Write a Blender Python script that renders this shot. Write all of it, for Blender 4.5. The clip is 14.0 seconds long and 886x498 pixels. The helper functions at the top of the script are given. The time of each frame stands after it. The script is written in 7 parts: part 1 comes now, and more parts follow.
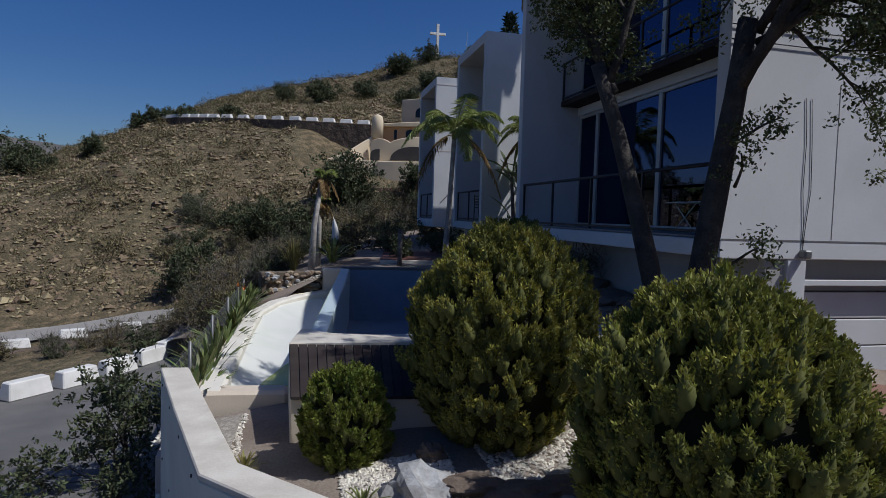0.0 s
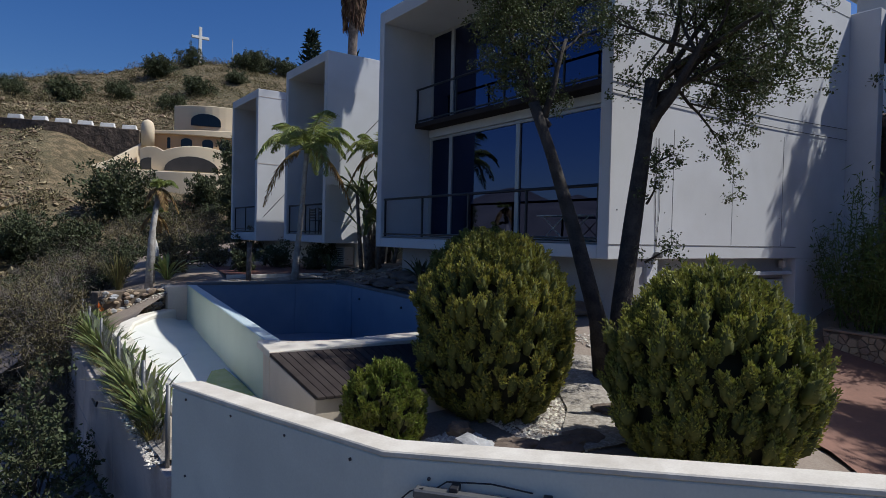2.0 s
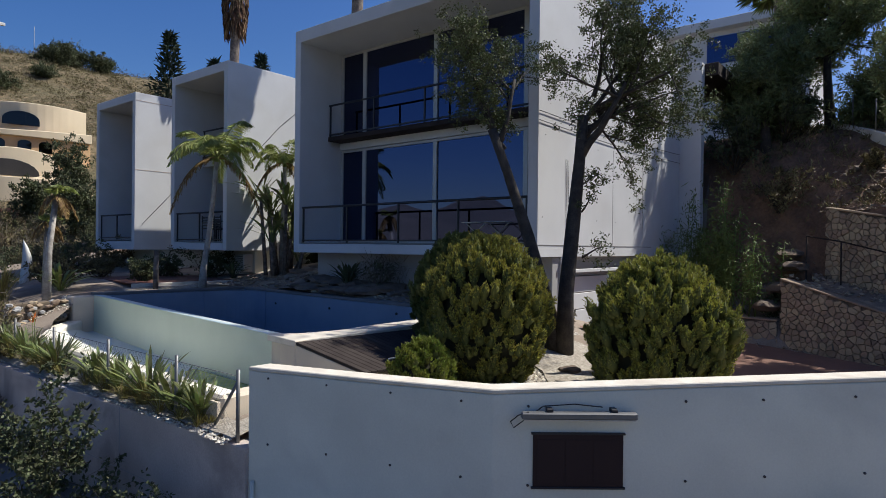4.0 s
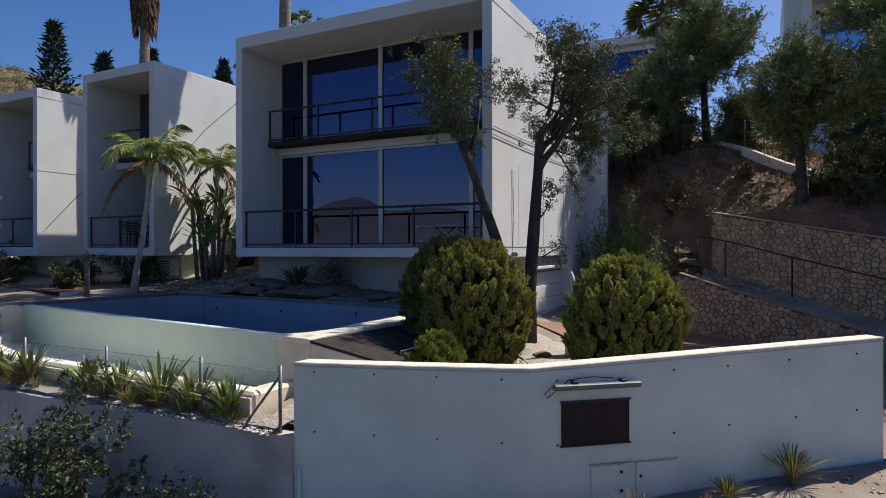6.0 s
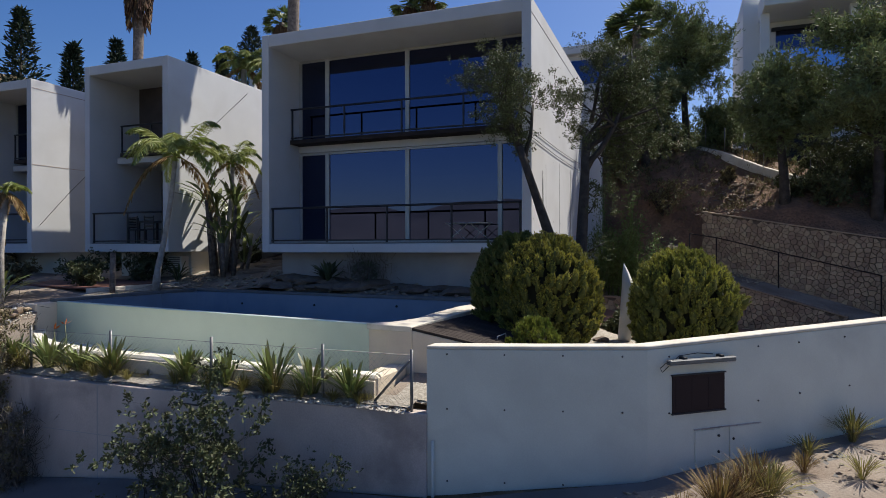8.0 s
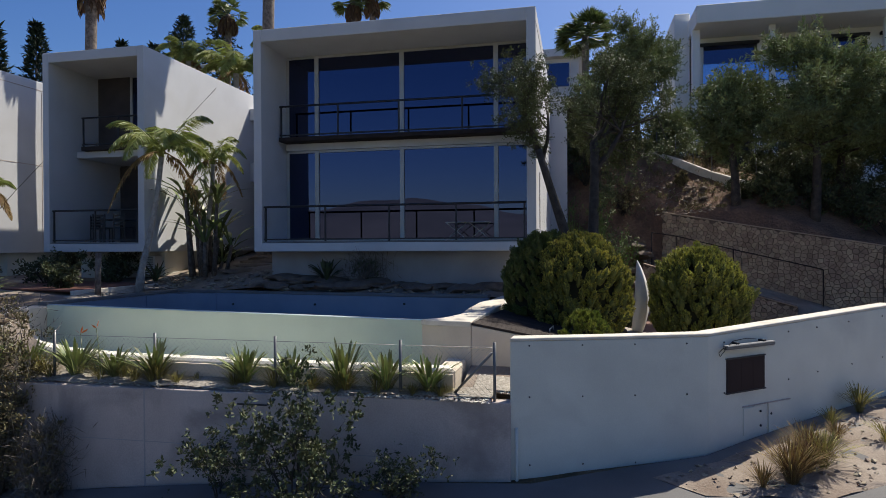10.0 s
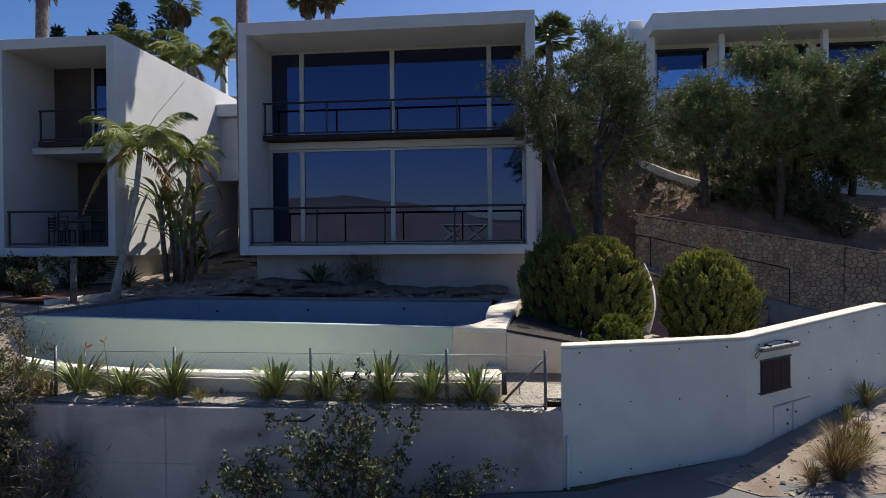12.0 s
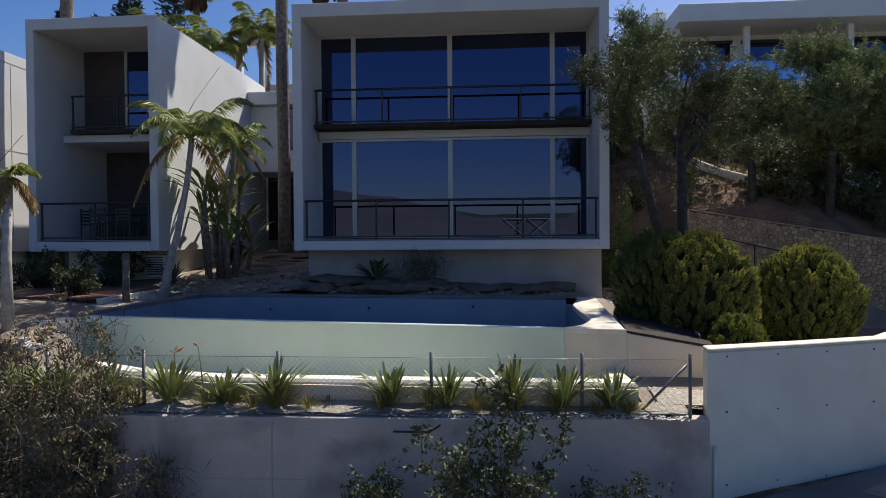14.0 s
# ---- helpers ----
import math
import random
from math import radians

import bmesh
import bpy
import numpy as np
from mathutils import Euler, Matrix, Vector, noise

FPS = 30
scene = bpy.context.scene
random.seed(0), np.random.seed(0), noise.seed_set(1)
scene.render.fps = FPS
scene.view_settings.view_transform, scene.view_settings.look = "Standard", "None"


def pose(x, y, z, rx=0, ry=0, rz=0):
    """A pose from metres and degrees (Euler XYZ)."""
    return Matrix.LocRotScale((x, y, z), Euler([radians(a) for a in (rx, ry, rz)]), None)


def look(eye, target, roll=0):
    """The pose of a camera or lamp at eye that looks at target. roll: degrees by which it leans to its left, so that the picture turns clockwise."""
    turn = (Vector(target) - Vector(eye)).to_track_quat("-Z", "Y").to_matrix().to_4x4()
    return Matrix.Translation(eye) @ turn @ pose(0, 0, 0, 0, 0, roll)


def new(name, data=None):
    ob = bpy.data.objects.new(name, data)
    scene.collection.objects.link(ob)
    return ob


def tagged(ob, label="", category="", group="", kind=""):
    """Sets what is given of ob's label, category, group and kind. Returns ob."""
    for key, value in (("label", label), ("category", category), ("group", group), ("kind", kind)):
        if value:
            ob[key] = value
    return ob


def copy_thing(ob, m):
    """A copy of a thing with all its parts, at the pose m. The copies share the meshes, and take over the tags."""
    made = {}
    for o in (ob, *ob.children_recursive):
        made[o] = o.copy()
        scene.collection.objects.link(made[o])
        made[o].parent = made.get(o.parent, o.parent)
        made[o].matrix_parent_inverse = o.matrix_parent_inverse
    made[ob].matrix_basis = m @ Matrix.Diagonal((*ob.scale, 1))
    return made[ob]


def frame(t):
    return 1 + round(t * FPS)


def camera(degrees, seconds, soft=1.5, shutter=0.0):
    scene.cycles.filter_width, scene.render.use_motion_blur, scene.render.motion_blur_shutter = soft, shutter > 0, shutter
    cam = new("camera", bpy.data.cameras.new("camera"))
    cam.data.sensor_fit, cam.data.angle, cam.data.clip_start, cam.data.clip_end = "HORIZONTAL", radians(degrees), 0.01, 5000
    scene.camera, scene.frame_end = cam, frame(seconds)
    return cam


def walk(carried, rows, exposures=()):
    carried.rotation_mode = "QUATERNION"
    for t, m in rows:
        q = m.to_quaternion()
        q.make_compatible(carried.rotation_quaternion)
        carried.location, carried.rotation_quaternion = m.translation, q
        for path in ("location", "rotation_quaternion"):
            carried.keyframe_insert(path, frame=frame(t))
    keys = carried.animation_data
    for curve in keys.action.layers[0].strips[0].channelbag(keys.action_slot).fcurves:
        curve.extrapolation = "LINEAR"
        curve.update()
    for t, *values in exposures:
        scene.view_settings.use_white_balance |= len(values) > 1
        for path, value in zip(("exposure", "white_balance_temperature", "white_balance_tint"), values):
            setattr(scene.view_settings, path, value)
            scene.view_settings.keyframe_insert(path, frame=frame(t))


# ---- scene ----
cam = camera(71.3, 14.0, soft=0.8)
PATH = [
    (0, (-5.268, -14.831, 3.426), (-4.82, -12.885, 3.316), 1.7),
    (0.5, (-5.843, -14.826, 3.393), (-5.218, -12.928, 3.301), 1.5),
    (1, (-6.541, -14.803, 3.393), (-5.727, -12.977, 3.317), 1.6),
    (1.5, (-7.264, -14.747, 3.372), (-6.279, -13.007, 3.31), 1.3),
    (2, (-8.067, -14.616, 3.306), (-6.917, -12.981, 3.262), 1.3),
    (2.5, (-8.787, -14.499, 3.213), (-7.512, -12.958, 3.186), 1.2),
    (3, (-9.576, -14.411, 3.154), (-8.191, -12.969, 3.138), 1.0),
    (5.5, (-12.437, -13.602, 3.182), (-10.704, -12.604, 3.179), 0.1),
    (6, (-12.88, -13.256, 3.191), (-11.102, -12.339, 3.189), -0.1),
    (6.5, (-13.297, -12.869, 3.172), (-11.49, -12.012, 3.171), -0.3),
    (7, (-13.779, -12.341, 3.138), (-11.949, -11.534, 3.137), -0.3),
    (7.5, (-14.247, -11.803, 3.118), (-12.4, -11.035, 3.115), -0.2),
    (10, (-15.836, -8.873, 3.104), (-13.882, -8.448, 3.094), -0.3),
    (10.5, (-15.901, -8.42, 3.1), (-13.931, -8.072, 3.092), -0.5),
    (11, (-15.983, -7.992, 3.163), (-14.002, -7.711, 3.149), -0.5),
    (11.5, (-15.967, -7.586, 3.206), (-13.981, -7.348, 3.188), -0.5),
    (12, (-15.895, -7.111, 3.255), (-13.905, -6.905, 3.236), -0.5),
    (12.5, (-15.781, -6.642, 3.305), (-13.79, -6.454, 3.28), -0.4),
    (13, (-15.656, -6.159, 3.331), (-13.664, -5.982, 3.302), -0.4),
    (13.5, (-15.527, -5.61, 3.329), (-13.534, -5.447, 3.296), -0.4),
    (14, (-15.326, -4.921, 3.274), (-13.332, -4.773, 3.237), -0.4),
]
EXPOSURES = [(0, -1.14, 5750, 10), (1.5, -0.88, 5850, 9), (3.0, -0.44, 6100, 8), (5.5, -0.24, 6500, 8), (14, -0.2, 6600, 8)]
walk(cam, [(t, look(eye, target, roll)) for t, eye, target, roll in PATH], EXPOSURES)

# ---- world, sun, exposure ----
SUN = Vector((0.63, -0.39, 1.0)).normalized()
world = bpy.data.worlds.new("world")
scene.world = world
world.use_nodes = True
wn = world.node_tree.nodes
sky = wn.new("ShaderNodeTexSky")
sky.sky_type = "NISHITA"
sky.sun_disc = False
sky.sun_elevation = math.asin(SUN.z)
sky.sun_rotation = math.atan2(SUN.x, SUN.y)
sky.altitude = 300
sky.air_density = 1.0
sky.dust_density = 1.6
sky.ozone_density = 4.0
wn["Background"].inputs["Strength"].default_value = 0.13
deep = wn.new("ShaderNodeHueSaturation")
deep.inputs["Saturation"].default_value = 1.30
deep.inputs["Hue"].default_value = 0.513
world.node_tree.links.new(sky.outputs[0], deep.inputs["Color"])
world.node_tree.links.new(deep.outputs[0], wn["Background"].inputs[0])
sun_data = bpy.data.lights.new("sun", "SUN")
sun_data.energy, sun_data.angle, sun_data.color = 7.4, radians(0.53), (1.0, 0.94, 0.85)
sun_lamp = new("sun", sun_data)
sun_lamp.matrix_world = look(SUN * 60, (0, 0, 0))


# ---- materials ----
def link(nt, a, b):
    nt.links.new(a, b)


def mat(name, base, second=None, rough=0.8, scale=3.0, fine=40.0, amount=0.5, bump=0.2, metal=0.0, island=0.0,
        see=0.0, obrand=0.0, depth=0.01, spec=0.4, stain=None, stain_scale=0.6, stain_amount=0.0):
    """A procedural surface: two noises between two colours, a stain, fine relief, and tints by piece."""
    m = bpy.data.materials.new(name)
    m.use_nodes = True
    nt = m.node_tree
    n = nt.nodes
    p = n["Principled BSDF"]
    p.inputs["Roughness"].default_value = rough
    p.inputs["Metallic"].default_value = metal
    p.inputs["Specular IOR Level"].default_value = spec
    second = second or tuple(c * 0.7 for c in base)
    tc = n.new("ShaderNodeTexCoord")
    big = n.new("ShaderNodeTexNoise")
    big.inputs["Scale"].default_value, big.inputs["Detail"].default_value = scale, 5
    small = n.new("ShaderNodeTexNoise")
    small.inputs["Scale"].default_value, small.inputs["Detail"].default_value = fine, 3
    link(nt, tc.outputs["Object"], big.inputs["Vector"])
    link(nt, tc.outputs["Object"], small.inputs["Vector"])
    add = n.new("ShaderNodeMath")
    add.operation = "MULTIPLY_ADD"
    link(nt, small.outputs["Fac"], add.inputs[0])
    add.inputs[1].default_value = 0.5
    link(nt, big.outputs["Fac"], add.inputs[2])
    ramp = n.new("ShaderNodeMapRange")
    ramp.inputs["From Min"].default_value, ramp.inputs["From Max"].default_value = 0.5, 1.0
    ramp.inputs["To Max"].default_value = amount * 2
    link(nt, add.outputs[0], ramp.inputs["Value"])
    mix = n.new("ShaderNodeMix")
    mix.data_type = "RGBA"
    mix.inputs[6].default_value, mix.inputs[7].default_value = (*base, 1), (*second, 1)
    link(nt, ramp.outputs[0], mix.inputs[0])
    colour = mix.outputs[2]
    if stain:
        sn = n.new("ShaderNodeTexNoise")
        sn.inputs["Scale"].default_value, sn.inputs["Detail"].default_value = stain_scale, 7
        sn.inputs["Distortion"].default_value = 0.6
        link(nt, tc.outputs["Object"], sn.inputs["Vector"])
        sr = n.new("ShaderNodeMapRange")
        sr.inputs["From Min"].default_value, sr.inputs["From Max"].default_value = 0.5, 0.75
        sr.inputs["To Max"].default_value = stain_amount
        link(nt, sn.outputs["Fac"], sr.inputs["Value"])
        mx = n.new("ShaderNodeMix")
        mx.data_type = "RGBA"
        mx.inputs[7].default_value = (*stain, 1)
        link(nt, sr.outputs[0], mx.inputs[0])
        link(nt, colour, mx.inputs[6])
        colour = mx.outputs[2]
    if island or obrand:
        src = n.new("ShaderNodeNewGeometry").outputs["Random Per Island"] if island else n.new("ShaderNodeObjectInfo").outputs["Random"]
        hs = n.new("ShaderNodeHueSaturation")
        k = island or obrand
        for key, lo, hi, sock in (("Value", 1 - k, 1 + k, "Value"), ("Hue", 0.5 - 0.06 * k, 0.5 + 0.06 * k, "Hue")):
            mr = n.new("ShaderNodeMapRange")
            mr.inputs["To Min"].default_value, mr.inputs["To Max"].default_value = lo, hi
            link(nt, src, mr.inputs["Value"])
            link(nt, mr.outputs[0], hs.inputs[sock])
        link(nt, colour, hs.inputs["Color"])
        colour = hs.outputs[0]
    link(nt, colour, p.inputs["Base Color"])
    if bump:
        b = n.new("ShaderNodeBump")
        b.inputs["Strength"].default_value, b.inputs["Distance"].default_value = bump, depth
        link(nt, add.outputs[0], b.inputs["Height"])
        link(nt, b.outputs[0], p.inputs["Normal"])
    if see:
        tr = n.new("ShaderNodeBsdfTranslucent")
        link(nt, colour, tr.inputs[0])
        ms = n.new("ShaderNodeMixShader")
        ms.inputs[0].default_value = see
        link(nt, p.outputs[0], ms.inputs[1])
        link(nt, tr.outputs[0], ms.inputs[2])
        link(nt, ms.outputs[0], n["Material Output"].inputs[0])
    return m


def glass_mat(name, tint, gloss, share):
    m = bpy.data.materials.new(name)
    m.use_nodes = True
    nt = m.node_tree
    n = nt.nodes
    tr = n.new("ShaderNodeBsdfTransparent")
    tr.inputs[0].default_value = (*tint, 1)
    gl = n.new("ShaderNodeBsdfGlossy")
    gl.inputs[0].default_value, gl.inputs["Roughness"].default_value = (*gloss, 1), 0.01
    ms = n.new("ShaderNodeMixShader")
    ms.inputs[0].default_value = share
    link(nt, tr.outputs[0], ms.inputs[1])
    link(nt, gl.outputs[0], ms.inputs[2])
    link(nt, ms.outputs[0], n["Material Output"].inputs[0])
    return m


# Grey holding the plinth's shade; also used for dark wall joints.
PLINTH = mat("plinth_shade_and_joint_grey", (0.40, 0.39, 0.38), (0.32, 0.31, 0.30), 0.9, 1.5, 50, 0.5, 0.2, stain=(0.25, 0.23, 0.21), stain_scale=0.7, stain_amount=0.4)
WHITE = mat("white_render", (0.63, 0.63, 0.635), (0.55, 0.55, 0.555), 0.85, 0.9, 60, 0.45, 0.12, stain=(0.45, 0.43, 0.40), stain_scale=0.5, stain_amount=0.35)
VILLAWHITE = mat("villa_white", (0.84, 0.83, 0.80), (0.76, 0.75, 0.72), 0.8, 0.6, 20, 0.4, 0.1)
WALLGREY = mat("painted_concrete", (0.70, 0.695, 0.60), (0.60, 0.595, 0.515), 0.85, 1.2, 50, 0.5, 0.15, stain=(0.36, 0.35, 0.33), stain_scale=0.8, stain_amount=0.3)
COPING = mat("coping_white", (0.70, 0.65, 0.56), (0.54, 0.49, 0.41), 0.85, 4, 60, 0.5, 0.25, stain=(0.42, 0.37, 0.30), stain_scale=2.2, stain_amount=0.55)
LIPCREAM = mat("cream_lip", (0.80, 0.75, 0.65), (0.70, 0.65, 0.55), 0.8, 2, 40, 0.5, 0.08, stain=(0.55, 0.5, 0.41), stain_scale=1.2, stain_amount=0.3)
CONCRETE = mat("raw_concrete", (0.58, 0.495, 0.44), (0.42, 0.355, 0.315), 0.9, 1.0, 45, 0.6, 0.25, stain=(0.20, 0.165, 0.15), stain_scale=0.9, stain_amount=0.9)
CREAM = mat("cream_render", (0.70, 0.60, 0.47), (0.60, 0.51, 0.40), 0.85, 2, 50, 0.5, 0.15, stain=(0.35, 0.31, 0.25), stain_amount=0.3)
WEIR = mat("weir_plaster", (0.60, 0.67, 0.53), (0.54, 0.61, 0.48), 0.5, 1.2, 40, 0.5, 0.05, stain=(0.45, 0.52, 0.40), stain_scale=0.7, stain_amount=0.35)
POOLBLUE = mat("pool_blue", (0.235, 0.285, 0.36), (0.18, 0.23, 0.305), 0.4, 1.5, 120, 0.5, 0.05)
TROUGHWHITE = mat("trough_plaster", (0.76, 0.75, 0.69), (0.68, 0.68, 0.62), 0.5, 1.2, 40, 0.4, 0.05, stain=(0.55, 0.58, 0.46), stain_scale=0.7, stain_amount=0.35)
POOLWHITE = mat("pool_white", (0.60, 0.70, 0.72), (0.50, 0.60, 0.63), 0.4, 1.5, 60, 0.4, 0.05)
# Dark grey holding the far rim's shade; also used for thin wall joints.
RIMGREY = mat("rim_shade_and_joint_grey", (0.19, 0.185, 0.18), (0.13, 0.13, 0.13), 0.7, 3, 40, 0.5, 0.1)
ALGAE = mat("algae_water", (0.28, 0.33, 0.05), (0.40, 0.42, 0.12), 0.15, 4, 40, 0.6, 0.02)
BLACK = mat("black_metal", (0.018, 0.018, 0.022), (0.03, 0.03, 0.034), 0.45, 5, 60, 0.5, 0.05)
ALU = mat("aluminium", (0.50, 0.49, 0.46), (0.42, 0.41, 0.39), 0.45, 4, 60, 0.4, 0.03, metal=0.3)
# Near-black that puts the shade of rooms and recesses into the colour.
SHADEROOM = mat("room_shade_dark", (0.05, 0.045, 0.045), (0.03, 0.03, 0.03), 0.9, 1, 20, 0.5, 0)
CURTAIN = mat("curtain", (0.10, 0.085, 0.08), (0.06, 0.05, 0.05), 0.95, 2, 60, 0.5, 0.1)
FLOORTILE = mat("terrace_tile", (0.28, 0.26, 0.24), (0.2, 0.19, 0.18), 0.6, 2, 40, 0.5, 0.05)
DARKWOOD = mat("weathered_dark_wood", (0.026, 0.019, 0.017), (0.05, 0.039, 0.035), 0.85, 3, 70, 0.5, 0.4, obrand=0.3, spec=0.2)
PANEL = mat("brown_panel", (0.040, 0.024, 0.023), (0.03, 0.018, 0.018), 0.7, 2, 40, 0.4, 0.05, spec=0.2)
REDWOOD = mat("red_deck_wood", (0.20, 0.08, 0.055), (0.13, 0.06, 0.045), 0.7, 3, 60, 0.5, 0.3, obrand=0.2)
STONE = mat("cut_stone", (0.40, 0.305, 0.21), (0.28, 0.215, 0.145), 0.9, 3, 30, 0.6, 0.5, obrand=0.22)
STONEMIX = mat("cut_stone_mixed", (0.40, 0.305, 0.21), (0.28, 0.215, 0.145), 0.9, 3, 30, 0.6, 0.5, island=0.22)
MORTAR = mat("dark_joint", (0.15, 0.115, 0.08), (0.09, 0.07, 0.055), 0.95, 5, 60, 0.5, 0.3)
ROCK = mat("limestone_rock", (0.45, 0.45, 0.45), (0.24, 0.23, 0.22), 0.9, 5, 30, 0.6, 0.7, depth=0.03)
HILLSTONE = mat("hill_stone", (0.31, 0.235, 0.145), (0.19, 0.145, 0.088), 0.95, 2, 12, 0.6, 0.4, island=0.35)
BROWNROCK = mat("brown_rock", (0.20, 0.15, 0.11), (0.12, 0.09, 0.07), 0.9, 5, 30, 0.6, 0.7, depth=0.03)
GRAVELBED = mat("gravel_bed", (0.50, 0.455, 0.385), (0.26, 0.23, 0.19), 0.95, 22, 60, 0.7, 0.7, depth=0.02, stain=(0.24, 0.19, 0.15), stain_scale=1.2, stain_amount=0.6)
GRAVEL = mat("white_gravel", (0.70, 0.65, 0.56), (0.48, 0.43, 0.36), 0.9, 8, 60, 0.5, 0.4, island=0.3)
SOIL = mat("garden_soil", (0.16, 0.115, 0.085), (0.30, 0.25, 0.20), 0.95, 1.2, 30, 0.5, 0.7, depth=0.03, stain=(0.36, 0.31, 0.26), stain_scale=0.45, stain_amount=0.4)
HILL = mat("dry_hillside", (0.255, 0.185, 0.105), (0.10, 0.08, 0.042), 0.95, 1.6, 7.0, 0.8, 1.0, depth=0.3, stain=(0.12, 0.115, 0.06), stain_scale=0.11, stain_amount=0.75)
REDEARTH = mat("red_earth", (0.25, 0.145, 0.09), (0.13, 0.08, 0.055), 0.95, 1.4, 12, 0.7, 1.0, depth=0.12)
PALEROAD = mat("pale_concrete_road", (0.34, 0.32, 0.29), (0.26, 0.245, 0.22), 0.9, 0.7, 40, 0.5, 0.3, stain=(0.20, 0.18, 0.15), stain_scale=0.5, stain_amount=0.4)
ASPHALT = mat("asphalt", (0.165, 0.158, 0.15), (0.11, 0.105, 0.10), 0.9, 0.7, 60, 0.5, 0.5, stain=(0.24, 0.225, 0.20), stain_scale=0.5, stain_amount=0.4)
FARHILL = mat("far_hills", (0.16, 0.145, 0.13), (0.10, 0.095, 0.09), 1.0, 0.006, 0.03, 0.6, 0)
RUBBLE = mat("rubble_stone", (0.36, 0.29, 0.22), (0.25, 0.20, 0.15), 0.95, 4, 30, 0.6, 0.4, island=0.4)
PAVING = mat("terracotta_paving", (0.24, 0.125, 0.088), (0.17, 0.092, 0.066), 0.85, 1.5, 20, 0.5, 0.3)
BARK = mat("bark", (0.085, 0.071, 0.06), (0.036, 0.031, 0.027), 0.95, 6, 40, 0.6, 0.9, depth=0.03)
PALEBARK = mat("pale_palm_bark", (0.46, 0.43, 0.39), (0.27, 0.245, 0.22), 0.95, 7, 30, 0.6, 0.6, depth=0.02)
PALMBARK = mat("palm_bark", (0.27, 0.22, 0.185), (0.10, 0.08, 0.068), 0.95, 9, 40, 0.6, 0.8, depth=0.03)
CONIFER = mat("golden_conifer", (0.14, 0.145, 0.03), (0.38, 0.335, 0.062), 0.7, 1.6, 9, 0.6, 0, island=0.35, see=0.22)
OLDCONIFER = mat("olive_conifer", (0.125, 0.14, 0.03), (0.34, 0.325, 0.06), 0.7, 1.6, 9, 0.6, 0, island=0.35, see=0.22)
DARKCONIFER = mat("dark_conifer", (0.06, 0.085, 0.024), (0.13, 0.15, 0.035), 0.7, 1.6, 9, 0.6, 0, island=0.35, see=0.22)
# Dark colour for unseen ground, chosen to dim reflections in the glass.
UNSEENGROUND = mat("unseen_dark_ground", (0.045, 0.055, 0.035), (0.075, 0.075, 0.05), 0.95, 0.05, 0.6, 0.5, 0)
# Spray bodies darker than the golden young tips; shade between sprays is coloured in.
CONIFERCORE = mat("conifer_shade_core", (0.075, 0.085, 0.02), (0.13, 0.13, 0.03), 0.85, 6, 30, 0.5, 0.3)
# Near-black that puts the shade of the gaps into the inner shell.
CONIFERSHADE = mat("conifer_gap_shade", (0.02, 0.02, 0.008), (0.03, 0.028, 0.012), 0.95, 4, 20, 0.5, 0.5)
GREENBUSH = mat("green_conifer", (0.10, 0.14, 0.022), (0.24, 0.25, 0.04), 0.7, 3, 12, 0.5, 0, island=0.35, see=0.25)
OLIVE = mat("evergreen_leaf", (0.055, 0.072, 0.028), (0.12, 0.13, 0.055), 0.6, 3, 20, 0.5, 0, island=0.5, see=0.12, spec=0.16)
PINE = mat("pine_needles", (0.08, 0.115, 0.046), (0.18, 0.205, 0.08), 0.7, 0.9, 20, 0.6, 0, island=0.45, see=0.18)
CYPRESS = mat("cypress_leaf", (0.018, 0.032, 0.018), (0.035, 0.05, 0.025), 0.8, 2, 20, 0.5, 0, island=0.4)
PALM = mat("palm_leaf", (0.20, 0.25, 0.06), (0.31, 0.33, 0.10), 0.5, 2, 20, 0.5, 0, island=0.35, see=0.35)
FANLEAF = mat("fan_palm_leaf", (0.075, 0.105, 0.03), (0.13, 0.16, 0.05), 0.5, 2, 20, 0.5, 0, island=0.35, see=0.2)
PALMDRY = mat("dry_palm_leaf", (0.30, 0.20, 0.07), (0.22, 0.14, 0.07), 0.8, 2, 20, 0.5, 0, island=0.35, see=0.2)
SKIRT = mat("dead_fronds", (0.16, 0.09, 0.05), (0.10, 0.06, 0.035), 0.9, 3, 20, 0.5, 0, island=0.4)
STREL = mat("strelitzia_leaf", (0.095, 0.13, 0.038), (0.20, 0.215, 0.07), 0.45, 4, 20, 0.5, 0, island=0.4, see=0.2)
BANANA = mat("giant_strelitzia_leaf", (0.085, 0.125, 0.035), (0.20, 0.205, 0.07), 0.4, 2, 20, 0.5, 0, island=0.35, see=0.25)
BAMBOO = mat("bamboo_leaf", (0.075, 0.115, 0.032), (0.15, 0.185, 0.055), 0.6, 2, 20, 0.5, 0, island=0.4, see=0.12, spec=0.15)
STRAW = mat("straw_grass", (0.24, 0.15, 0.062), (0.15, 0.11, 0.045), 0.8, 3, 20, 0.5, 0, island=0.45, see=0.2)
GRASS = mat("dry_grass", (0.26, 0.21, 0.07), (0.17, 0.16, 0.05), 0.8, 3, 20, 0.5, 0, island=0.4, see=0.2)
SHRUB = mat("grey_green_shrub", (0.11, 0.095, 0.045), (0.18, 0.145, 0.075), 0.8, 2, 20, 0.5, 0, island=0.45, see=0.15)
DARKSHRUB = mat("dark_green_shrub", (0.05, 0.062, 0.026), (0.09, 0.10, 0.045), 0.7, 2, 20, 0.5, 0, island=0.45, see=0.15)
TWIG = mat("bare_twigs", (0.17, 0.145, 0.12), (0.10, 0.085, 0.07), 0.95, 3, 20, 0.5, 0, island=0.3)
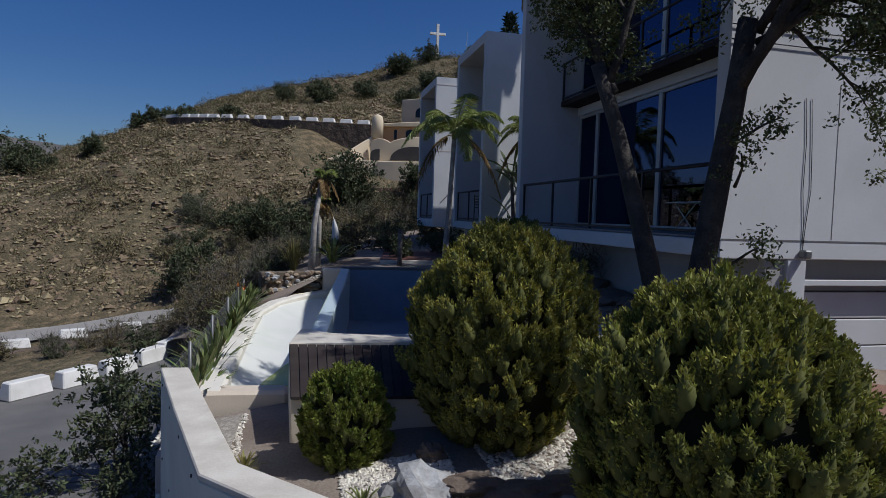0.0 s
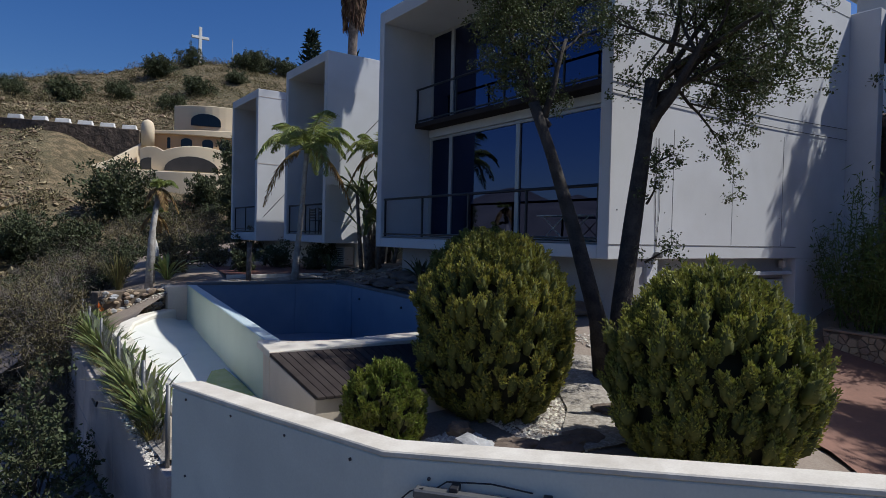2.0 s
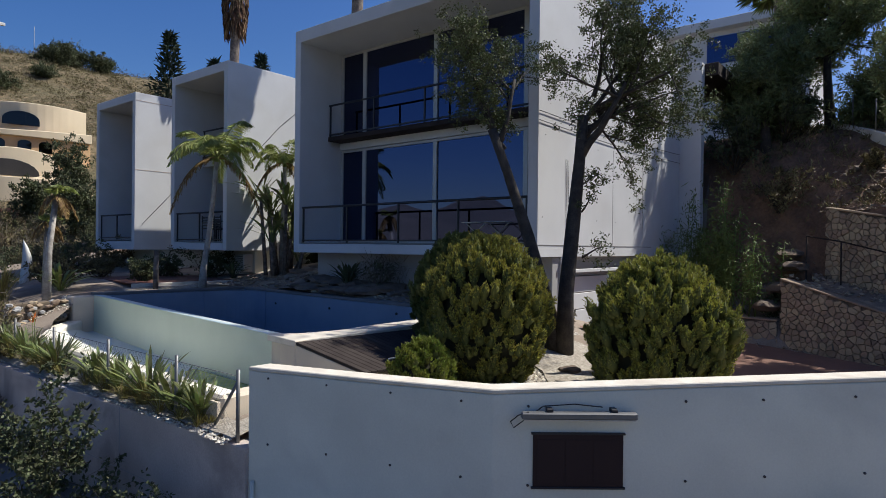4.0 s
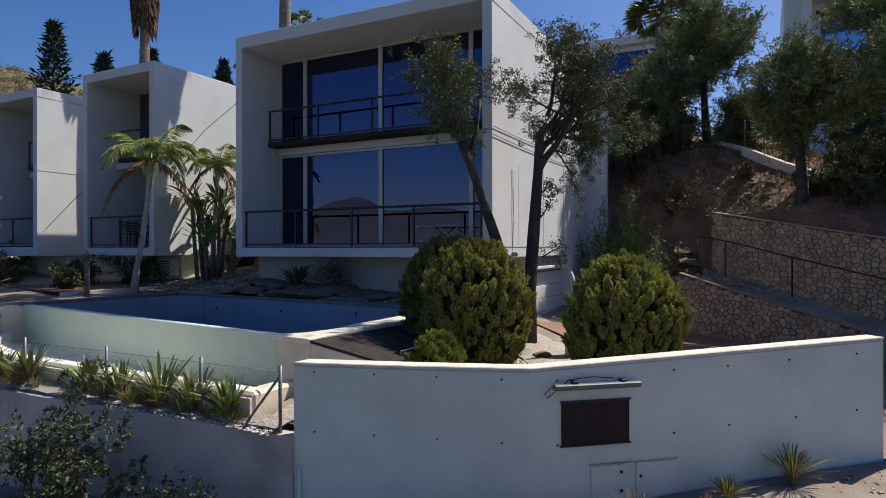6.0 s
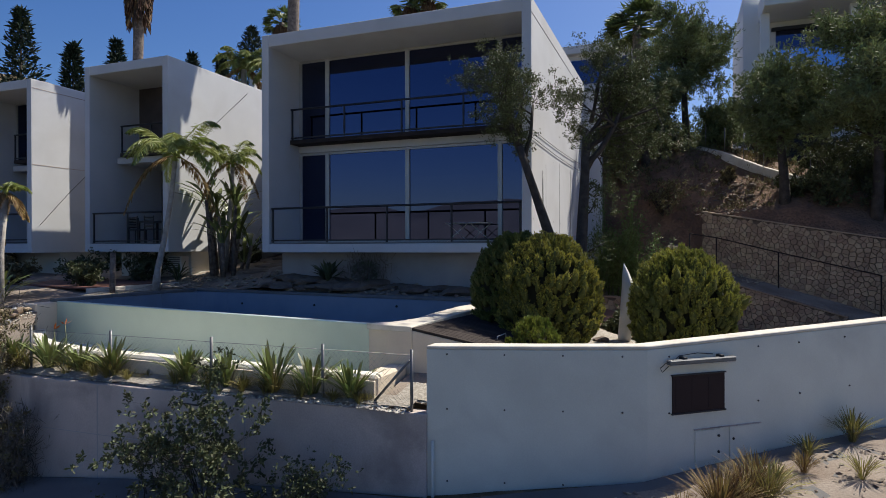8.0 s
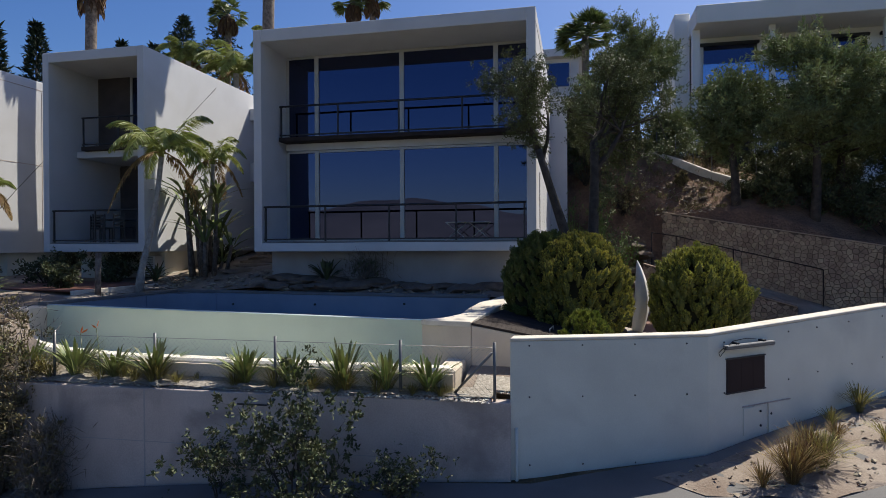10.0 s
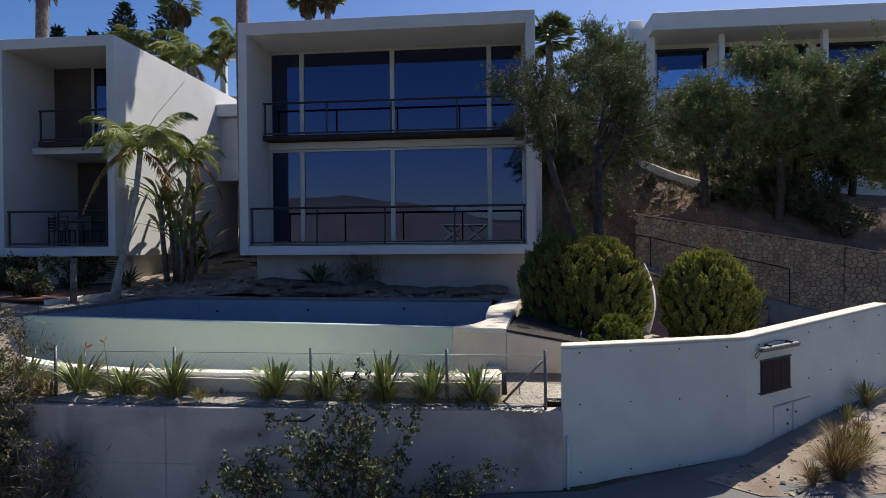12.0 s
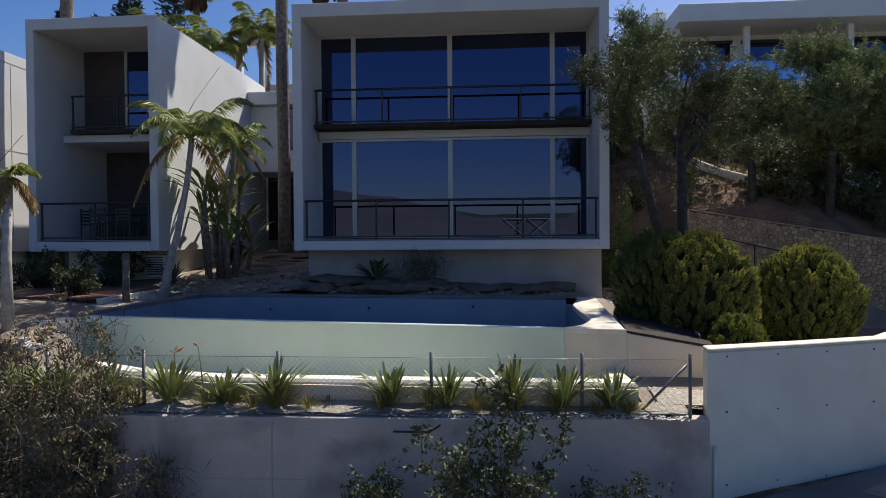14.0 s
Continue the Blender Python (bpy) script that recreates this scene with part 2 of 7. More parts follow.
ORANGE = mat("orange_flower", (0.75, 0.22, 0.03), (0.6, 0.15, 0.03), 0.6, 5, 20, 0.5, 0)
HOUSEBEIGE = mat("beige_stucco", (0.72, 0.60, 0.42), (0.62, 0.51, 0.35), 0.9, 0.5, 20, 0.5, 0.2)
HOUSEORANGE = mat("ochre_stucco", (0.66, 0.43, 0.22), (0.56, 0.35, 0.18), 0.9, 0.6, 20, 0.5, 0.2)
DRYSTONE = mat("dark_rubble", (0.21, 0.15, 0.105), (0.09, 0.068, 0.05), 0.95, 1.6, 5, 0.7, 0.9, depth=0.12)
WHITEBLOCK = mat("whitewashed_block", (0.78, 0.76, 0.72), (0.6, 0.58, 0.54), 0.9, 2, 40, 0.5, 0.2)
GALV = mat("galvanised_steel", (0.20, 0.20, 0.20), (0.14, 0.14, 0.14), 0.5, 5, 60, 0.5, 0.05, metal=0.6)
RAINSTONE = mat("white_stone", (0.70, 0.69, 0.66), (0.6, 0.59, 0.57), 0.7, 3, 30, 0.5, 0.1)
GLASS = glass_mat("tinted_glass", (0.12, 0.13, 0.17), (0.17, 0.20, 0.36), 0.38)
FARGLASS = glass_mat("dark_glass", (0.04, 0.045, 0.05), (0.12, 0.13, 0.15), 0.25)
CLEAR = glass_mat("balustrade_glass", (0.6, 0.7, 0.8), (0.6, 0.75, 1.0), 0.45)


# ---- mesh helpers ----
rng = np.random.default_rng(7)


def mesh_of(name, verts, faces, material, smooth=False):
    me = bpy.data.meshes.new(name)
    me.from_pydata([tuple(v) for v in verts], [], [tuple(f) for f in faces])
    me.materials.append(material)
    if smooth:
        me.polygons.foreach_set("use_smooth", [True] * len(me.polygons))
    me.update()
    return me


def thing(name, at, label, category, group="", kind=""):
    """An Empty at the base of a thing, which parents its parts."""
    ob = new(name)
    ob.location = at
    ob.empty_display_size = 0.2
    return tagged(ob, label, category, group, kind)


def part(name, me, parent=None, label=""):
    """A mesh, in world coordinates, as one part under a thing or a part."""
    ob = new(name, me)
    if parent:
        ob.parent = parent
        at = parent.location.copy()
        up = parent.parent
        while up:
            at = at + up.location
            up = up.parent
        if parent.type == "MESH":
            at = root_at(parent)
        ob.matrix_parent_inverse = Matrix.Translation(-at) if parent.type == "EMPTY" else Matrix()
    if label:
        ob["label"] = label
    return ob


def root_at(ob):
    while ob.parent:
        ob = ob.parent
    return ob.location.copy()


def solo(name, me, label, category="", kind="", group=""):
    return tagged(new(name, me), label, category, group, kind)


def bevelled(name, verts, faces, material, bevel=0.012, seg=1):
    bm = bmesh.new()
    vs = [bm.verts.new(v) for v in verts]
    for f in faces:
        bm.faces.new([vs[i] for i in f])
    bmesh.ops.recalc_face_normals(bm, faces=bm.faces)
    if bevel:
        bmesh.ops.bevel(bm, geom=bm.edges[:], offset=bevel, segments=seg, affect="EDGES", clamp_overlap=True)
    me = bpy.data.meshes.new(name)
    bm.to_mesh(me)
    bm.free()
    me.materials.append(material)
    return me


BOXF = [(0, 1, 2, 3), (7, 6, 5, 4), (0, 4, 5, 1), (1, 5, 6, 2), (2, 6, 7, 3), (3, 7, 4, 0)]


def box(x0, x1, y0, y1, z0, z1, material, bevel=0.012, name="box"):
    v = [(x0, y0, z0), (x1, y0, z0), (x1, y1, z0), (x0, y1, z0), (x0, y0, z1), (x1, y0, z1), (x1, y1, z1), (x0, y1, z1)]
    return bevelled(name, v, BOXF, material, bevel)


def prism(poly, z0, z1, material, bevel=0.012, name="prism"):
    """A plan polygon drawn up from z0 to z1 (numbers or one height for each corner)."""
    n = len(poly)
    a = z0 if isinstance(z0, (list, tuple)) else [z0] * n
    b = z1 if isinstance(z1, (list, tuple)) else [z1] * n
    v = [(*p, h) for p, h in zip(poly, a)] + [(*p, h) for p, h in zip(poly, b)]
    f = [tuple(range(n))[::-1], tuple(range(n, 2 * n))] + [(i, (i + 1) % n, n + (i + 1) % n, n + i) for i in range(n)]
    return bevelled(name, v, f, material, bevel)


def ribbon(line, width, side=0.0):
    """The plan outline of a wall that follows a line; side shifts it off the line."""
    pts = [Vector(p) for p in line]
    left, right = [], []
    for i, p in enumerate(pts):
        d = (pts[min(i + 1, len(pts) - 1)] - pts[max(i - 1, 0)]).normalized()
        nrm = Vector((-d.y, d.x))
        left.append(p + nrm * (width / 2 + side))
        right.append(p - nrm * (width / 2 - side))
    return left, right


def wall_mesh(line, width, bottoms, tops, material, side=0.0, bevel=0.01, name="wall", skew=0.0):
    """A wall along a line; skew shifts its inner corner at the start along the wall."""
    left, right = ribbon(line, width, side)
    left[0] += (Vector(line[1]) - Vector(line[0])).normalized() * skew
    n = len(line)
    v = []
    for i in range(n):
        v += [(*left[i], bottoms[i]), (*right[i], bottoms[i]), (*right[i], tops[i]), (*left[i], tops[i])]
    f = [(0, 1, 2, 3), tuple(4 * (n - 1) + k for k in (3, 2, 1, 0))]
    for i in range(n - 1):
        for k in range(4):
            f.append((4 * i + k, 4 * i + (k + 1) % 4, 4 * i + 4 + (k + 1) % 4, 4 * i + 4 + k))
    return bevelled(name, v, f, material, bevel)


def tube(pts, radii, sides=8, cap=True):
    """Vertices and faces of a tapered tube along a line of points."""
    pts = [Vector(p) for p in pts]
    verts, faces = [], []
    for i, p in enumerate(pts):
        d = (pts[min(i + 1, len(pts) - 1)] - pts[max(i - 1, 0)])
        d = d.normalized() if d.length else Vector((0, 0, 1))
        ref = Vector((1, 0, 0)) if abs(d.x) < 0.9 else Vector((0, 1, 0))
        u = d.cross(ref).normalized()
        w = d.cross(u)
        for k in range(sides):
            a = 2 * math.pi * k / sides
            verts.append(p + (u * math.cos(a) + w * math.sin(a)) * radii[i])
    for i in range(len(pts) - 1):
        for k in range(sides):
            a, b = i * sides + k, i * sides + (k + 1) % sides
            faces.append((a, b, b + sides, a + sides))
    if cap:
        faces.append(tuple(range(sides))[::-1])
        faces.append(tuple(range(len(verts) - sides, len(verts))))
    return verts, faces


def join(pieces):
    verts, faces = [], []
    for v, f in pieces:
        k = len(verts)
        verts += list(v)
        faces += [tuple(i + k for i in q) for q in f]
    return verts, faces


def tube_mesh(name, lines, material, sides=6, smooth=True):
    """One mesh of tubes: each line is (points, radii)."""
    return mesh_of(name, *join([tube(p, r, sides) for p, r in lines]), material, smooth)


def blades(base, tip, width, fold=0.0, mid=0.5, midw=1.0):
    """Leaf shapes from arrays of base and tip points: a kite of two triangles each."""
    base, tip = np.asarray(base, float), np.asarray(tip, float)
    d = tip - base
    n = len(base)
    ref = rng.normal(size=(n, 3))
    w = np.cross(d, ref)
    w /= np.linalg.norm(w, axis=1, keepdims=True) + 1e-9
    w *= (np.asarray(width) if np.ndim(width) else np.full(n, width))[:, None] * 0.5
    c = base + d * mid
    c2 = c + np.cross(d, w) * fold
    v = np.stack([base, c2 + w * midw, tip, c2 - w * midw], axis=1).reshape(-1, 3)
    q = np.arange(n)[:, None] * 4
    f = np.concatenate([q + np.array([0, 1, 2]), q + np.array([0, 2, 3])], axis=1).reshape(-1, 3)
    return v, f


def leaf_mesh(name, base, tip, width, material, **kw):
    v, f = blades(base, tip, width, **kw)
    me = bpy.data.meshes.new(name)
    me.vertices.add(len(v))
    me.vertices.foreach_set("co", v.astype(np.float32).ravel())
    me.loops.add(f.size)
    me.loops.foreach_set("vertex_index", f.astype(np.int32).ravel())
    me.polygons.add(len(f))
    me.polygons.foreach_set("loop_start", np.arange(0, f.size, 3, dtype=np.int32))
    me.update(calc_edges=True)
    me.validate()
    me.materials.append(material)
    return me


def unit(n):
    v = rng.normal(size=(n, 3))
    return v / np.linalg.norm(v, axis=1, keepdims=True)


# ---- ground ----
SITE = [(-6.5, -7.85), (-5.70, -10.70), (-2.42, -14.70), (0.5, -18.5), (5, -24), (17, -26), (17, 17), (-3, 17), (-8.5, 13), (-10.0, 8), (-8.2, 4.5), (-6.75, 2.2), (-6.55, 0)]
POOLHOLE = [(-6.45, -7.1), (-5.4, -7.08), (-5.3, -8.3), (-3.1, -8.6), (-2.85, -7.45), (-.6, -7.1), (0.15, 2.5), (-4.1, 2.95), (-4.5, 2.95), (-5.35, 2.0), (-5.95, 0.7), (-6.28, -0.8), (-6.38, -3.5)]
SITEPTS = np.array([
    (-6.92, -7.4, .755), (-6.95, -5, .755), (-6.97, -3, .755), (-6.97, -1, .755), (-6.98, 1.0, .755),
    (-6.5, -7.4, .88), (-6.5, -3, .89), (-6.5, 0.5, .89), (-6, -8.2, .92), (-5.3, -9.2, 1.0), (-4.3, -9.8, 1.1), (-3, -9.5, 1.2), (-2, -9, 1.35), (-1, -8.8, 1.45),
    (.5, -8.3, 1.5), (.8, -7, 1.95), (.5, -3, 2.15), (.8, 0, 2.4), (-.9, -7.6, 1.75), (-2.4, -11.3, 1.1), (-4.6, -10.9, 1.0), (-3.4, -12.2, .8), (-1.9, -13.6, .3), (-.9, -12.3, .6),
    (1, -11, .6), (4, -9.5, .6), (6, -10, .7), (2, -13, .35), (0, -16, -.05), (4, -14, .5), (3, -18, .1), (-1, 3.2, 2.0), (-2.5, 3.2, 1.95), (-4.9, 3.7, 1.74), (-6.6, 2.2, .9),
    (-.55, -6.9, 1.83), (-.5, -5.2, 1.84), (-.35, -3.2, 1.84), (-.2, -1.2, 1.84), (-.02, .8, 1.84), (.2, 2.4, 1.84), (-1.5, 2.85, 1.84), (-3.4, 3.0, 1.83)
])
SITEPTS = np.concatenate([SITEPTS, np.array([
    (2, 2, 2.5), (4, 1.5, 2.75), (7, 2, 2.9), (-4, 8, 1.95), (0, 6, 1.95), (-6, 6, 1.4), (-8.4, 4.5, -.6), (-10, 8, -1.4), (-6, 12, 1.3), (-2, 14, 2), (3, 10, 2.3), (6, 6, 2.7), (-8.5, 13, -.6), (-3, 17, 2.0), (17, 17, 6), (17, 5, 6)])])
FARPTS = np.array([
    (-8, -15, 0.0), (-8, -8, -.55), (-8, 0, -1.25), (-9, 4, -1.6), (-13, -15, -.1), (-14, -5, -1.0), (-14, 4, -1.8), (-13, 10, -2.1), (-9, -22, .3), (0, -20, 0), (5, -25, .3), (-20, -10, -2.5), (-20, 3, -3.2),
    (-15, 14, -2.3), (-17, 20, -2.2), (-24, 8, -3.4), (-10, 16, -1.8), (-13, 22, -1), (-16.5, 34, 5.2), (-24, 31, 2.8), (-10, 35, 5.8), (-4, 30, 3.5), (0, 22, 2.6), (2, 30, 4.2), (3, 36, 5.2), (-3, 40, 7),
    (-5, 44.5, 10.9), (-13.2, 49.8, 11.8), (-20.6, 55.4, 12.2), (-6, 48.5, 12.0), (-14, 53.5, 12.7), (-21, 59.5, 12.8), (-27.5, 60, 8.8), (-25, 52, 8.2), (-32, 50, 6.3), (-42, 60, 3)
])
FARPTS = np.concatenate([FARPTS, np.array([
    (-30, 92, 16), (-18, 96, 22), (16, 87, 29.8), (28, 95, 31), (5, 72, 20), (12, 58, 15.5), (30, 70, 24), (-48, 84, 7), (40, 40, 15), (30, 20, 10), (45, 0, 13), (40, -30, 12), (20, -40, 4),
    (-40, -10, -7), (-70, 0, -16), (-60, -60, -14), (-70, 60, -12), (0, -60, 2), (60, 110, 33), (90, 40, 24), (90, -60, 18), (0, 130, 24), (-60, 130, 6), (-120, 0, -26), (17, 17, 6), (17, 5, 6.2), (17, -26, 5), (8, 24, 4.5), (20, 30, 9)])])
SLOPEPTS = np.array([(8.2, -12, 4.15), (6.0, -17.6, 3.0), (4, -22, 1.8), (11, -12.6, 6.8), (8.4, -15.6, 5.4), (11, -9.6, 6.9), (10.2, -10.6, 6.2), (9, -20, 4.6), (16, -10, 7.2), (17, -18, 6.2), (17, -26, 5.4), (9.6, -8.6, 5.4), (13, -8, 7.2), (14, -6, 7.4), (17, 5, 6.2), (13, -15, 6.4), (9.8, -15.8, 5.5)])


def rbf(points):
    p = np.asarray(points, float)
    n = len(p)
    a = np.zeros((n + 1, n + 1))
    a[:n, :n] = np.linalg.norm(p[:, None, :2] - p[None, :, :2], axis=2)
    a[:n, n] = a[n, :n] = 1
    w = np.linalg.solve(a, np.append(p[:, 2], 0))
    return lambda x, y: np.linalg.norm(np.stack([np.asarray(x, float), np.asarray(y, float)], -1)[..., None, :] - p[:, :2], axis=-1) @ w[:n] + w[n]


g_site, g_far, g_slope = rbf(SITEPTS), rbf(FARPTS), rbf(SLOPEPTS)
LOW = ((6.5, -11.1), (5.05, -15.5))
UPPER = ((7.85, -11.9), (5.2, -17.9))


def past(line, x, y):
    (x0, y0), (x1, y1) = line
    return ((x1 - x0) * (y - y0) - (y1 - y0) * (x - x0)) / math.hypot(x1 - x0, y1 - y0)


def inside(poly, x, y):
    hit = False
    for (x0, y0), (x1, y1) in zip(poly, poly[1:] + poly[:1]):
        if (y0 > y) != (y1 > y) and x < (x1 - x0) * (y - y0) / (y1 - y0) + x0:
            hit = not hit
    return hit


def site_z(x, y):
    """Height of the garden, the terrace between the stone walls and the slope behind them."""
    low = 1.30 + .3 * (x - 6.4) if x > 6.38 and -11.2 < y < -7.9 else None
    if low and (y >= -8.6 or past(UPPER, x, y) <= -.9) and x < 8.9:
        return low
    if -11.7 < y < -8.6 and x < 9.6 and past(UPPER, x, y) > -.9:
        w = min(1.0, (past(UPPER, x, y) + .9) / 2.0)
        w = w * w * (3 - 2 * w)
        return w * float(g_slope(x, y)) + (1 - w) * (low or float(g_site(x, y)))
    edge = -8.6 + 2.6 * min(1.0, max(0.0, (x - 8.95) / .6))
    if y < edge and past(UPPER, x, y) > 0.12:
        return float(g_slope(x, y))
    if y < -10.6 and past(LOW, x, y) > 0.12 and y > -17.5:
        return 2.38 + (y + 11.1) * 0.27 + 0.25 * min(1.3, past(LOW, x, y))
    return float(g_site(x, y))


from mathutils.geometry import delaunay_2d_cdt


def patch(name, outline, zfun, step, material, holes=(), lines=(), rough=0.02, size=1.5):
    """A surface over a plan outline, with holes, triangulated on a jittered grid."""
    pts, edges = [], []

    def loop(poly, closed=True):
        k0 = len(pts)
        segs = list(zip(poly, poly[1:] + poly[:1])) if closed else list(zip(poly, poly[1:]))
        for (x0, y0), (x1, y1) in segs:
            m = max(1, int(math.hypot(x1 - x0, y1 - y0) / step))
            for i in range(m):
                pts.append(Vector((x0 + (x1 - x0) * i / m, y0 + (y1 - y0) * i / m)))
        if not closed:
            pts.append(Vector(poly[-1]))
        k1 = len(pts)
        for i in range(k0, k1 - 1):
            edges.append((i, i + 1))
        if closed:
            edges.append((k1 - 1, k0))

    loop(list(outline))
    for h in holes:
        loop(list(h))
    for ln in lines:
        loop(list(ln), False)
    xs, ys = [p[0] for p in outline], [p[1] for p in outline]
    r = random.Random(3)
    y = min(ys)
    while y < max(ys):
        x = min(xs)
        while x < max(xs):
            px, py = x + r.uniform(-.3, .3) * step, y + r.uniform(-.3, .3) * step
            if inside(outline, px, py) and not any(inside(h, px, py) for h in holes):
                pts.append(Vector((px, py)))
            x += step
        y += step
    vs, _, fs, *_ = delaunay_2d_cdt(pts, edges, [], 0, 1e-5)
    keep = []
    for f in fs:
        cx, cy = sum(vs[i].x for i in f) / 3, sum(vs[i].y for i in f) / 3
        if inside(outline, cx, cy) and not any(inside(h, cx, cy) for h in holes):
            keep.append(f)
    verts = [(v.x, v.y, zfun(v.x, v.y) + rough * noise.fractal((v.x * size, v.y * size, 0), 1.0, 2.0, 3)) for v in vs]
    return mesh_of(name, verts, keep, material, True)


def shifted(line, d):
    (x0, y0), (x1, y1) = line
    ln = math.hypot(x1 - x0, y1 - y0)
    nx, ny = -(y1 - y0) / ln * d, (x1 - x0) / ln * d
    return [(x0 + nx, y0 + ny), (x1 + nx, y1 + ny)]


garden = solo("garden", patch("garden", SITE, site_z, 0.5, SOIL, [POOLHOLE], [shifted(LOW, 0.07), shifted(LOW, 0.17), shifted(UPPER, 0.07), shifted(UPPER, 0.17), [(6.34, -8.3), (6.34, -11.0)], [(6.42, -8.3), (6.42, -11.0)]], 0.03),
     "brown garden soil with patches of pale gravel", "ground", "structure")
garden.data.materials.append(REDEARTH)
for pg in garden.data.polygons:
    cx0, cy0 = pg.center.x, pg.center.y
    if -11.7 < cy0 < -8.6 and past(UPPER, cx0, cy0) > -.8:
        pg.material_index = 1
    if cy0 < (-8.4 if cx0 < 9 else -5.6) and past(UPPER, cx0, cy0) > 0:
        pg.material_index = 1

# The wide ground, one sheet out to the horizon, sunk under the garden.
axis_x = np.concatenate([-np.geomspace(2500, 75, 14), np.arange(-70, 60, 1.6), np.geomspace(62, 2500, 14)])
axis_y = np.concatenate([-np.geomspace(2500, 62, 14), np.arange(-58, 116, 1.6), np.geomspace(120, 2500, 14)])
gx, gy = np.meshgrid(axis_x, axis_y, indexing="ij")
cx_, cy_ = np.clip(gx, -130, 100), np.clip(gy, -70, 135)
gz = g_far(cx_, cy_)
over = np.hypot(gx - cx_, gy - cy_)
gz = gz - np.where(gx < 0, over * 0.03 - 0.13 * np.maximum(0, over - 900), -0.01 * over)
shrunk = [(p[0] + (0.9 if p[0] < 0 else -1.2), p[1]) for p in SITE]
ground_v = []
for i in range(gx.shape[0]):
    for j in range(gx.shape[1]):
        x, y, z = gx[i, j], gy[i, j], gz[i, j]
        hilly = min(1.0, max(0.0, (y - 22) / 12)) if abs(x) < 70 else 1.0
        z += hilly * 0.9 * noise.fractal((x * 0.12, y * 0.12, 1), 1.0, 2.0, 4)
        if -10 < x < 17 and -26 < y < 17 and inside(shrunk, x, y):
            z = -4.5
        ground_v.append((x, y, z))
ny_ = gx.shape[1]
ground_f = [(i * ny_ + j, (i + 1) * ny_ + j, (i + 1) * ny_ + j + 1, i * ny_ + j + 1) for i in range(gx.shape[0] - 1) for j in range(ny_ - 1)]
earth = mesh_of("ground", ground_v, ground_f, HILL, True)
earth.materials.append(UNSEENGROUND)
# Ground out of view is coloured dark to dim its reflection in the windows.
for pg in earth.polygons:
    if pg.center.x < -48 or (pg.center.x < -29 + 4 * noise.noise((pg.center.y * .1, 0, 0)) and pg.center.y < 4):
        pg.material_index = 1
solo("ground", earth, "dry brown hillside with sparse low scrub", "ground", "structure")

ridge_v, ridge_f = [], []
for i in range(121):
    a_ = math.radians(105 + 150 * i / 120)
    for j, (d_, rise) in enumerate(((900, -150), (1150, .35), (1500, 1.0), (1900, -60))):
        up = rise if abs(rise) > 5 else rise * (85 + 120 * noise.fractal((i * .06, j * .3, 4), 1.0, 2.0, 4))
        ridge_v.append((d_ * math.cos(a_), d_ * math.sin(a_), up))
for i in range(120):
    for j in range(3):
        ridge_f.append((i * 4 + j, i * 4 + j + 1, i * 4 + j + 5, i * 4 + j + 4))
solo("backdrop", mesh_of("backdrop", ridge_v, ridge_f, FARHILL, True), "hazy grey-brown hills across the valley", "hills", "structure")

ROAD = [(-6.85, -8.2), (-5.95, -10.75), (-2.55, -14.9), (0.4, -18.8), (3, -23), (-6, -28), (-10.5, -20), (-13.2, -10), (-13.6, 0), (-12.2, 5.5), (-10.2, 8.2), (-9.3, 8), (-8.3, 4.5), (-7.05, 2.2), (-7.05, 0.0)]
solo("road", patch("road", ROAD, lambda x, y: float(g_far(x, y)) + 0.05, 0.8, ASPHALT, rough=0.01), "grey asphalt road round the plot", "road", "structure")
VERGE = [(-7.25, -10.5), (-6.7, -9.9), (-6.15, -10.9), (-2.85, -14.9), (-3.6, -15.6), (-5.0, -15.3), (-6.2, -13.9), (-7.3, -12.0)]
solo("verge", patch("verge", VERGE, lambda x, y: float(g_far(x, y)) + 0.057, 0.25, SOIL, rough=0.03, size=3), "rough sandy verge beside the street wall", "verge", "structure")
BEND = [(-24, 9), (-17, 13.5), (-13, 15.5), (-9, 15.5), (-9, 17.5), (-13, 18), (-18, 16.5), (-25, 12.5)]
solo("road", patch("road", BEND, lambda x, y: float(g_far(x, y)) + 0.12, 0.8, PALEROAD, rough=0.01), "pale asphalt bend of the lower road", "road", "structure")
DRIVE = [(-2.35, -14.65), (-1.2, -12.9), (0.3, -11.2), (1.2, -8.2), (6.3, -8.2), (6.3, -10.9), (5.0, -15.4), (4.0, -19), (0.6, -18.3)]
solo("driveway", patch("driveway", DRIVE, lambda x, y: float(g_site(x, y)) + 0.045, 0.5, PAVING, rough=0.01), "terracotta paving in front of the garage", "driveway", "structure")

for outline in ([(-6.72, -7.65), (-6.44, -7.65), (-6.42, -3.5), (-6.34, -0.9), (-6.2, 1.0), (-6.85, 1.2), (-6.85, -3.0)], [(-6.4, -8.4), (-5.75, -9.9), (-4.9, -10.9), (-4.0, -10.6), (-4.2, -9.6), (-4.9, -9.9), (-5.55, -9.3), (-5.95, -8.4), (-5.9, -7.3), (-6.5, -7.3)], [(-3.6, -10.3), (-2.9, -10.5), (-1.9, -10.4), (-.7, -10.1), (-.3, -9.0), (-1.2, -8.3), (-2.0, -8.6), (-2.6, -9.5)], [(-3.3, 2.98), (-.3, 2.78), (.5, 2.9), (-.2, 3.2), (-3.2, 3.3)]):
    solo("gravel_bed", patch("gravel_bed", outline, lambda x, y: site_z(x, y) + 0.035, 0.22, GRAVELBED, rough=0.02, size=4), "bed of pale gravel", "gravel bed", "structure")

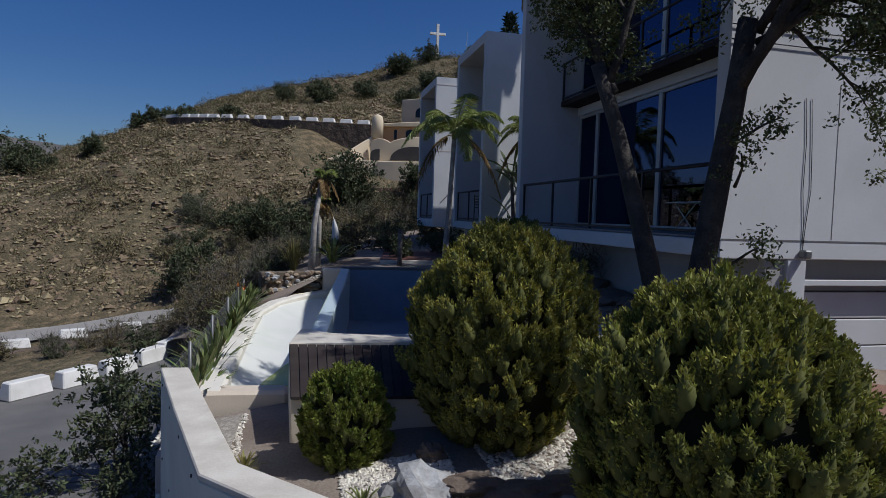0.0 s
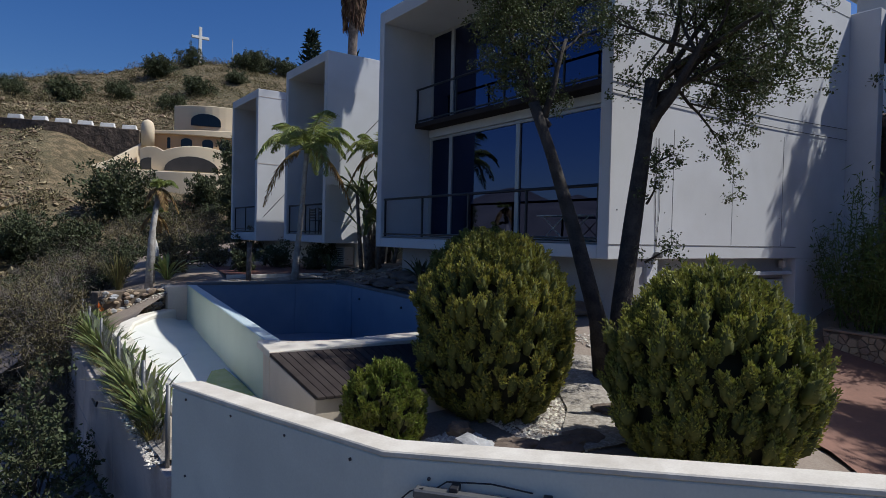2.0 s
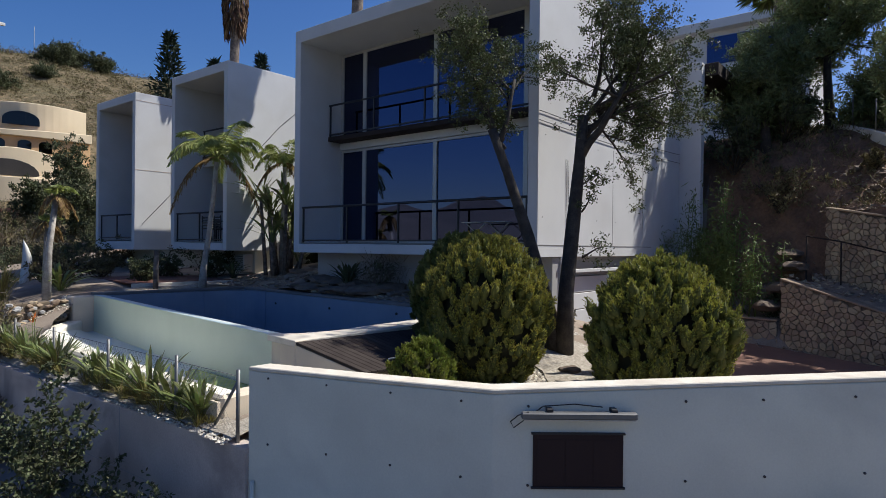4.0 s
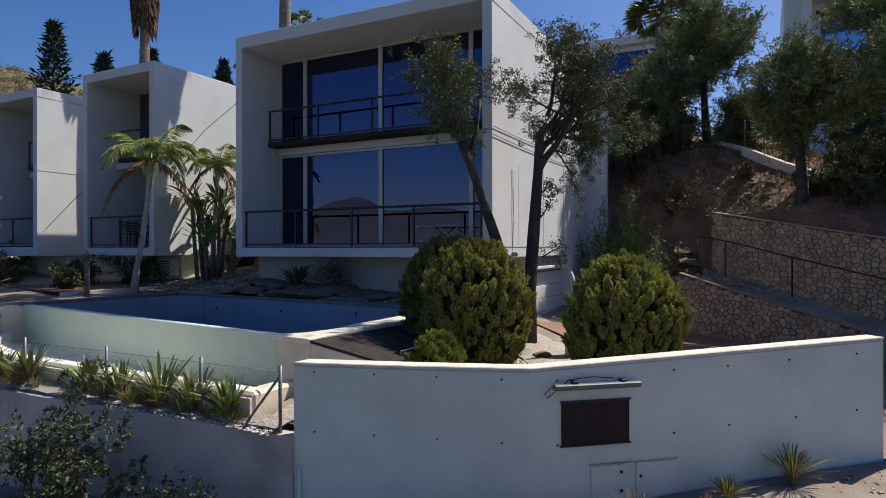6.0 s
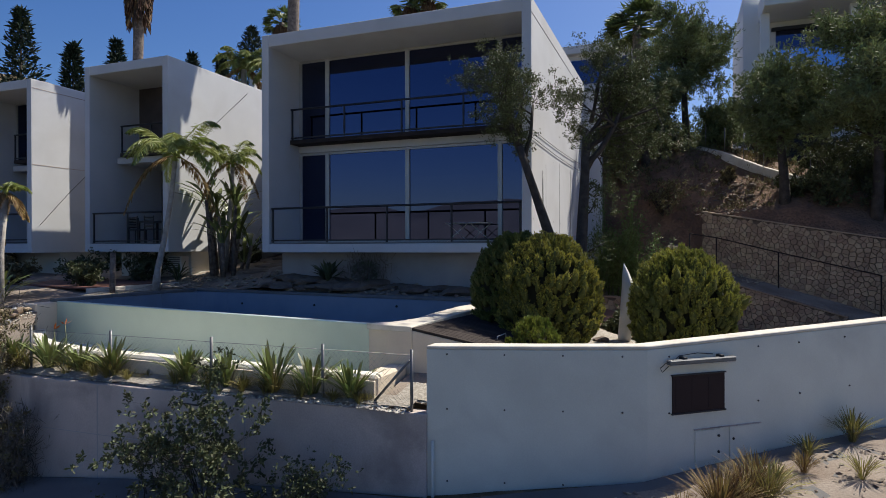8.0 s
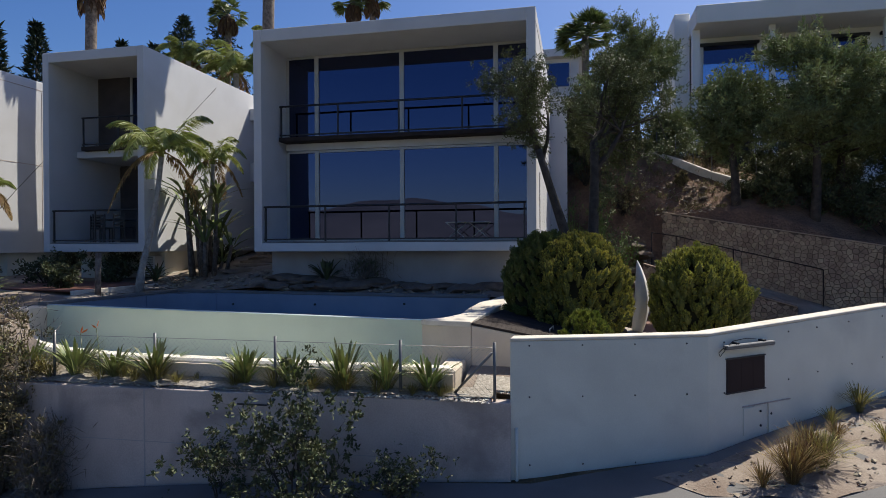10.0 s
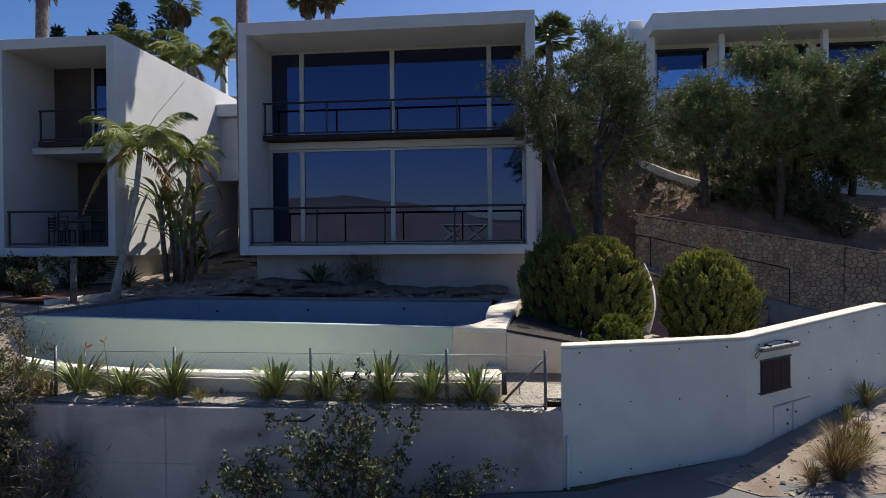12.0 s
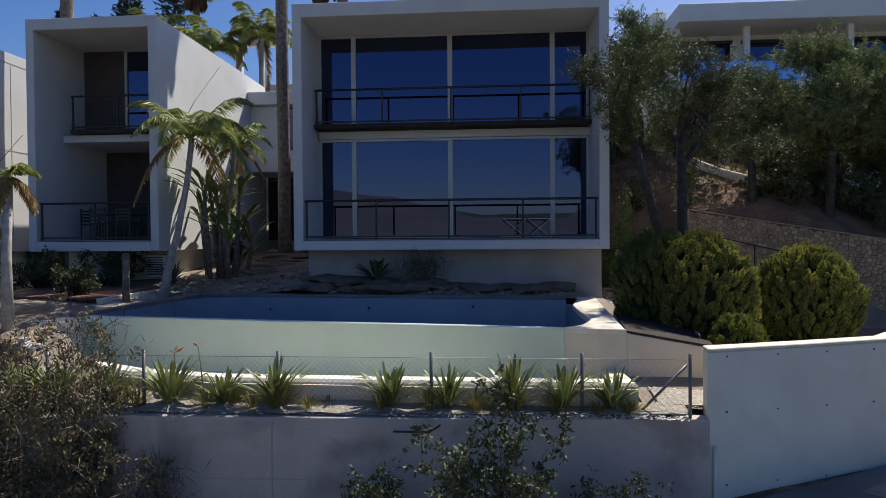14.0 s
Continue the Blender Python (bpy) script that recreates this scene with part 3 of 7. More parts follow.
# ---- walls of the plot ----
GATEWALL = [(-6.69, -7.89), (-6.29, -9.34), (-5.87, -10.80), (-2.62, -14.74)]
solo("wall_gate", wall_mesh(GATEWALL, 0.26, [-1.6] * 4, [1.68, 1.69, 1.71, 1.92], WALLGREY, side=0.13, skew=.1), "pale grey rendered street wall", "wall", "structure")
solo("wall_gate_coping", wall_mesh(GATEWALL, 0.272, [1.684, 1.694, 1.714, 1.924], [1.73, 1.74, 1.76, 1.97], COPING, side=0.13, skew=.1), "whitewashed coping on the street wall", "trim", "structure")
RETAIN = [(-6.62, -7.90), (-6.80, -3.0), (-6.86, 0.3), (-6.95, 2.4)]
solo("wall_retaining", wall_mesh(RETAIN, 0.24, [-2.4] * 4, [0.78, 0.78, 0.78, 0.72], CONCRETE), "grey cast concrete retaining wall below the plant bed", "wall", "structure")

joints = thing("wall_joints", (-6.9, -3, .3), "dark cast joints and cracks in the retaining wall", "wall joints", kind="structure")
for y_ in (-1.88, -4.9):
    x_ = -6.80 - .12 - (y_ + 3.0) * .0182 if y_ > -3 else -6.80 - .12 + (-3 - y_) * .0381
    part("joint", prism([(x_ - .004, y_ - .012), (x_ + .01, y_ - .012), (x_ + .01, y_ + .012), (x_ - .004, y_ + .012)], -2.0, .77, PLINTH, 0), joints)
for z_, a_, b_ in ((-.12, -7.6, -3.0), (-.09, -3.0, .3), (-.95, -7.6, -3.0)):
    xa, xb = [-6.80 - .12 - (y + 3.0) * .0182 if y > -3 else -6.80 - .12 + (-3 - y) * .0381 for y in (a_, b_)]
    part("joint", prism([(xa - .004, a_), (xa + .01, a_), (xb + .01, b_), (xb - .004, b_)], z_ - .006, z_ + .006, PLINTH, 0), joints)

# ---- pool ----
pool = thing("swimming_pool", (-3, -2.5, 0.3), "empty blue infinity pool with a pale green overflow wall", "pool")
P0, P1, P2, P3 = (-5.19, -6.90), (-.74, -6.72), (0.0, 2.40), (-4.14, 2.80)
FLOORZ = 0.35
part("weir_wall", prism([P0, (P0[0] + .22, P0[1]), (P3[0] + .22, P3[1]), P3], 0.0, [1.775, 1.76, 1.82, 1.83], POOLWHITE, 0.01), pool, "white plastered overflow wall")
part("weir_face", prism([(P0[0] + .069, P0[1] + .75), (P0[0] - .003 + .081, P0[1] + .75), (P3[0] - .002, P3[1]), (P3[0] - .012, P3[1])], 0.1, [1.77, 1.77, 1.825, 1.825], WEIR, 0.003), pool, "pale green plastered outer face")
part("weir_lining", prism([(P0[0] + .222, P0[1] + .25), (P0[0] + .24, P0[1] + .25), (P3[0] + .24, P3[1] - .02), (P3[0] + .222, P3[1] - .02)], 0.35, [1.72, 1.72, 1.78, 1.78], POOLWHITE, 0.003), pool, "white plastered inner face")
part("basin_floor", prism([P0, P1, P2, P3], FLOORZ - .1, FLOORZ, POOLBLUE, 0), pool)


def slab_wall(name, a, b, off, z0, z1, material, label="", bevel=0.008):
    """An upright slab from a to b, off thick to the right of the way."""
    d = (Vector(b) - Vector(a)).normalized()
    n = Vector((d.y, -d.x)) * off
    return part(name, prism([a, b, tuple(Vector(b) + n), tuple(Vector(a) + n)], z0, z1, material, bevel), pool, label)


slab_wall("basin_wall", P1, P2, 0.2, 0.1, [1.80] * 4, POOLBLUE, "blue mosaic side of the basin")
slab_wall("basin_wall", P2, P3, 0.2, 0.1, [1.80] * 4, POOLBLUE, "blue mosaic side of the basin")
slab_wall("basin_wall", P0, P1, 0.2, 0.1, [1.70] * 4, POOLBLUE, "blue mosaic side of the basin")
cove = [Vector(P1).lerp(Vector(P2), .86) + Vector((-.012, 0)), Vector(P3).lerp(Vector(P2), .70) + Vector((0, -.012))]
knee = Vector(P2)
arc = [tuple(cove[0] * (1 - s) ** 2 + knee * (2 * s * (1 - s)) + cove[1] * s ** 2) for s in np.linspace(0, 1, 15)]
part("rounded_corner", wall_mesh(arc, .02, [.352] * 15, [1.79] * 15, POOLBLUE, bevel=0), pool, "blue mosaic rounded corner")
# Far and left copings are coloured darker to stand for their shade.
slab_wall("coping", P1, P2, 0.30, 1.806, 1.885, RIMGREY, "coping coloured dark grey for the shade it lies in")
slab_wall("coping", P2, P3, 0.30, 1.806, 1.885, RIMGREY, "coping coloured dark grey for the shade it lies in")
part("coping", prism([(-5.39, -7.07), (-.50, -7.42), (-.42, -6.98), (-.74, -6.98), (-2.0, -6.70), (-3.4, -6.68), (-4.3, -6.70), (-4.85, -6.48), (-5.10, -6.24), (-5.20, -6.15), (-5.27, -6.25)], 1.706, [1.80, 1.84, 1.84, 1.84, 1.82, 1.82, 1.81, 1.80, 1.80, 1.80, 1.80], COPING, 0.01), pool, "white coping at the shallow end")
part("end_wall", prism([(-5.392, -7.088), (-5.2, -7.088), (-5.0, -6.93), (-5.12, -6.155), (-5.125, -6.155), (-5.30, -6.6)], 0.2, 1.79, CREAM, 0.006), pool, "cream rendered end of the overflow wall")
for k, (t_, z_) in enumerate(((0.24, 1.62), (0.52, 1.55), (0.8, 1.5))):
    q = Vector(P1).lerp(Vector(P2), t_)
    part("inlet", tube_mesh("inlet", [([(q.x - .03, q.y, z_), (q.x + .01, q.y, z_)], [.03, .03])], BLACK, 12), pool, "dark round wall inlet")

part("end_pier", box(-4.66, -3.92, 2.81, 3.24, .4, 1.80, CREAM, .03), pool, "cream end pier")

# overflow trough outside the weir
LIP = [(-6.40, -7.0), (-6.36, -3.5), (-6.28, -0.8), (-5.95, 0.7), (-5.35, 2.0), (-4.55, 3.0)]
trough = thing("overflow_trough", (-5.8, -3, 0.7), "white overflow channel with a rounded outer lip and algae in it", "channel")
part("lip", wall_mesh(LIP, 0.32, [0.6] * 6, [1.20] * 6, LIPCREAM, side=-0.06, bevel=0.04), trough, "cream rounded lip")
part("outer_wall", wall_mesh(LIP, 0.05, [0.5] * 6, [1.13] * 6, CREAM, side=0.13, bevel=0.005), trough, "cream rendered outer face")
tv, tf = [], []
nn = 40
for i in range(nn + 1):
    s = i / nn * (len(LIP) - 1)
    k = min(int(s), len(LIP) - 2)
    o = Vector(LIP[k]).lerp(Vector(LIP[k + 1]), s - k)
    w = Vector(P0).lerp(Vector(P3), i / nn)
    for j in range(9):
        q = o.lerp(w, j / 8)
        z = 1.19 - 0.30 * math.sin(min(1.0, j / 5.0) * math.pi / 2) - 0.08 * (1 - i / nn) * min(1, j / 4)
        tv.append((q.x, q.y, z))
for i in range(nn):
    for j in range(8):
        tf.append((i * 9 + j, i * 9 + j + 1, i * 9 + j + 10, i * 9 + j + 9))
part("channel", mesh_of("channel", tv, tf, TROUGHWHITE, True), trough, "white plastered channel floor")
part("water", prism([(-6.0, -6.8), (-5.21, -6.8), (-5.08, -5.6), (-5.0, -4.6), (-4.95, -3.6), (-5.2, -3.7), (-5.5, -4.5), (-5.8, -5.5)], 0.70, 0.885, ALGAE, 0), trough, "green algae water")
part("end_block", prism([(-6.50, -7.02), (-5.40, -7.0), (-5.40, -6.66), (-6.50, -6.70)], 0.5, [1.20, 1.17, 1.17, 1.20], CREAM, 0.04), trough, "white end block")

# pump hatch: cream box with a sloping lid of dark boards
hatch = thing("pump_hatch", (-4.3, -7.9, 0.6), "cream pump box with a sloping lid of dark weathered boards", "pump box")
HA, HB, HC, HD = (-5.39, -7.09), (-5.35, -8.42), (-3.05, -8.75), (-2.75, -7.40)
HZ = (1.74, 1.50, 1.52, 1.74)
part("box_wall", prism([HA, HB, HC, HD], 0.2, HZ, CREAM, 0.012), hatch, "cream rendered box")
# Black sheet added under the boards to put shade in their gaps.
part("lid_base", prism([HA, HB, HC, HD], [z + .002 for z in HZ], [z + .012 for z in HZ], BLACK, 0), hatch, "black sheet that darkens the gaps between the boards")
boards = 24
for i in range(boards):
    t0, t1 = i / boards + 0.0015, (i + 1) / boards - 0.0015
    a0, a1 = Vector((*HA, HZ[0])).lerp(Vector((*HD, HZ[3])), t0), Vector((*HA, HZ[0])).lerp(Vector((*HD, HZ[3])), t1)
    b0, b1 = Vector((*HB, HZ[1])).lerp(Vector((*HC, HZ[2])), t0), Vector((*HB, HZ[1])).lerp(Vector((*HC, HZ[2])), t1)
    up0, up1 = Vector((0, 0, 0.012)), Vector((0, 0, 0.045))
    out = (b0 - a0).normalized() * 0.05
    v = [a0 + up0, a1 + up0, b1 + out + up0, b0 + out + up0, a0 + up1, a1 + up1, b1 + out + up1, b0 + out + up1]
    part("board", bevelled("board", v, BOXF, DARKWOOD, 0.004), hatch)
for f in (0.22, 0.70):
    c = Vector((*HB, HZ[1])).lerp(Vector((*HC, HZ[2])), f)
    a = (Vector((*HC, HZ[2])) - Vector((*HB, HZ[1]))).normalized()
    back = (Vector((*HA, HZ[0])) - Vector((*HB, HZ[1]))).normalized() * 0.10
    o = c + back + Vector((0, 0, 0.05))
    part("handle", tube_mesh("handle", [([o, o + Vector((0, 0, .06)), o + Vector((0, 0, .07)) + a * .34, o + Vector((0, 0, .01)) + a * .35], [.011] * 4)], ALU, 6), hatch, "bent steel handle")

# ---- house with three box-shaped volumes ----
house = thing("house", (3, -4, 3.0), "modern white house of box-shaped volumes with deep framed terraces", "house")
WX = 1.56


def rail(x, y0, y1, z0, top, spacing, host):
    """A black railing across a terrace."""
    r = part("railing", tube_mesh("railing", [([(x, y0, top), (x, y1, top)], [.03, .03])], BLACK, 6), host, "black steel handrail")
    part("bottom_rail", box(x - .02, x + .02, min(y0, y1), max(y0, y1), z0 + .04, z0 + .08, BLACK, .004), r)
    n = max(1, round(abs(y1 - y0) / spacing))
    for i in range(n + 1):
        y = y0 + (y1 - y0) * (i / n) + (0.05 if i == n else -0.05 if i == 0 else 0)
        part("post", box(x - .022, x + .022, y - .022, y + .022, z0, top, BLACK, .004), r)


def window_wall(x, cuts, z0, z1, host, curtain=None):
    """A glazed wall with aluminium posts at the cuts and panes between."""
    w = part("window", box(x - .05, x + .06, cuts[-1], cuts[0], z1 - .07, z1, ALU, .005), host, "dark blue glazing in aluminium frames")
    part("sill", box(x - .05, x + .06, cuts[-1], cuts[0], z0, z0 + .07, ALU, .005), w)
    for k, c in enumerate(cuts):
        wd = .045 if k in (0, len(cuts) - 1) else .065
        part("mullion", box(x - .052, x + .058, c - wd, c + wd, z0 + .07, z1 - .07, ALU, .005), w)
    for a, b in zip(cuts, cuts[1:]):
        g = part("pane", box(x - .008, x + .008, b + .045, a - .045, z0 + .07, z1 - .07, GLASS, 0), w)
        g.visible_shadow = False
    if curtain:
        for a, b in curtain:
            n = 24
            v, f = [], []
            for i in range(n + 1):
                y = a + (b - a) * i / n
                xx = x + .22 + .04 * math.sin(i * 2.1)
                v += [(xx, y, z0 + .02), (xx, y, z1 - .02)]
                if i < n:
                    f.append((2 * i, 2 * i + 2, 2 * i + 3, 2 * i + 1))
            c = part("curtain", mesh_of("curtain", v, f, CURTAIN, True), w, "dark brown curtain")


def shell(x0, x1, yr, yl, z0, z1, bottom, top, side, host, mid=6.2):
    """The white tube of a volume: two sides, slabs, and a back wall coloured dark as room shade."""
    part("side_wall", box(x0, x1, yr, yr + side, z0, z1, WHITE, .012), host)
    part("side_wall", box(x0, x1, yl - side, yl, z0, z1, WHITE, .012), host)
    part("floor_slab", box(x0 + .003, x1, yr + side, yl - side, z0 + .002, z0 + bottom, WHITE, .01), host)
    part("roof", box(x0 + .003, x1, yr + side, yl - side, z1 - top, z1 - .002, WHITE, .01), host)
    part("back_wall", box(x1 - .2, x1 - .01, yr + side, yl - side, z0 + bottom, z1 - top, SHADEROOM, 0), host)


A = part("front_volume", box(WX - .1, 8.4, -7.62, -0.26, 6.0, 6.2, WHITE, .006), house, "white volume with two framed terraces")
shell(0.0, 8.65, -7.86, 0.0, 2.97, 9.18, 0.24, 0.34, 0.24, A)
part("terrace_floor", box(.06, 8.4, -7.61, -.25, 3.224, 3.25, FLOORTILE, 0), A)
part("balcony", box(1.0, WX + .05, -7.61, -.26, 6.205, 6.33, DARKWOOD, .006), A, "dark boarded balcony edge")
part("upper_floor", box(WX + .06, 8.4, -7.61, -.26, 6.21, 6.30, FLOORTILE, 0), A)
CUTS = [-.29, -1.235, -3.89, -6.645, -7.59]
window_wall(WX, CUTS, 6.34, 8.83, A, [(-.35, -.8)])
window_wall(WX, CUTS, 3.27, 5.99, A, [(-.35, -.75)])
rail(1.03, -.28, -7.6, 6.33, 7.24, 1.8, A)
rail(.10, -.26, -7.6, 3.25, 4.22, 1.8, A)
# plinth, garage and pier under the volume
# Front plinth coloured grey to hold the overhang's shade; its return stays white.
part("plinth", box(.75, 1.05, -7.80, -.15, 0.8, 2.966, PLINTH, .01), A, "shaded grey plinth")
part("plinth", box(1.06, 8.6, -.4, -.15, 0.8, 2.966, WHITE, .01), A, "white rendered plinth")
part("pillar", box(1.06, 1.36, -7.85, -7.6, 0.3, 2.966, WHITE, .01), A, "white garage pillar")
part("pier", box(6.35, 8.65, -7.855, -7.45, 0.3, 2.966, WHITE, .01), A, "white pier")
part("beam", box(1.38, 6.33, -7.80, -7.70, 2.61, 2.69, WHITE, .008), A, "white garage lintel")
# Recess above the door takes the same shade grey.
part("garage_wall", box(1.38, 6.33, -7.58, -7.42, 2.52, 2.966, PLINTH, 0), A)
gd = part("garage_door", box(1.40, 6.30, -7.62, -7.56, .5, .56, WHITE, .004), A, "white sectional garage door")
for i in range(5):
    part("panel", box(1.40, 6.30, -7.62, -7.57, .57 + i * .39, .57 + i * .39 + .375, WHITE, .012), gd)
sp = part("floodlight", box(1.20, 1.32, -7.99, -7.862, 2.99, 3.10, GALV, .02), A, "small grey floodlight")
part("floodlight", box(5.95, 6.08, -7.80, -7.66, 2.76, 2.93, COPING, .03), A, "small white floodlight")
part("wing", box(8.66, 8.95, -8.5, -.5, 2.0, 8.9, WHITE, .012), A, "shaded rear fin wall")
part("overhang", box(8.955, 12.4, -8.9, -.5, 8.5, 8.9, DARKWOOD, .012), A, "dark rear roof overhang")
# Rear wall and link recesses are solid boxes coloured dark for their shade.
part("rear_wall", box(9.0, 12.2, -6.2, -.6, 2.0, 8.48, SHADEROOM, 0), A)
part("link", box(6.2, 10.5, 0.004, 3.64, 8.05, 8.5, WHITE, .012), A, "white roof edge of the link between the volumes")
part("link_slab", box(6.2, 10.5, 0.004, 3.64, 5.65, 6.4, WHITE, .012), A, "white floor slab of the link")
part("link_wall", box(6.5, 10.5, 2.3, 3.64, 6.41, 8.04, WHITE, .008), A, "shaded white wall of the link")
part("link_back", box(8.2, 10.5, 0.004, 3.64, 2.0, 5.64, SHADEROOM, 0), A, "recess back under the link, coloured dark as shade")
part("link_room", box(7.4, 10.5, 0.004, 2.29, 6.41, 8.04, SHADEROOM, 0), A)
lw = part("link_window", box(6.6, 6.66, .05, 2.28, 6.41, 6.48, ALU, .004), A, "dark glazing in the link")
part("pane", box(6.62, 6.636, .1, 2.25, 6.48, 8.0, GLASS, 0), lw)
part("pillar", box(6.6, 6.9, 2.4, 2.7, 2.0, 5.64, WHITE, .01), A, "white pillar under the link")
part("ledge", box(6.9, 8.19, .3, 1.4, 4.3, 4.42, WHITE, .008), A, "white ledge in the recess")
# joints and cables along the sunlit side
for z_, x0, x1 in ((3.22, 0.02, 6.3), (8.80, 0.02, 8.6)):
    part("joint", box(x0, x1, -7.866, -7.858, z_ - .009, z_ + .009, RIMGREY, 0), A, "thin shadow joint")
for xk, zt in ((1.72, 5.3), (3.68, 5.6), (5.64, 5.6)):
    part("joint", box(xk - .005, xk + .005, -7.864, -7.858, 3.24, zt, RIMGREY, 0), A, "thin shadow joint")
for za, zb in ((5.95, 6.10), (5.76, 5.84)):
    pts = [(x, -7.885, za + (zb - za) * x / 8.6 - .06 * math.sin(math.pi * x / 8.6)) for x in np.linspace(0, 8.6, 14)]
    part("cable", tube_mesh("cable", [(pts, [.008] * 14)], BLACK, 5), A, "slack black cable")
for off in (0, .09):
    part("cable", tube_mesh("cable", [([(1.18 + off, -7.872, 5.1), (1.22 + off, -7.872, 4.5), (1.21 + off * 1.4, -7.872, 3.9), (1.25 + off * .4, -7.872, 3.45), (1.26, -7.874, 3.1)], [.005] * 5)], BLACK, 5), A, "slack black cable")
for xk, zk in ((.2, 3.8), (1.5, 3.8), (2.77, 3.82), (3.87, 3.82), (5.54, 3.84), (.3, 5.5), (2.8, 5.5), (5.5, 5.5)):
    part("tie_hole", tube_mesh("tie_hole", [([(xk, -7.864, zk), (xk, -7.858, zk)], [.013, .013])], BLACK, 8), A)

B = part("middle_volume", box(1.2, 7.8, 3.9, 6.95, 6.0, 6.2, WHITE, .006), house, "white volume with two framed terraces")
shell(.15, 8.0, 3.64, 7.20, 2.975, 9.09, 0.25, 0.30, 0.22, B)
part("terrace_floor", box(.2, 7.8, 3.9, 6.95, 3.245, 3.27, FLOORTILE, 0), B)
part("balcony", box(1.0, 2.2, 3.9, 6.6, 6.205, 6.33, DARKWOOD, .006), B, "dark boarded balcony edge")
window_wall(2.2, [6.93, 5.7, 3.92], 6.34, 8.85, B)
part("shutter", box(2.12, 2.15, 5.72, 6.93, 6.36, 8.82, CURTAIN, .004), B, "dark brown shutter")
window_wall(3.2, [6.93, 5.4, 3.92], 3.3, 5.99, B)
part("shutter", box(3.12, 3.15, 4.6, 6.93, 3.3, 5.97, CURTAIN, .004), B, "dark brown shutter")
rail(1.03, 6.58, 3.9, 6.33, 7.24, 1.5, B)
rail(.24, 6.94, 3.9, 3.27, 4.24, 1.6, B)
part("plinth", box(1.4, 7.6, 3.9, 7.0, 1.2, 3.01, WALLGREY, .01), B, "shaded grey plinth")

for z_, x0, x1 in ((8.80, 0.17, 8.0), (6.05, 0.17, 8.0)):
    part("joint", box(x0, x1, 3.652, 3.658, z_ - .012, z_ + .012, CONCRETE, 0), B, "thin shadow joint")
for xk in (2.3, 4.6):
    part("joint", box(xk - .008, xk + .008, 3.652, 3.658, 3.05, 8.78, CONCRETE, 0), B, "thin shadow joint")
part("cable", tube_mesh("cable", [([(.6, 3.62, 5.6), (2.2, 3.62, 7.3), (3.9, 3.62, 8.75)], [.009] * 3)], BLACK, 5), B, "slack black cable")
C = part("far_volume", box(1.3, 6.5, 9.55, 12.4, 6.0, 6.2, WHITE, .006), house, "white volume with two framed terraces")
shell(-.18, 7.0, 9.29, 12.66, 2.94, 8.85, 0.32, 0.30, 0.22, C)
part("terrace_floor", box(-.1, 6.5, 9.55, 12.4, 3.305, 3.33, FLOORTILE, 0), C)
part("balcony", box(.8, 1.4, 9.52, 11.6, 6.205, 6.33, DARKWOOD, .006), C, "dark boarded balcony edge")
window_wall(1.5, [12.4, 11.0, 9.55], 6.34, 8.6, C, [(12.3, 10.6)])
window_wall(1.9, [12.4, 11.0, 9.55], 3.34, 5.99, C, [(12.3, 10.6)])
rail(.83, 11.6, 9.5, 6.33, 7.24, 1.5, C)
rail(-.08, 12.4, 9.5, 3.33, 4.28, 1.6, C)
part("plinth", box(1.0, 6.6, 9.5, 12.5, 1.2, 3.07, WALLGREY, .01), C, "shaded grey plinth")
for z_ in (8.55, 5.95):
    part("joint", box(-.15, 7.0, 9.282, 9.288, z_ - .012, z_ + .012, CONCRETE, 0), C, "thin shadow joint")
part("joint", box(2.19, 2.21, 9.282, 9.288, 3.1, 8.5, CONCRETE, 0), C, "thin shadow joint")
part("cable", tube_mesh("cable", [([(.1, 9.25, 3.9), (1.2, 9.25, 5.1), (2.6, 9.25, 6.5)], [.009] * 3)], BLACK, 5), C, "slack black cable")


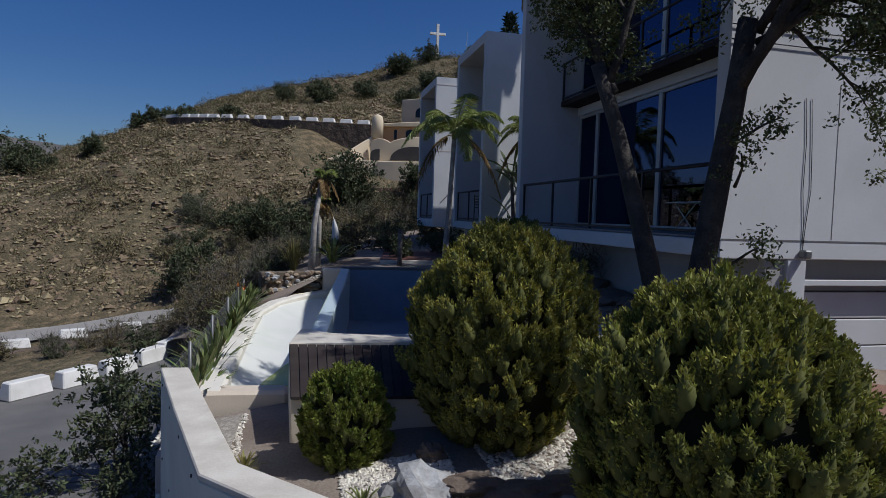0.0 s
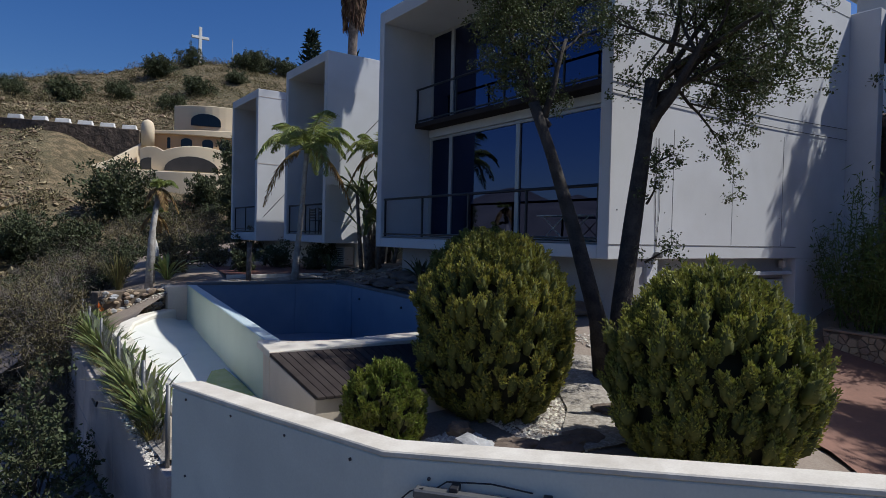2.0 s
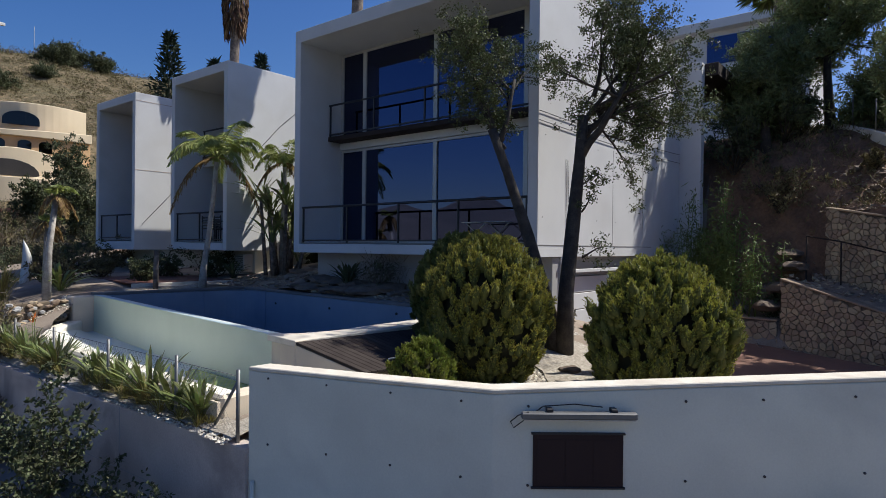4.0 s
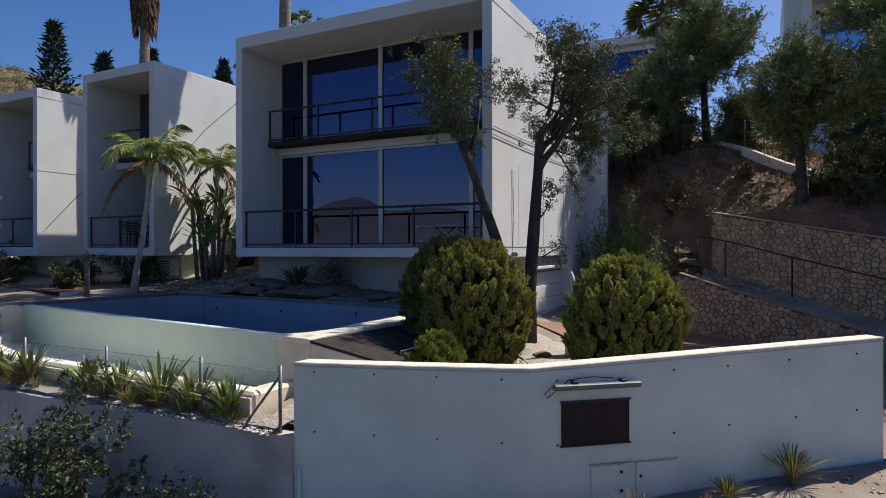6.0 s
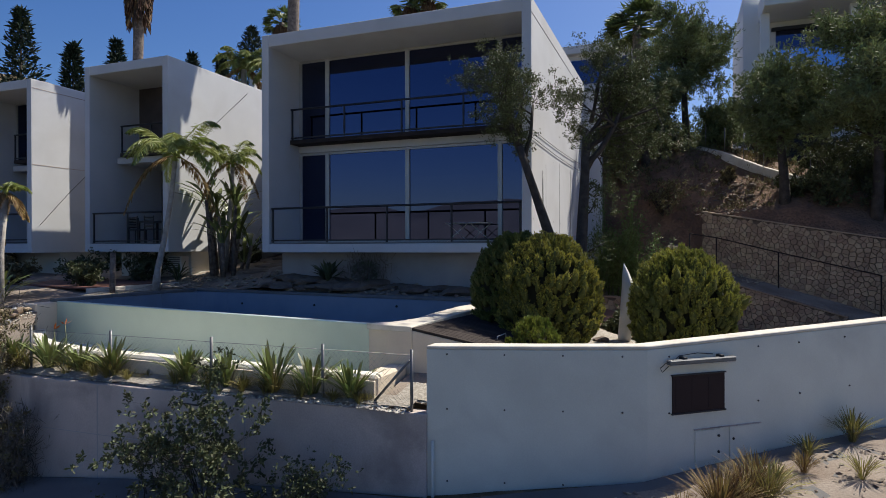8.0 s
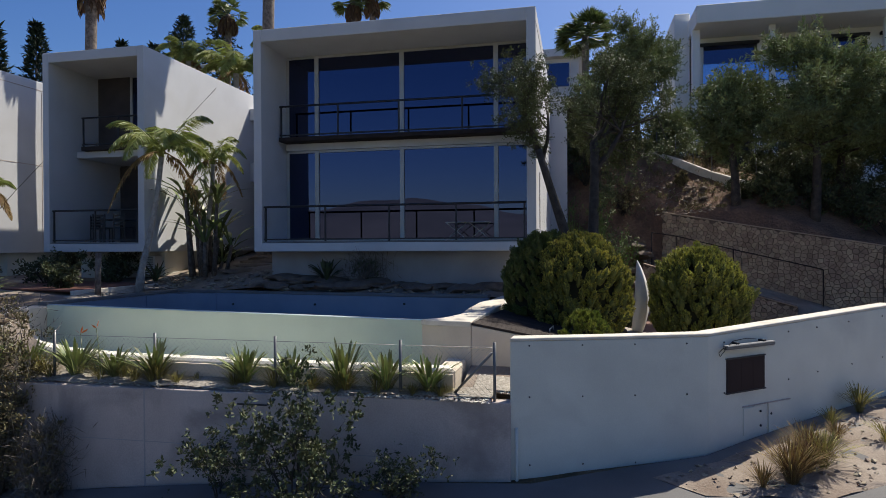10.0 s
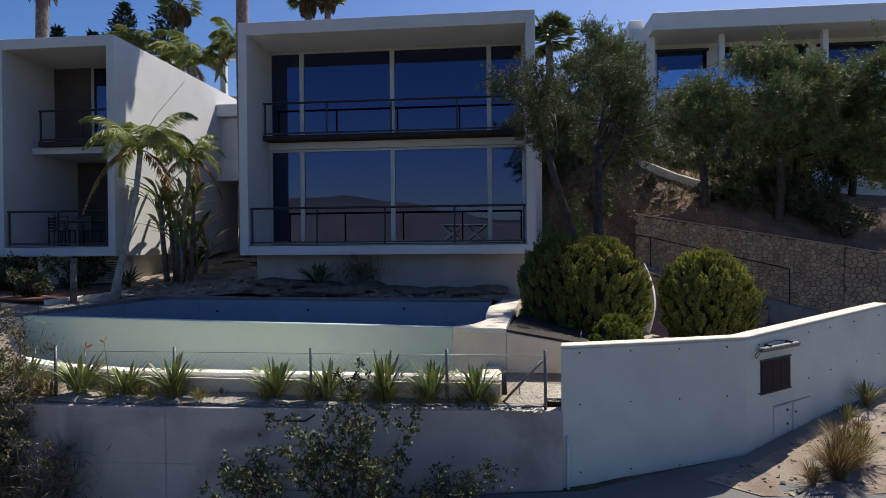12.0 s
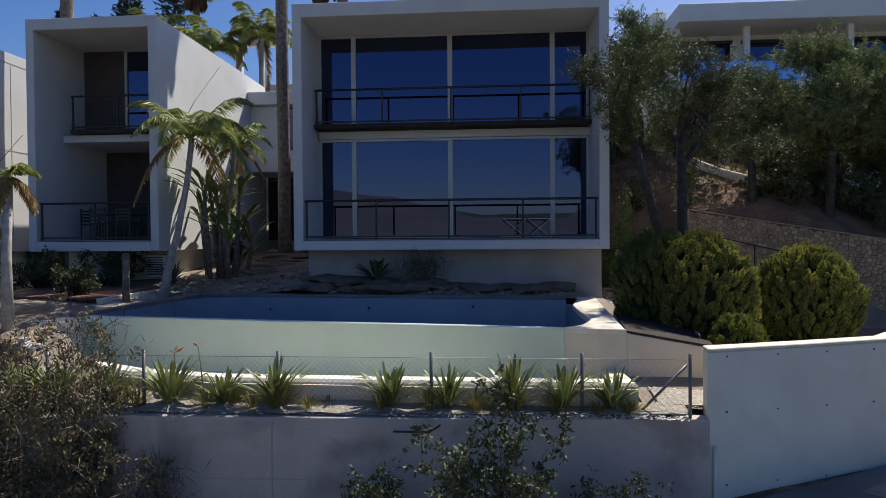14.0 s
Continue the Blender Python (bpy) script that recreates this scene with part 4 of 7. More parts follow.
# ---- plants ----
def globe_conifer(name, at, radius, height, clumps, material, label, tip=0.0, seed=1):
    """A globe conifer: a shell coloured dark as gap shade, and fist-sized upright sprays of scale leaves with gaps
    between them.
    """
    r = np.random.default_rng(seed)
    t = thing(name, at, label, "shrub")
    c = Vector(at)

    def rad(h):
        return radius * (max(0.0, 1 - abs(h - 0.50) ** 2.4 / (0.54 if h < 0.50 else 0.52) ** 2.4) ** (0.5 if h < .5 else .72) * 0.97 + 0.03)

    def lump(a, h):
        q = Vector((math.cos(a) * 1.6, math.sin(a) * 1.6, h * 3.2 + seed * 5))
        return 1.02 + .19 * noise.noise(q) + .16 * noise.noise(q * 3.1)

    v, f = [], []
    nu, nv = 28, 16
    for j in range(nv + 1):
        h = j / nv
        for i in range(nu):
            a = 2 * math.pi * i / nu
            q = rad(h) * 0.78 * lump(a, h) * (1 if j < nv else .05)
            v.append((c.x + q * math.cos(a), c.y + q * math.sin(a), c.z + 0.04 + h * height * 0.87))
    for j in range(nv):
        for i in range(nu):
            f.append((j * nu + i, j * nu + (i + 1) % nu, (j + 1) * nu + (i + 1) % nu, (j + 1) * nu + i))
    part("inner_growth", mesh_of("inner_growth", v, f, CONIFERSHADE, True), t, "dark inner shell coloured as the shade between sprays")
    bases, tips, widths, pv, pf = [], [], [], [], []
    sides, rings = 7, 6
    for k in range(clumps):
        h = r.uniform(0.0, 1.0) ** .9 if k % 7 else r.uniform(.9, 1.0)
        a = r.uniform(0, 2 * math.pi)
        q = rad(h) * (lump(a, h) + r.normal() * .045) * 0.86 * (1 if k % 7 else math.sqrt(r.uniform(.02, 1)))
        base = np.array([c.x + q * math.cos(a), c.y + q * math.sin(a), c.z + 0.01 + h * height * 0.90])
        out = np.array([math.cos(a) * (1 - h * 0.5), math.sin(a) * (1 - h * 0.5), 0.0])
        axis = out * (0.5 if h > .3 else .7) + np.array([0, 0, .9]) + r.normal(size=3) * .13
        axis /= np.linalg.norm(axis)
        ln = r.uniform(0.10, 0.29) * radius ** 0.5
        fat = (.022 + ln * r.uniform(.10, .22)) * radius ** .3
        e1 = np.cross(axis, [1.0, 0.2, 0.1])
        e1 /= np.linalg.norm(e1)
        e2 = np.cross(axis, e1)
        k0 = len(pv)
        for j in range(rings):
            s = j / (rings - 1)
            g = fat * (.55 + .45 * math.sin(math.pi * min(1, s * 1.25))) * (1 - s ** 4 * .8)
            for i in range(sides):
                w = 2 * math.pi * i / sides + j * .45
                pv.append(base + axis * ln * (s + r.normal() * .03) + (e1 * math.cos(w) + e2 * math.sin(w)) * g * r.uniform(.68, 1.22))
        for j in range(rings - 1):
            for i in range(sides):
                pf.append((k0 + j * sides + i, k0 + j * sides + (i + 1) % sides, k0 + (j + 1) * sides + (i + 1) % sides, k0 + (j + 1) * sides + i))
        pf.append(tuple(k0 + (rings - 1) * sides + i for i in range(sides)))
        m = 90
        s = r.uniform(.42, 1.04, m)
        w = r.uniform(0, 2 * math.pi, m)
        u = np.cos(w)[:, None] * e1 + np.sin(w)[:, None] * e2
        girth = fat * (1 - np.clip(s, 0, 1) ** 4 * .8)
        b = base + axis * (s * ln)[:, None] + u * (girth * r.uniform(.7, 1.0, m))[:, None]
        bases.append(b)
        tips.append(b + (u * .45 + axis * .9 + r.normal(size=(m, 3)) * .25) * .030 * r.uniform(.6, 1.5, m)[:, None])
        widths.append(np.full(m, 0.015) * r.uniform(0.7, 1.4, m))
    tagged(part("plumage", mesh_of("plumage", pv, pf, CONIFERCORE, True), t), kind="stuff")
    if tip:
        m = 260
        hh = r.uniform(0, 1, m)
        b = np.array([c.x, c.y, c.z + height * 0.93]) + r.normal(size=(m, 3)) * np.array([.06, .06, 0]) * (1.15 - hh)[:, None] + np.array([0, 0, tip]) * hh[:, None]
        bases.append(b)
        tips.append(b + np.array([0, 0, 0.05]) + r.normal(size=(m, 3)) * 0.025)
        widths.append(np.full(m, 0.022))
    part("foliage", leaf_mesh("foliage", np.concatenate(bases), np.concatenate(tips), np.concatenate(widths), material), t)
    return t


def branch(start, direction, length, radius, r, lines, ends, level, bend=0.25, lift=0.15):
    """Branches that fork; gathers tube lines and the points where leaves grow."""
    pts, radii = [np.array(start, float)], [radius]
    d = np.array(direction, float)
    d /= np.linalg.norm(d)
    n = 5
    for i in range(n):
        d = d + r.normal(size=3) * bend * 0.5
        d /= np.linalg.norm(d)
        pts.append(pts[-1] + d * length / n)
        radii.append(radius * (1 - 0.6 * (i + 1) / n))
    lines.append((pts, radii))
    if level == 0:
        ends += [(pts[-1], d), (pts[-3], d)]
        return
    for k in range(3 if level > 1 else 4):
        i = r.integers(2, n + 1)
        side = r.normal(size=3)
        dd = d * 0.8 + side * 0.5 + np.array([0, 0, lift])
        branch(pts[i], dd, length * r.uniform(0.55, 0.8), radii[i] * 0.7, r, lines, ends, level - 1, bend, lift)


def leafy(ends, r, per, spread, size, width):
    b, t = [], []
    for p, d in ends:
        m = per
        knots = np.asarray(p) + r.normal(size=(max(3, m // 28), 3)) * spread * 1.25
        q = knots[r.integers(0, len(knots), m)] + r.normal(size=(m, 3)) * spread * .38
        dd = r.normal(size=(m, 3)) + np.asarray(d) * 0.5
        dd /= np.linalg.norm(dd, axis=1, keepdims=True)
        b.append(q)
        t.append(q + dd * size * r.uniform(0.6, 1.3, m)[:, None])
    return np.concatenate(b), np.concatenate(t), width


def garden_tree(at, trunk, radii, limbs, label, seed, per=110, spread=0.16):
    """A slender tree: bent trunk, limbs that start on it, and loose small leaves."""
    r = np.random.default_rng(seed)
    t = thing("tree", at, label, "tree")
    tv = tube(trunk, radii, 12)
    tv = ([Vector(p) + Vector(noise.noise_vector(Vector(p) * 6)) * 0.02 for p in tv[0]], tv[1])
    part("trunk", mesh_of("trunk", *tv, BARK, True), t, "dark furrowed bark")
    for start, way, length, rad, level in limbs:
        lines, ends = [], []
        branch(start, way, length, rad, r, lines, ends, level)
        part("limb", tube_mesh("limb", lines, BARK, 5), t)
        part("foliage", leaf_mesh("foliage", *leafy(ends, r, int(per * 1.5), spread, 0.048, 0.026), OLIVE), t, "small dark green leaves")
    return t


def pine(at, height, crown, label, seed, dense=1.0, start=.16):
    """An Aleppo pine: bent trunk, uneven limbs that rise and sag, and plumes of needles along their outer halves."""
    r = np.random.default_rng(seed)
    t = thing("pine_tree", at, label, "tree", "pines on the slope")
    x, y, z = at
    pts = [np.array([x + .32 * math.sin(3 * s + seed) * s, y + .32 * math.cos(2.6 * s + seed) * s, z - .3 + (height * .93 + .3) * s]) for s in np.linspace(0, 1, 12)]
    part("trunk", tube_mesh("trunk", [(pts, list(np.linspace(.18, .03, 12)))], BARK, 8), t)
    lines, b, tt = [], [], []

    def plume(p, way, size):
        n = int(26 * size / .4)
        q = p + way * (r.uniform(0, 1, n) * size)[:, None] + r.normal(size=(n, 3)) * .035
        d = r.normal(size=(n, 3)) * .75 + way * .9
        d /= np.linalg.norm(d, axis=1, keepdims=True)
        b.append(q)
        tt.append(q + d * r.uniform(.10, .19, n)[:, None])

    count = int(12 * dense * (.75 + .3 * crown))
    for k in range(count):
        f = (k + r.uniform(.1, .9)) / count
        a = 2.4 * k + r.uniform(-.7, .7)
        root = start + (1 - start) * f ** 1.1 * .93
        reach = crown * math.sqrt(max(.08, 1 - (1.55 * f - .62) ** 2)) * r.uniform(.5, 1.2)
        p0 = pts[min(11, max(1, int(root * 11.5)))]
        rise = reach * r.uniform(.15, .75) * (.4 + f)
        out = np.array([math.cos(a), math.sin(a), 0])
        mid = p0 + out * reach * .55 + np.array([0, 0, rise * .8]) + r.normal(size=3) * .12
        end = p0 + out * reach + np.array([0, 0, rise * r.uniform(.6, 1.1)]) + r.normal(size=3) * .15
        lines.append(([p0, mid, end], [.055, .034, .012]))
        for j in range(int(9 + 9 * reach)):
            s = r.uniform(.28, 1.02)
            c = (p0 + (mid - p0) * s * 2) if s < .5 else (mid + (end - mid) * (s * 2 - 1))
            wide = .16 + .34 * reach * .5 * (1.15 - s)
            c2 = c + r.normal(size=3) * np.array([wide, wide, wide * .55])
            for _ in range(5):
                way = out * .45 + r.normal(size=3) * .55 + np.array([0, 0, .55])
                way /= np.linalg.norm(way)
                plume(c2 + r.normal(size=3) * .17, way, r.uniform(.22, .46))
    for j in range(int(9 * crown)):
        p = pts[-1] + r.normal(size=3) * np.array([.3, .3, .22]) * crown * .55
        plume(p, np.array([r.normal() * .15, r.normal() * .15, 1.0]), r.uniform(.4, .8))
    part("branching", tube_mesh("branching", lines, BARK, 5), t)
    part("needles", leaf_mesh("needles", np.concatenate(b), np.concatenate(tt), 0.036, PINE), t, "grey green tufts of needles")
    return t


def frond(base, azim, length, rise, droop, leaflets, width, r, leaf=0.33):
    """One feather frond: the rib as a tube line, and its leaflets as base and tip points."""
    d = np.array([math.cos(azim), math.sin(azim), 0.0])
    side = np.array([-d[1], d[0], 0.0])
    s = np.linspace(0, 1, 9)
    rib = [np.array(base) + d * length * (0.95 * u) * (1 - .18 * u) + np.array([0, 0, length * (rise * u - droop * u * u)]) for u in s]
    b, t = [], []
    for k in range(leaflets):
        u = 0.12 + 0.88 * k / leaflets
        i = min(int(u * 8), 7)
        p = rib[i] + (rib[i + 1] - rib[i]) * (u * 8 - i)
        tan = rib[i + 1] - rib[i]
        tan = tan / np.linalg.norm(tan)
        ln = leaf * math.sin(math.pi * min(1, .2 + .8 * u)) ** .5 * length
        for sg in (-1, 1):
            w = side * sg * .8 + tan * .55 + np.array([0, 0, -.6]) + r.normal(size=3) * .12
            b.append(p)
            t.append(p + w / np.linalg.norm(w) * ln * r.uniform(.8, 1.1))
    return (rib, list(np.linspace(.018, .004, 9))), b, t


def feather_palm(name, at, trunk, radii, fronds, length, label, seed, dry=3, leaf=.3, width=.03):
    r = np.random.default_rng(seed)
    t = thing(name, at, label, "palm")
    tv, tf = tube(trunk, radii, 12)
    part("trunk", mesh_of("trunk", tv, tf, PALEBARK, True), t, "grey ringed trunk")
    top = np.array(trunk[-1])
    part("crown_shaft", tube_mesh("crown_shaft", [([top, top + np.array([0, 0, .3])], [radii[-1] * 1.15, .04])], PALM, 8), t)
    for k in range(fronds):
        a = 2.4 * k + r.uniform(-.3, .3)
        h = k / fronds
        rise, droop = (0.65 + .85 * h, 1.1 + .12 * r.normal()) if k >= dry else (0.1, 1.1)
        line, b, q = frond(top + np.array([0, 0, .12]), a, length * r.uniform(.85, 1.1), rise, droop, 100, width, r, leaf)
        m = PALM if k >= dry else PALMDRY
        f = part("frond", leaf_mesh("frond", b, q, width, m, mid=.4), t, "" if k >= dry else "dry yellow drooping frond")
        part("rib", tube_mesh("rib", [line], m, 4), f)
    return t


def fan_palm(at, height, radius, label, seed, skirt=0.0, fronds=30, size=1.0):
    """A fan palm: straight trunk, round fans, and a skirt of dead ones if it has one."""
    r = np.random.default_rng(seed)
    t = thing("fan_palm", at, label, "palm", "tall palms behind the house")
    x, y, z = at
    pts = [(x + .05 * math.sin(k), y, z - .3 + (height + .3) * k / 9) for k in range(10)]
    part("trunk", tube_mesh("trunk", [(pts, [radius * 1.2] + [radius] * 9)], PALMBARK, 10), t, "grey brown fibrous trunk")
    top = np.array(pts[-1])
    b, q = [], []
    for k in range(fronds):
        el = r.uniform(-.5, 1.3)
        a = r.uniform(0, 2 * math.pi)
        d = np.array([math.cos(a) * math.cos(el), math.sin(a) * math.cos(el), math.sin(el)])
        hub = top + d * size * .65
        u = np.cross(d, [0, 0, 1.0]) + 1e-6
        u /= np.linalg.norm(u)
        for j in range(18):
            g = (j - 8.5) / 8.5 * 1.5
            w = d * math.cos(g) + u * math.sin(g)
            b.append(hub)
            q.append(hub + (w + np.array([0, 0, -.25])) * size * .62 * r.uniform(.85, 1.05))
        b.append(top)
        q.append(hub)
    part("crown", leaf_mesh("crown", b, q, .07 * size, FANLEAF), t, "green fan leaves")
    if skirt:
        b, q = [], []
        for k in range(700):
            h = r.uniform(0, 1)
            a = r.uniform(0, 2 * math.pi)
            rr = radius + .1 + .28 * (1 - abs(h - .45) * 1.2)
            p = top + np.array([math.cos(a) * rr * .7, math.sin(a) * rr * .7, -.1 - skirt * h])
            b.append(p)
            q.append(p + np.array([math.cos(a) * .16, math.sin(a) * .16, -.55]))
        part("skirt", leaf_mesh("skirt", b, q, .09, SKIRT), t, "skirt of dead brown fronds")
    return t


def cypress(at, height, radius, seed, label="dark green cone of a cypress"):
    r = np.random.default_rng(seed)
    t = thing("cypress", at, label, "tree", "cypresses behind the house")
    x, y, z = at
    part("trunk", tube_mesh("trunk", [([(x, y, z - .3), (x, y, z + height * .9)], [.16, .03])], BARK, 6), t)
    b, q = [], []
    for k in range(30):
        h = k / 30
        for a in np.linspace(0, 2 * math.pi, 9)[:-1] + r.uniform(0, 1):
            ln = 2.0 * radius * (1 - h) ** .9 * r.uniform(.55, 1.15) + .04
            m = 22
            s = r.uniform(.1, 1, m)
            p = np.array([x, y, z + .5 + h * (height - .5)]) + np.stack([np.cos(a) * s * ln, np.sin(a) * s * ln, s * ln * .1 + r.normal(size=m) * .06], 1)
            b.append(p)
            q.append(p + np.array([math.cos(a) * .2, math.sin(a) * .2, .1]) + r.normal(size=(m, 3)) * .11)
    part("foliage", leaf_mesh("foliage", np.concatenate(b), np.concatenate(q), .1, CYPRESS), t)
    return t


def shrub(at, radius, height, label, material, seed, leaves=2200, size=.09, twiggy=.0, name="shrub", group=""):
    """A loose shrub: stems from the base, and leaves gathered in lumps."""
    r = np.random.default_rng(seed)
    t = thing(name, at, label, "shrub", group)
    c = np.array(at, float)
    lines = []
    lumps = []
    for k in range(12):
        a = r.uniform(0, 2 * math.pi)
        s = r.uniform(.15, .85)
        tip = c + np.array([math.cos(a) * radius * s, math.sin(a) * radius * s, height * r.uniform(.4, .92) * (1.05 - .35 * s)])
        midp = c + (tip - c) * .5 + r.normal(size=3) * radius * .1
        lines.append(([c + r.normal(size=3) * .03, midp, tip], [.022, .016, .006]))
        lumps.append(tip)
        lumps.append(midp + np.array([0, 0, .1]))
    part("branching", tube_mesh("branching", lines, TWIG if twiggy else BARK, 4), t)
    lumps = np.array(lumps)
    which = r.integers(0, len(lumps), leaves)
    knots = lumps[r.integers(0, len(lumps), max(24, leaves // 30))]
    knots = knots + r.normal(size=knots.shape) * np.array([radius * .24, radius * .24, height * .13])
    p = knots[which % len(knots)] if len(knots) < 24 else knots[r.integers(0, len(knots), leaves)]
    p = p + r.normal(size=(leaves, 3)) * radius * .065
    p[:, 2] = np.maximum(p[:, 2], c[2] + .03)
    d = r.normal(size=(leaves, 3)) + (p - c) * .4 / radius + np.array([0, 0, .3])
    d /= np.linalg.norm(d, axis=1, keepdims=True)
    part("foliage", leaf_mesh("foliage", p, p + d * size * r.uniform(.6, 1.4, leaves)[:, None], size * .5, material), t)
    if twiggy:
        m = int(500 * twiggy)
        p = c + r.normal(size=(m, 3)) * np.array([radius * .45, radius * .45, 0]) + np.array([0, 0, 1.0]) * (r.uniform(0, height * .9, m))[:, None]
        tagged(part("dry_twig", leaf_mesh("dry_twig", p, p + r.normal(size=(m, 3)) * .16 + np.array([0, 0, .12]), .012, TWIG), t, "bare grey twigs"), kind="stuff")
    return t


def arching(at, count, length, width, r, spread=.45, rise=1.0):
    """Strap leaves that arch up and out: a strip of three folded pieces each."""
    v, f = [], []
    for k in range(count):
        a = r.uniform(0, 2 * math.pi)
        d = np.array([math.cos(a), math.sin(a), 0])
        side = np.array([-d[1], d[0], 0])
        ln = length * r.uniform(.65, 1.1)
        out = r.uniform(.15, 1) * spread
        base = np.array(at) + d * r.uniform(0, .1) * length
        prof = ((0, .35), (.35, .45), (.65, 1.0), (.88, .7), (1, .03))
        k0 = len(v)
        for u, w in prof:
            p = base + d * ln * out * (u + .9 * u * u) * .6 + np.array([0, 0, ln * rise * (u - .33 * out * u * u * 1.6)])
            wd = side * width * w * .5
            v += [p - wd, p + wd]
        for i in range(len(prof) - 1):
            f.append((k0 + 2 * i, k0 + 2 * i + 1, k0 + 2 * i + 3, k0 + 2 * i + 2))
    return v, f


def strap_plant(name, at, count, length, width, material, label, category, seed, group="", spread=.45):
    r = np.random.default_rng(seed)
    t = thing(name, at, label, category, group)
    part("leaves", mesh_of("leaves", *arching(at, count, length, width, r, spread), material), t)
    return t


globe_conifer("globe_conifer", (-3.25, -8.90, 1.10), 0.93, 2.24, 1350, CONIFER, "large golden-green globe conifer in the gravel bed", .08, 1)
globe_conifer("globe_conifer", (-2.95, -8.22, 1.25), 0.80, 2.12, 900, DARKCONIFER, "dark green conifer grown into the golden one", .12, 4)
globe_conifer("globe_conifer", (-2.50, -11.24, 0.98), 0.93, 2.05, 1350, OLDCONIFER, "golden-green globe conifer with a small tip beside the driveway", .25, 2)
globe_conifer("globe_conifer", (-4.82, -8.99, 0.93), 0.40, 0.97, 420, GREENBUSH, "small fresh green globe conifer beside the pump box", .05, 3)

garden_tree((-1.4, -9.0, 1.4), [(-1.38, -9.05, 1.2), (-1.42, -8.9, 2.2), (-1.58, -8.6, 3.4), (-1.75, -8.25, 4.5), (-1.90, -8.03, 5.25)], [.16, .12, .105, .09, .08],
            [((-1.84, -8.05, 5.2), (-.1, .45, 1), 1.2, .06, 2), ((-1.80, -8.12, 5.0), (.3, -.2, 1), 1.25, .06, 2), ((-1.75, -8.2, 4.9), (-.2, .7, 1), .95, .05, 2)],
            "slender evergreen tree with a leaning dark trunk", 5, 190, .11)
garden_tree((-1.35, -9.2, 1.4), [(-1.36, -9.2, 1.2), (-1.30, -9.2, 2.4), (-1.14, -9.24, 3.6), (-.98, -9.27, 4.7), (-.88, -9.28, 5.50)], [.17, .125, .112, .105, .095],
            [((-.98, -9.27, 4.75), (.45, -.22, 1), 1.5, .085, 2), ((-.6, -9.45, 5.7), (.35, -1, .45), 1.35, .05, 2), ((-.62, -9.35, 5.9), (.1, -.2, 1), 1.2, .05, 2), ((-.5, -9.7, 5.9), (.3, -.9, -.35), 1.1, .03, 1), ((-.74, -9.2, 5.1), (.05, -.3, 1), 1.25, .07, 2), ((-.72, -9.2, 5.3), (.6, -.8, .6), 1.3, .05, 1), ((-.5, -9.4, 5.6), (.7, -.6, .8), 1.0, .045, 2), ((-.95, -9.3, 3.8), (-.1, -.6, .6), .4, .02, 0), ((-.5, -9.3, 5.5), (.8, -.3, -.45), 1.0, .03, 1), ((-.45, -9.4, 5.6), (.6, -.7, -.3), .9, .03, 1), ((-.4, -9.3, 5.7), (1, 0, .1), 1.2, .035, 1), ((-.7, -9.2, 5.4), (.3, -.8, 1.1), 1.3, .055, 2), ((-.66, -9.2, 5.5), (.8, -.3, .8), 1.3, .05, 2), ((-1.02, -9.35, 3.0), (.3, -.6, .5), .4, .02, 0), ((-.9, -9.3, 4.3), (.5, -.5, .4), .4, .02, 0)],
            "slender evergreen tree with a sawn-off top and an upright trunk", 8, 125, .11)

feather_palm("palm", (-1.1, 2.85, 2.0), [(-1.12, 2.86, 1.7), (-1.15, 2.72, 2.5), (-1.16, 2.45, 3.4), (-1.16, 2.2, 4.6), (-1.15, 2.08, 5.55)], [.14, .09, .075, .068, .065], 17, 1.8,
             "feather palm with a pale curved trunk by the pool", 11, 2, .24, .03)
feather_palm("palm", (1.5, 2.6, 2.3), [(1.5, 2.6, 2.1), (1.4, 2.4, 3.6), (1.25, 2.1, 5.0), (1.18, 2.02, 5.65)], [.10, .075, .065, .06], 16, 1.25,
             "feather palm with yellowing arching fronds beside the house", 14, 3, .26, .024)
feather_palm("palm", (-4.95, 3.65, 1.75), [(-4.97, 3.62, 1.5), (-4.9, 3.68, 3.0), (-4.72, 3.76, 4.3)], [.11, .08, .07], 9, .62, "small palm with yellowed fronds on a thin trunk", 12, 5, .35)
feather_palm("palm", (-4.75, 4.4, 1.75), [(-4.75, 4.4, 1.5), (-4.74, 4.35, 2.8), (-4.72, 4.3, 3.6)], [.08, .07, .06], 8, .5, "small palm with yellowed fronds on a thin trunk", 13, 5, .35)
# The skirt, out of view, is added to widen this palm's cast shadow.
fan_palm((3.75, 1.5, 2.7), 12.5, .2, "tall palm with a fibrous trunk between two volumes of the house", 21, 2.5, 40, 1.5)
fan_palm((3.3, 8.25, 2.2), 12.4, .19, "tall palm with a long skirt of dead fronds", 22, 2.6)
fan_palm((15.5, -9.3, 6.8), 6.6, .18, "fan palm with a dark green crown on the slope", 23, 0, 60, 1.3)
fan_palm((13.5, 9.0, 6.0), 9.3, .16, "tall slim fan palm behind the house", 24, .5, 30, .9)
fan_palm((22.5, 5.4, 6.5), 12.6, .2, "tall slim fan palm behind the house", 25, .8, 34, 1.2)
fan_palm((22.8, 4.2, 6.5), 12.9, .2, "tall slim fan palm behind the house", 26, .8, 34, 1.2)
feather_palm("palm", (12.0, 7.6, 5.2), [(12.0, 7.6, 5.0), (12.0, 7.65, 11.7)], [.16, .13], 18, 2.3, "feather palm behind the link of the house", 27, 2, .25, .06)
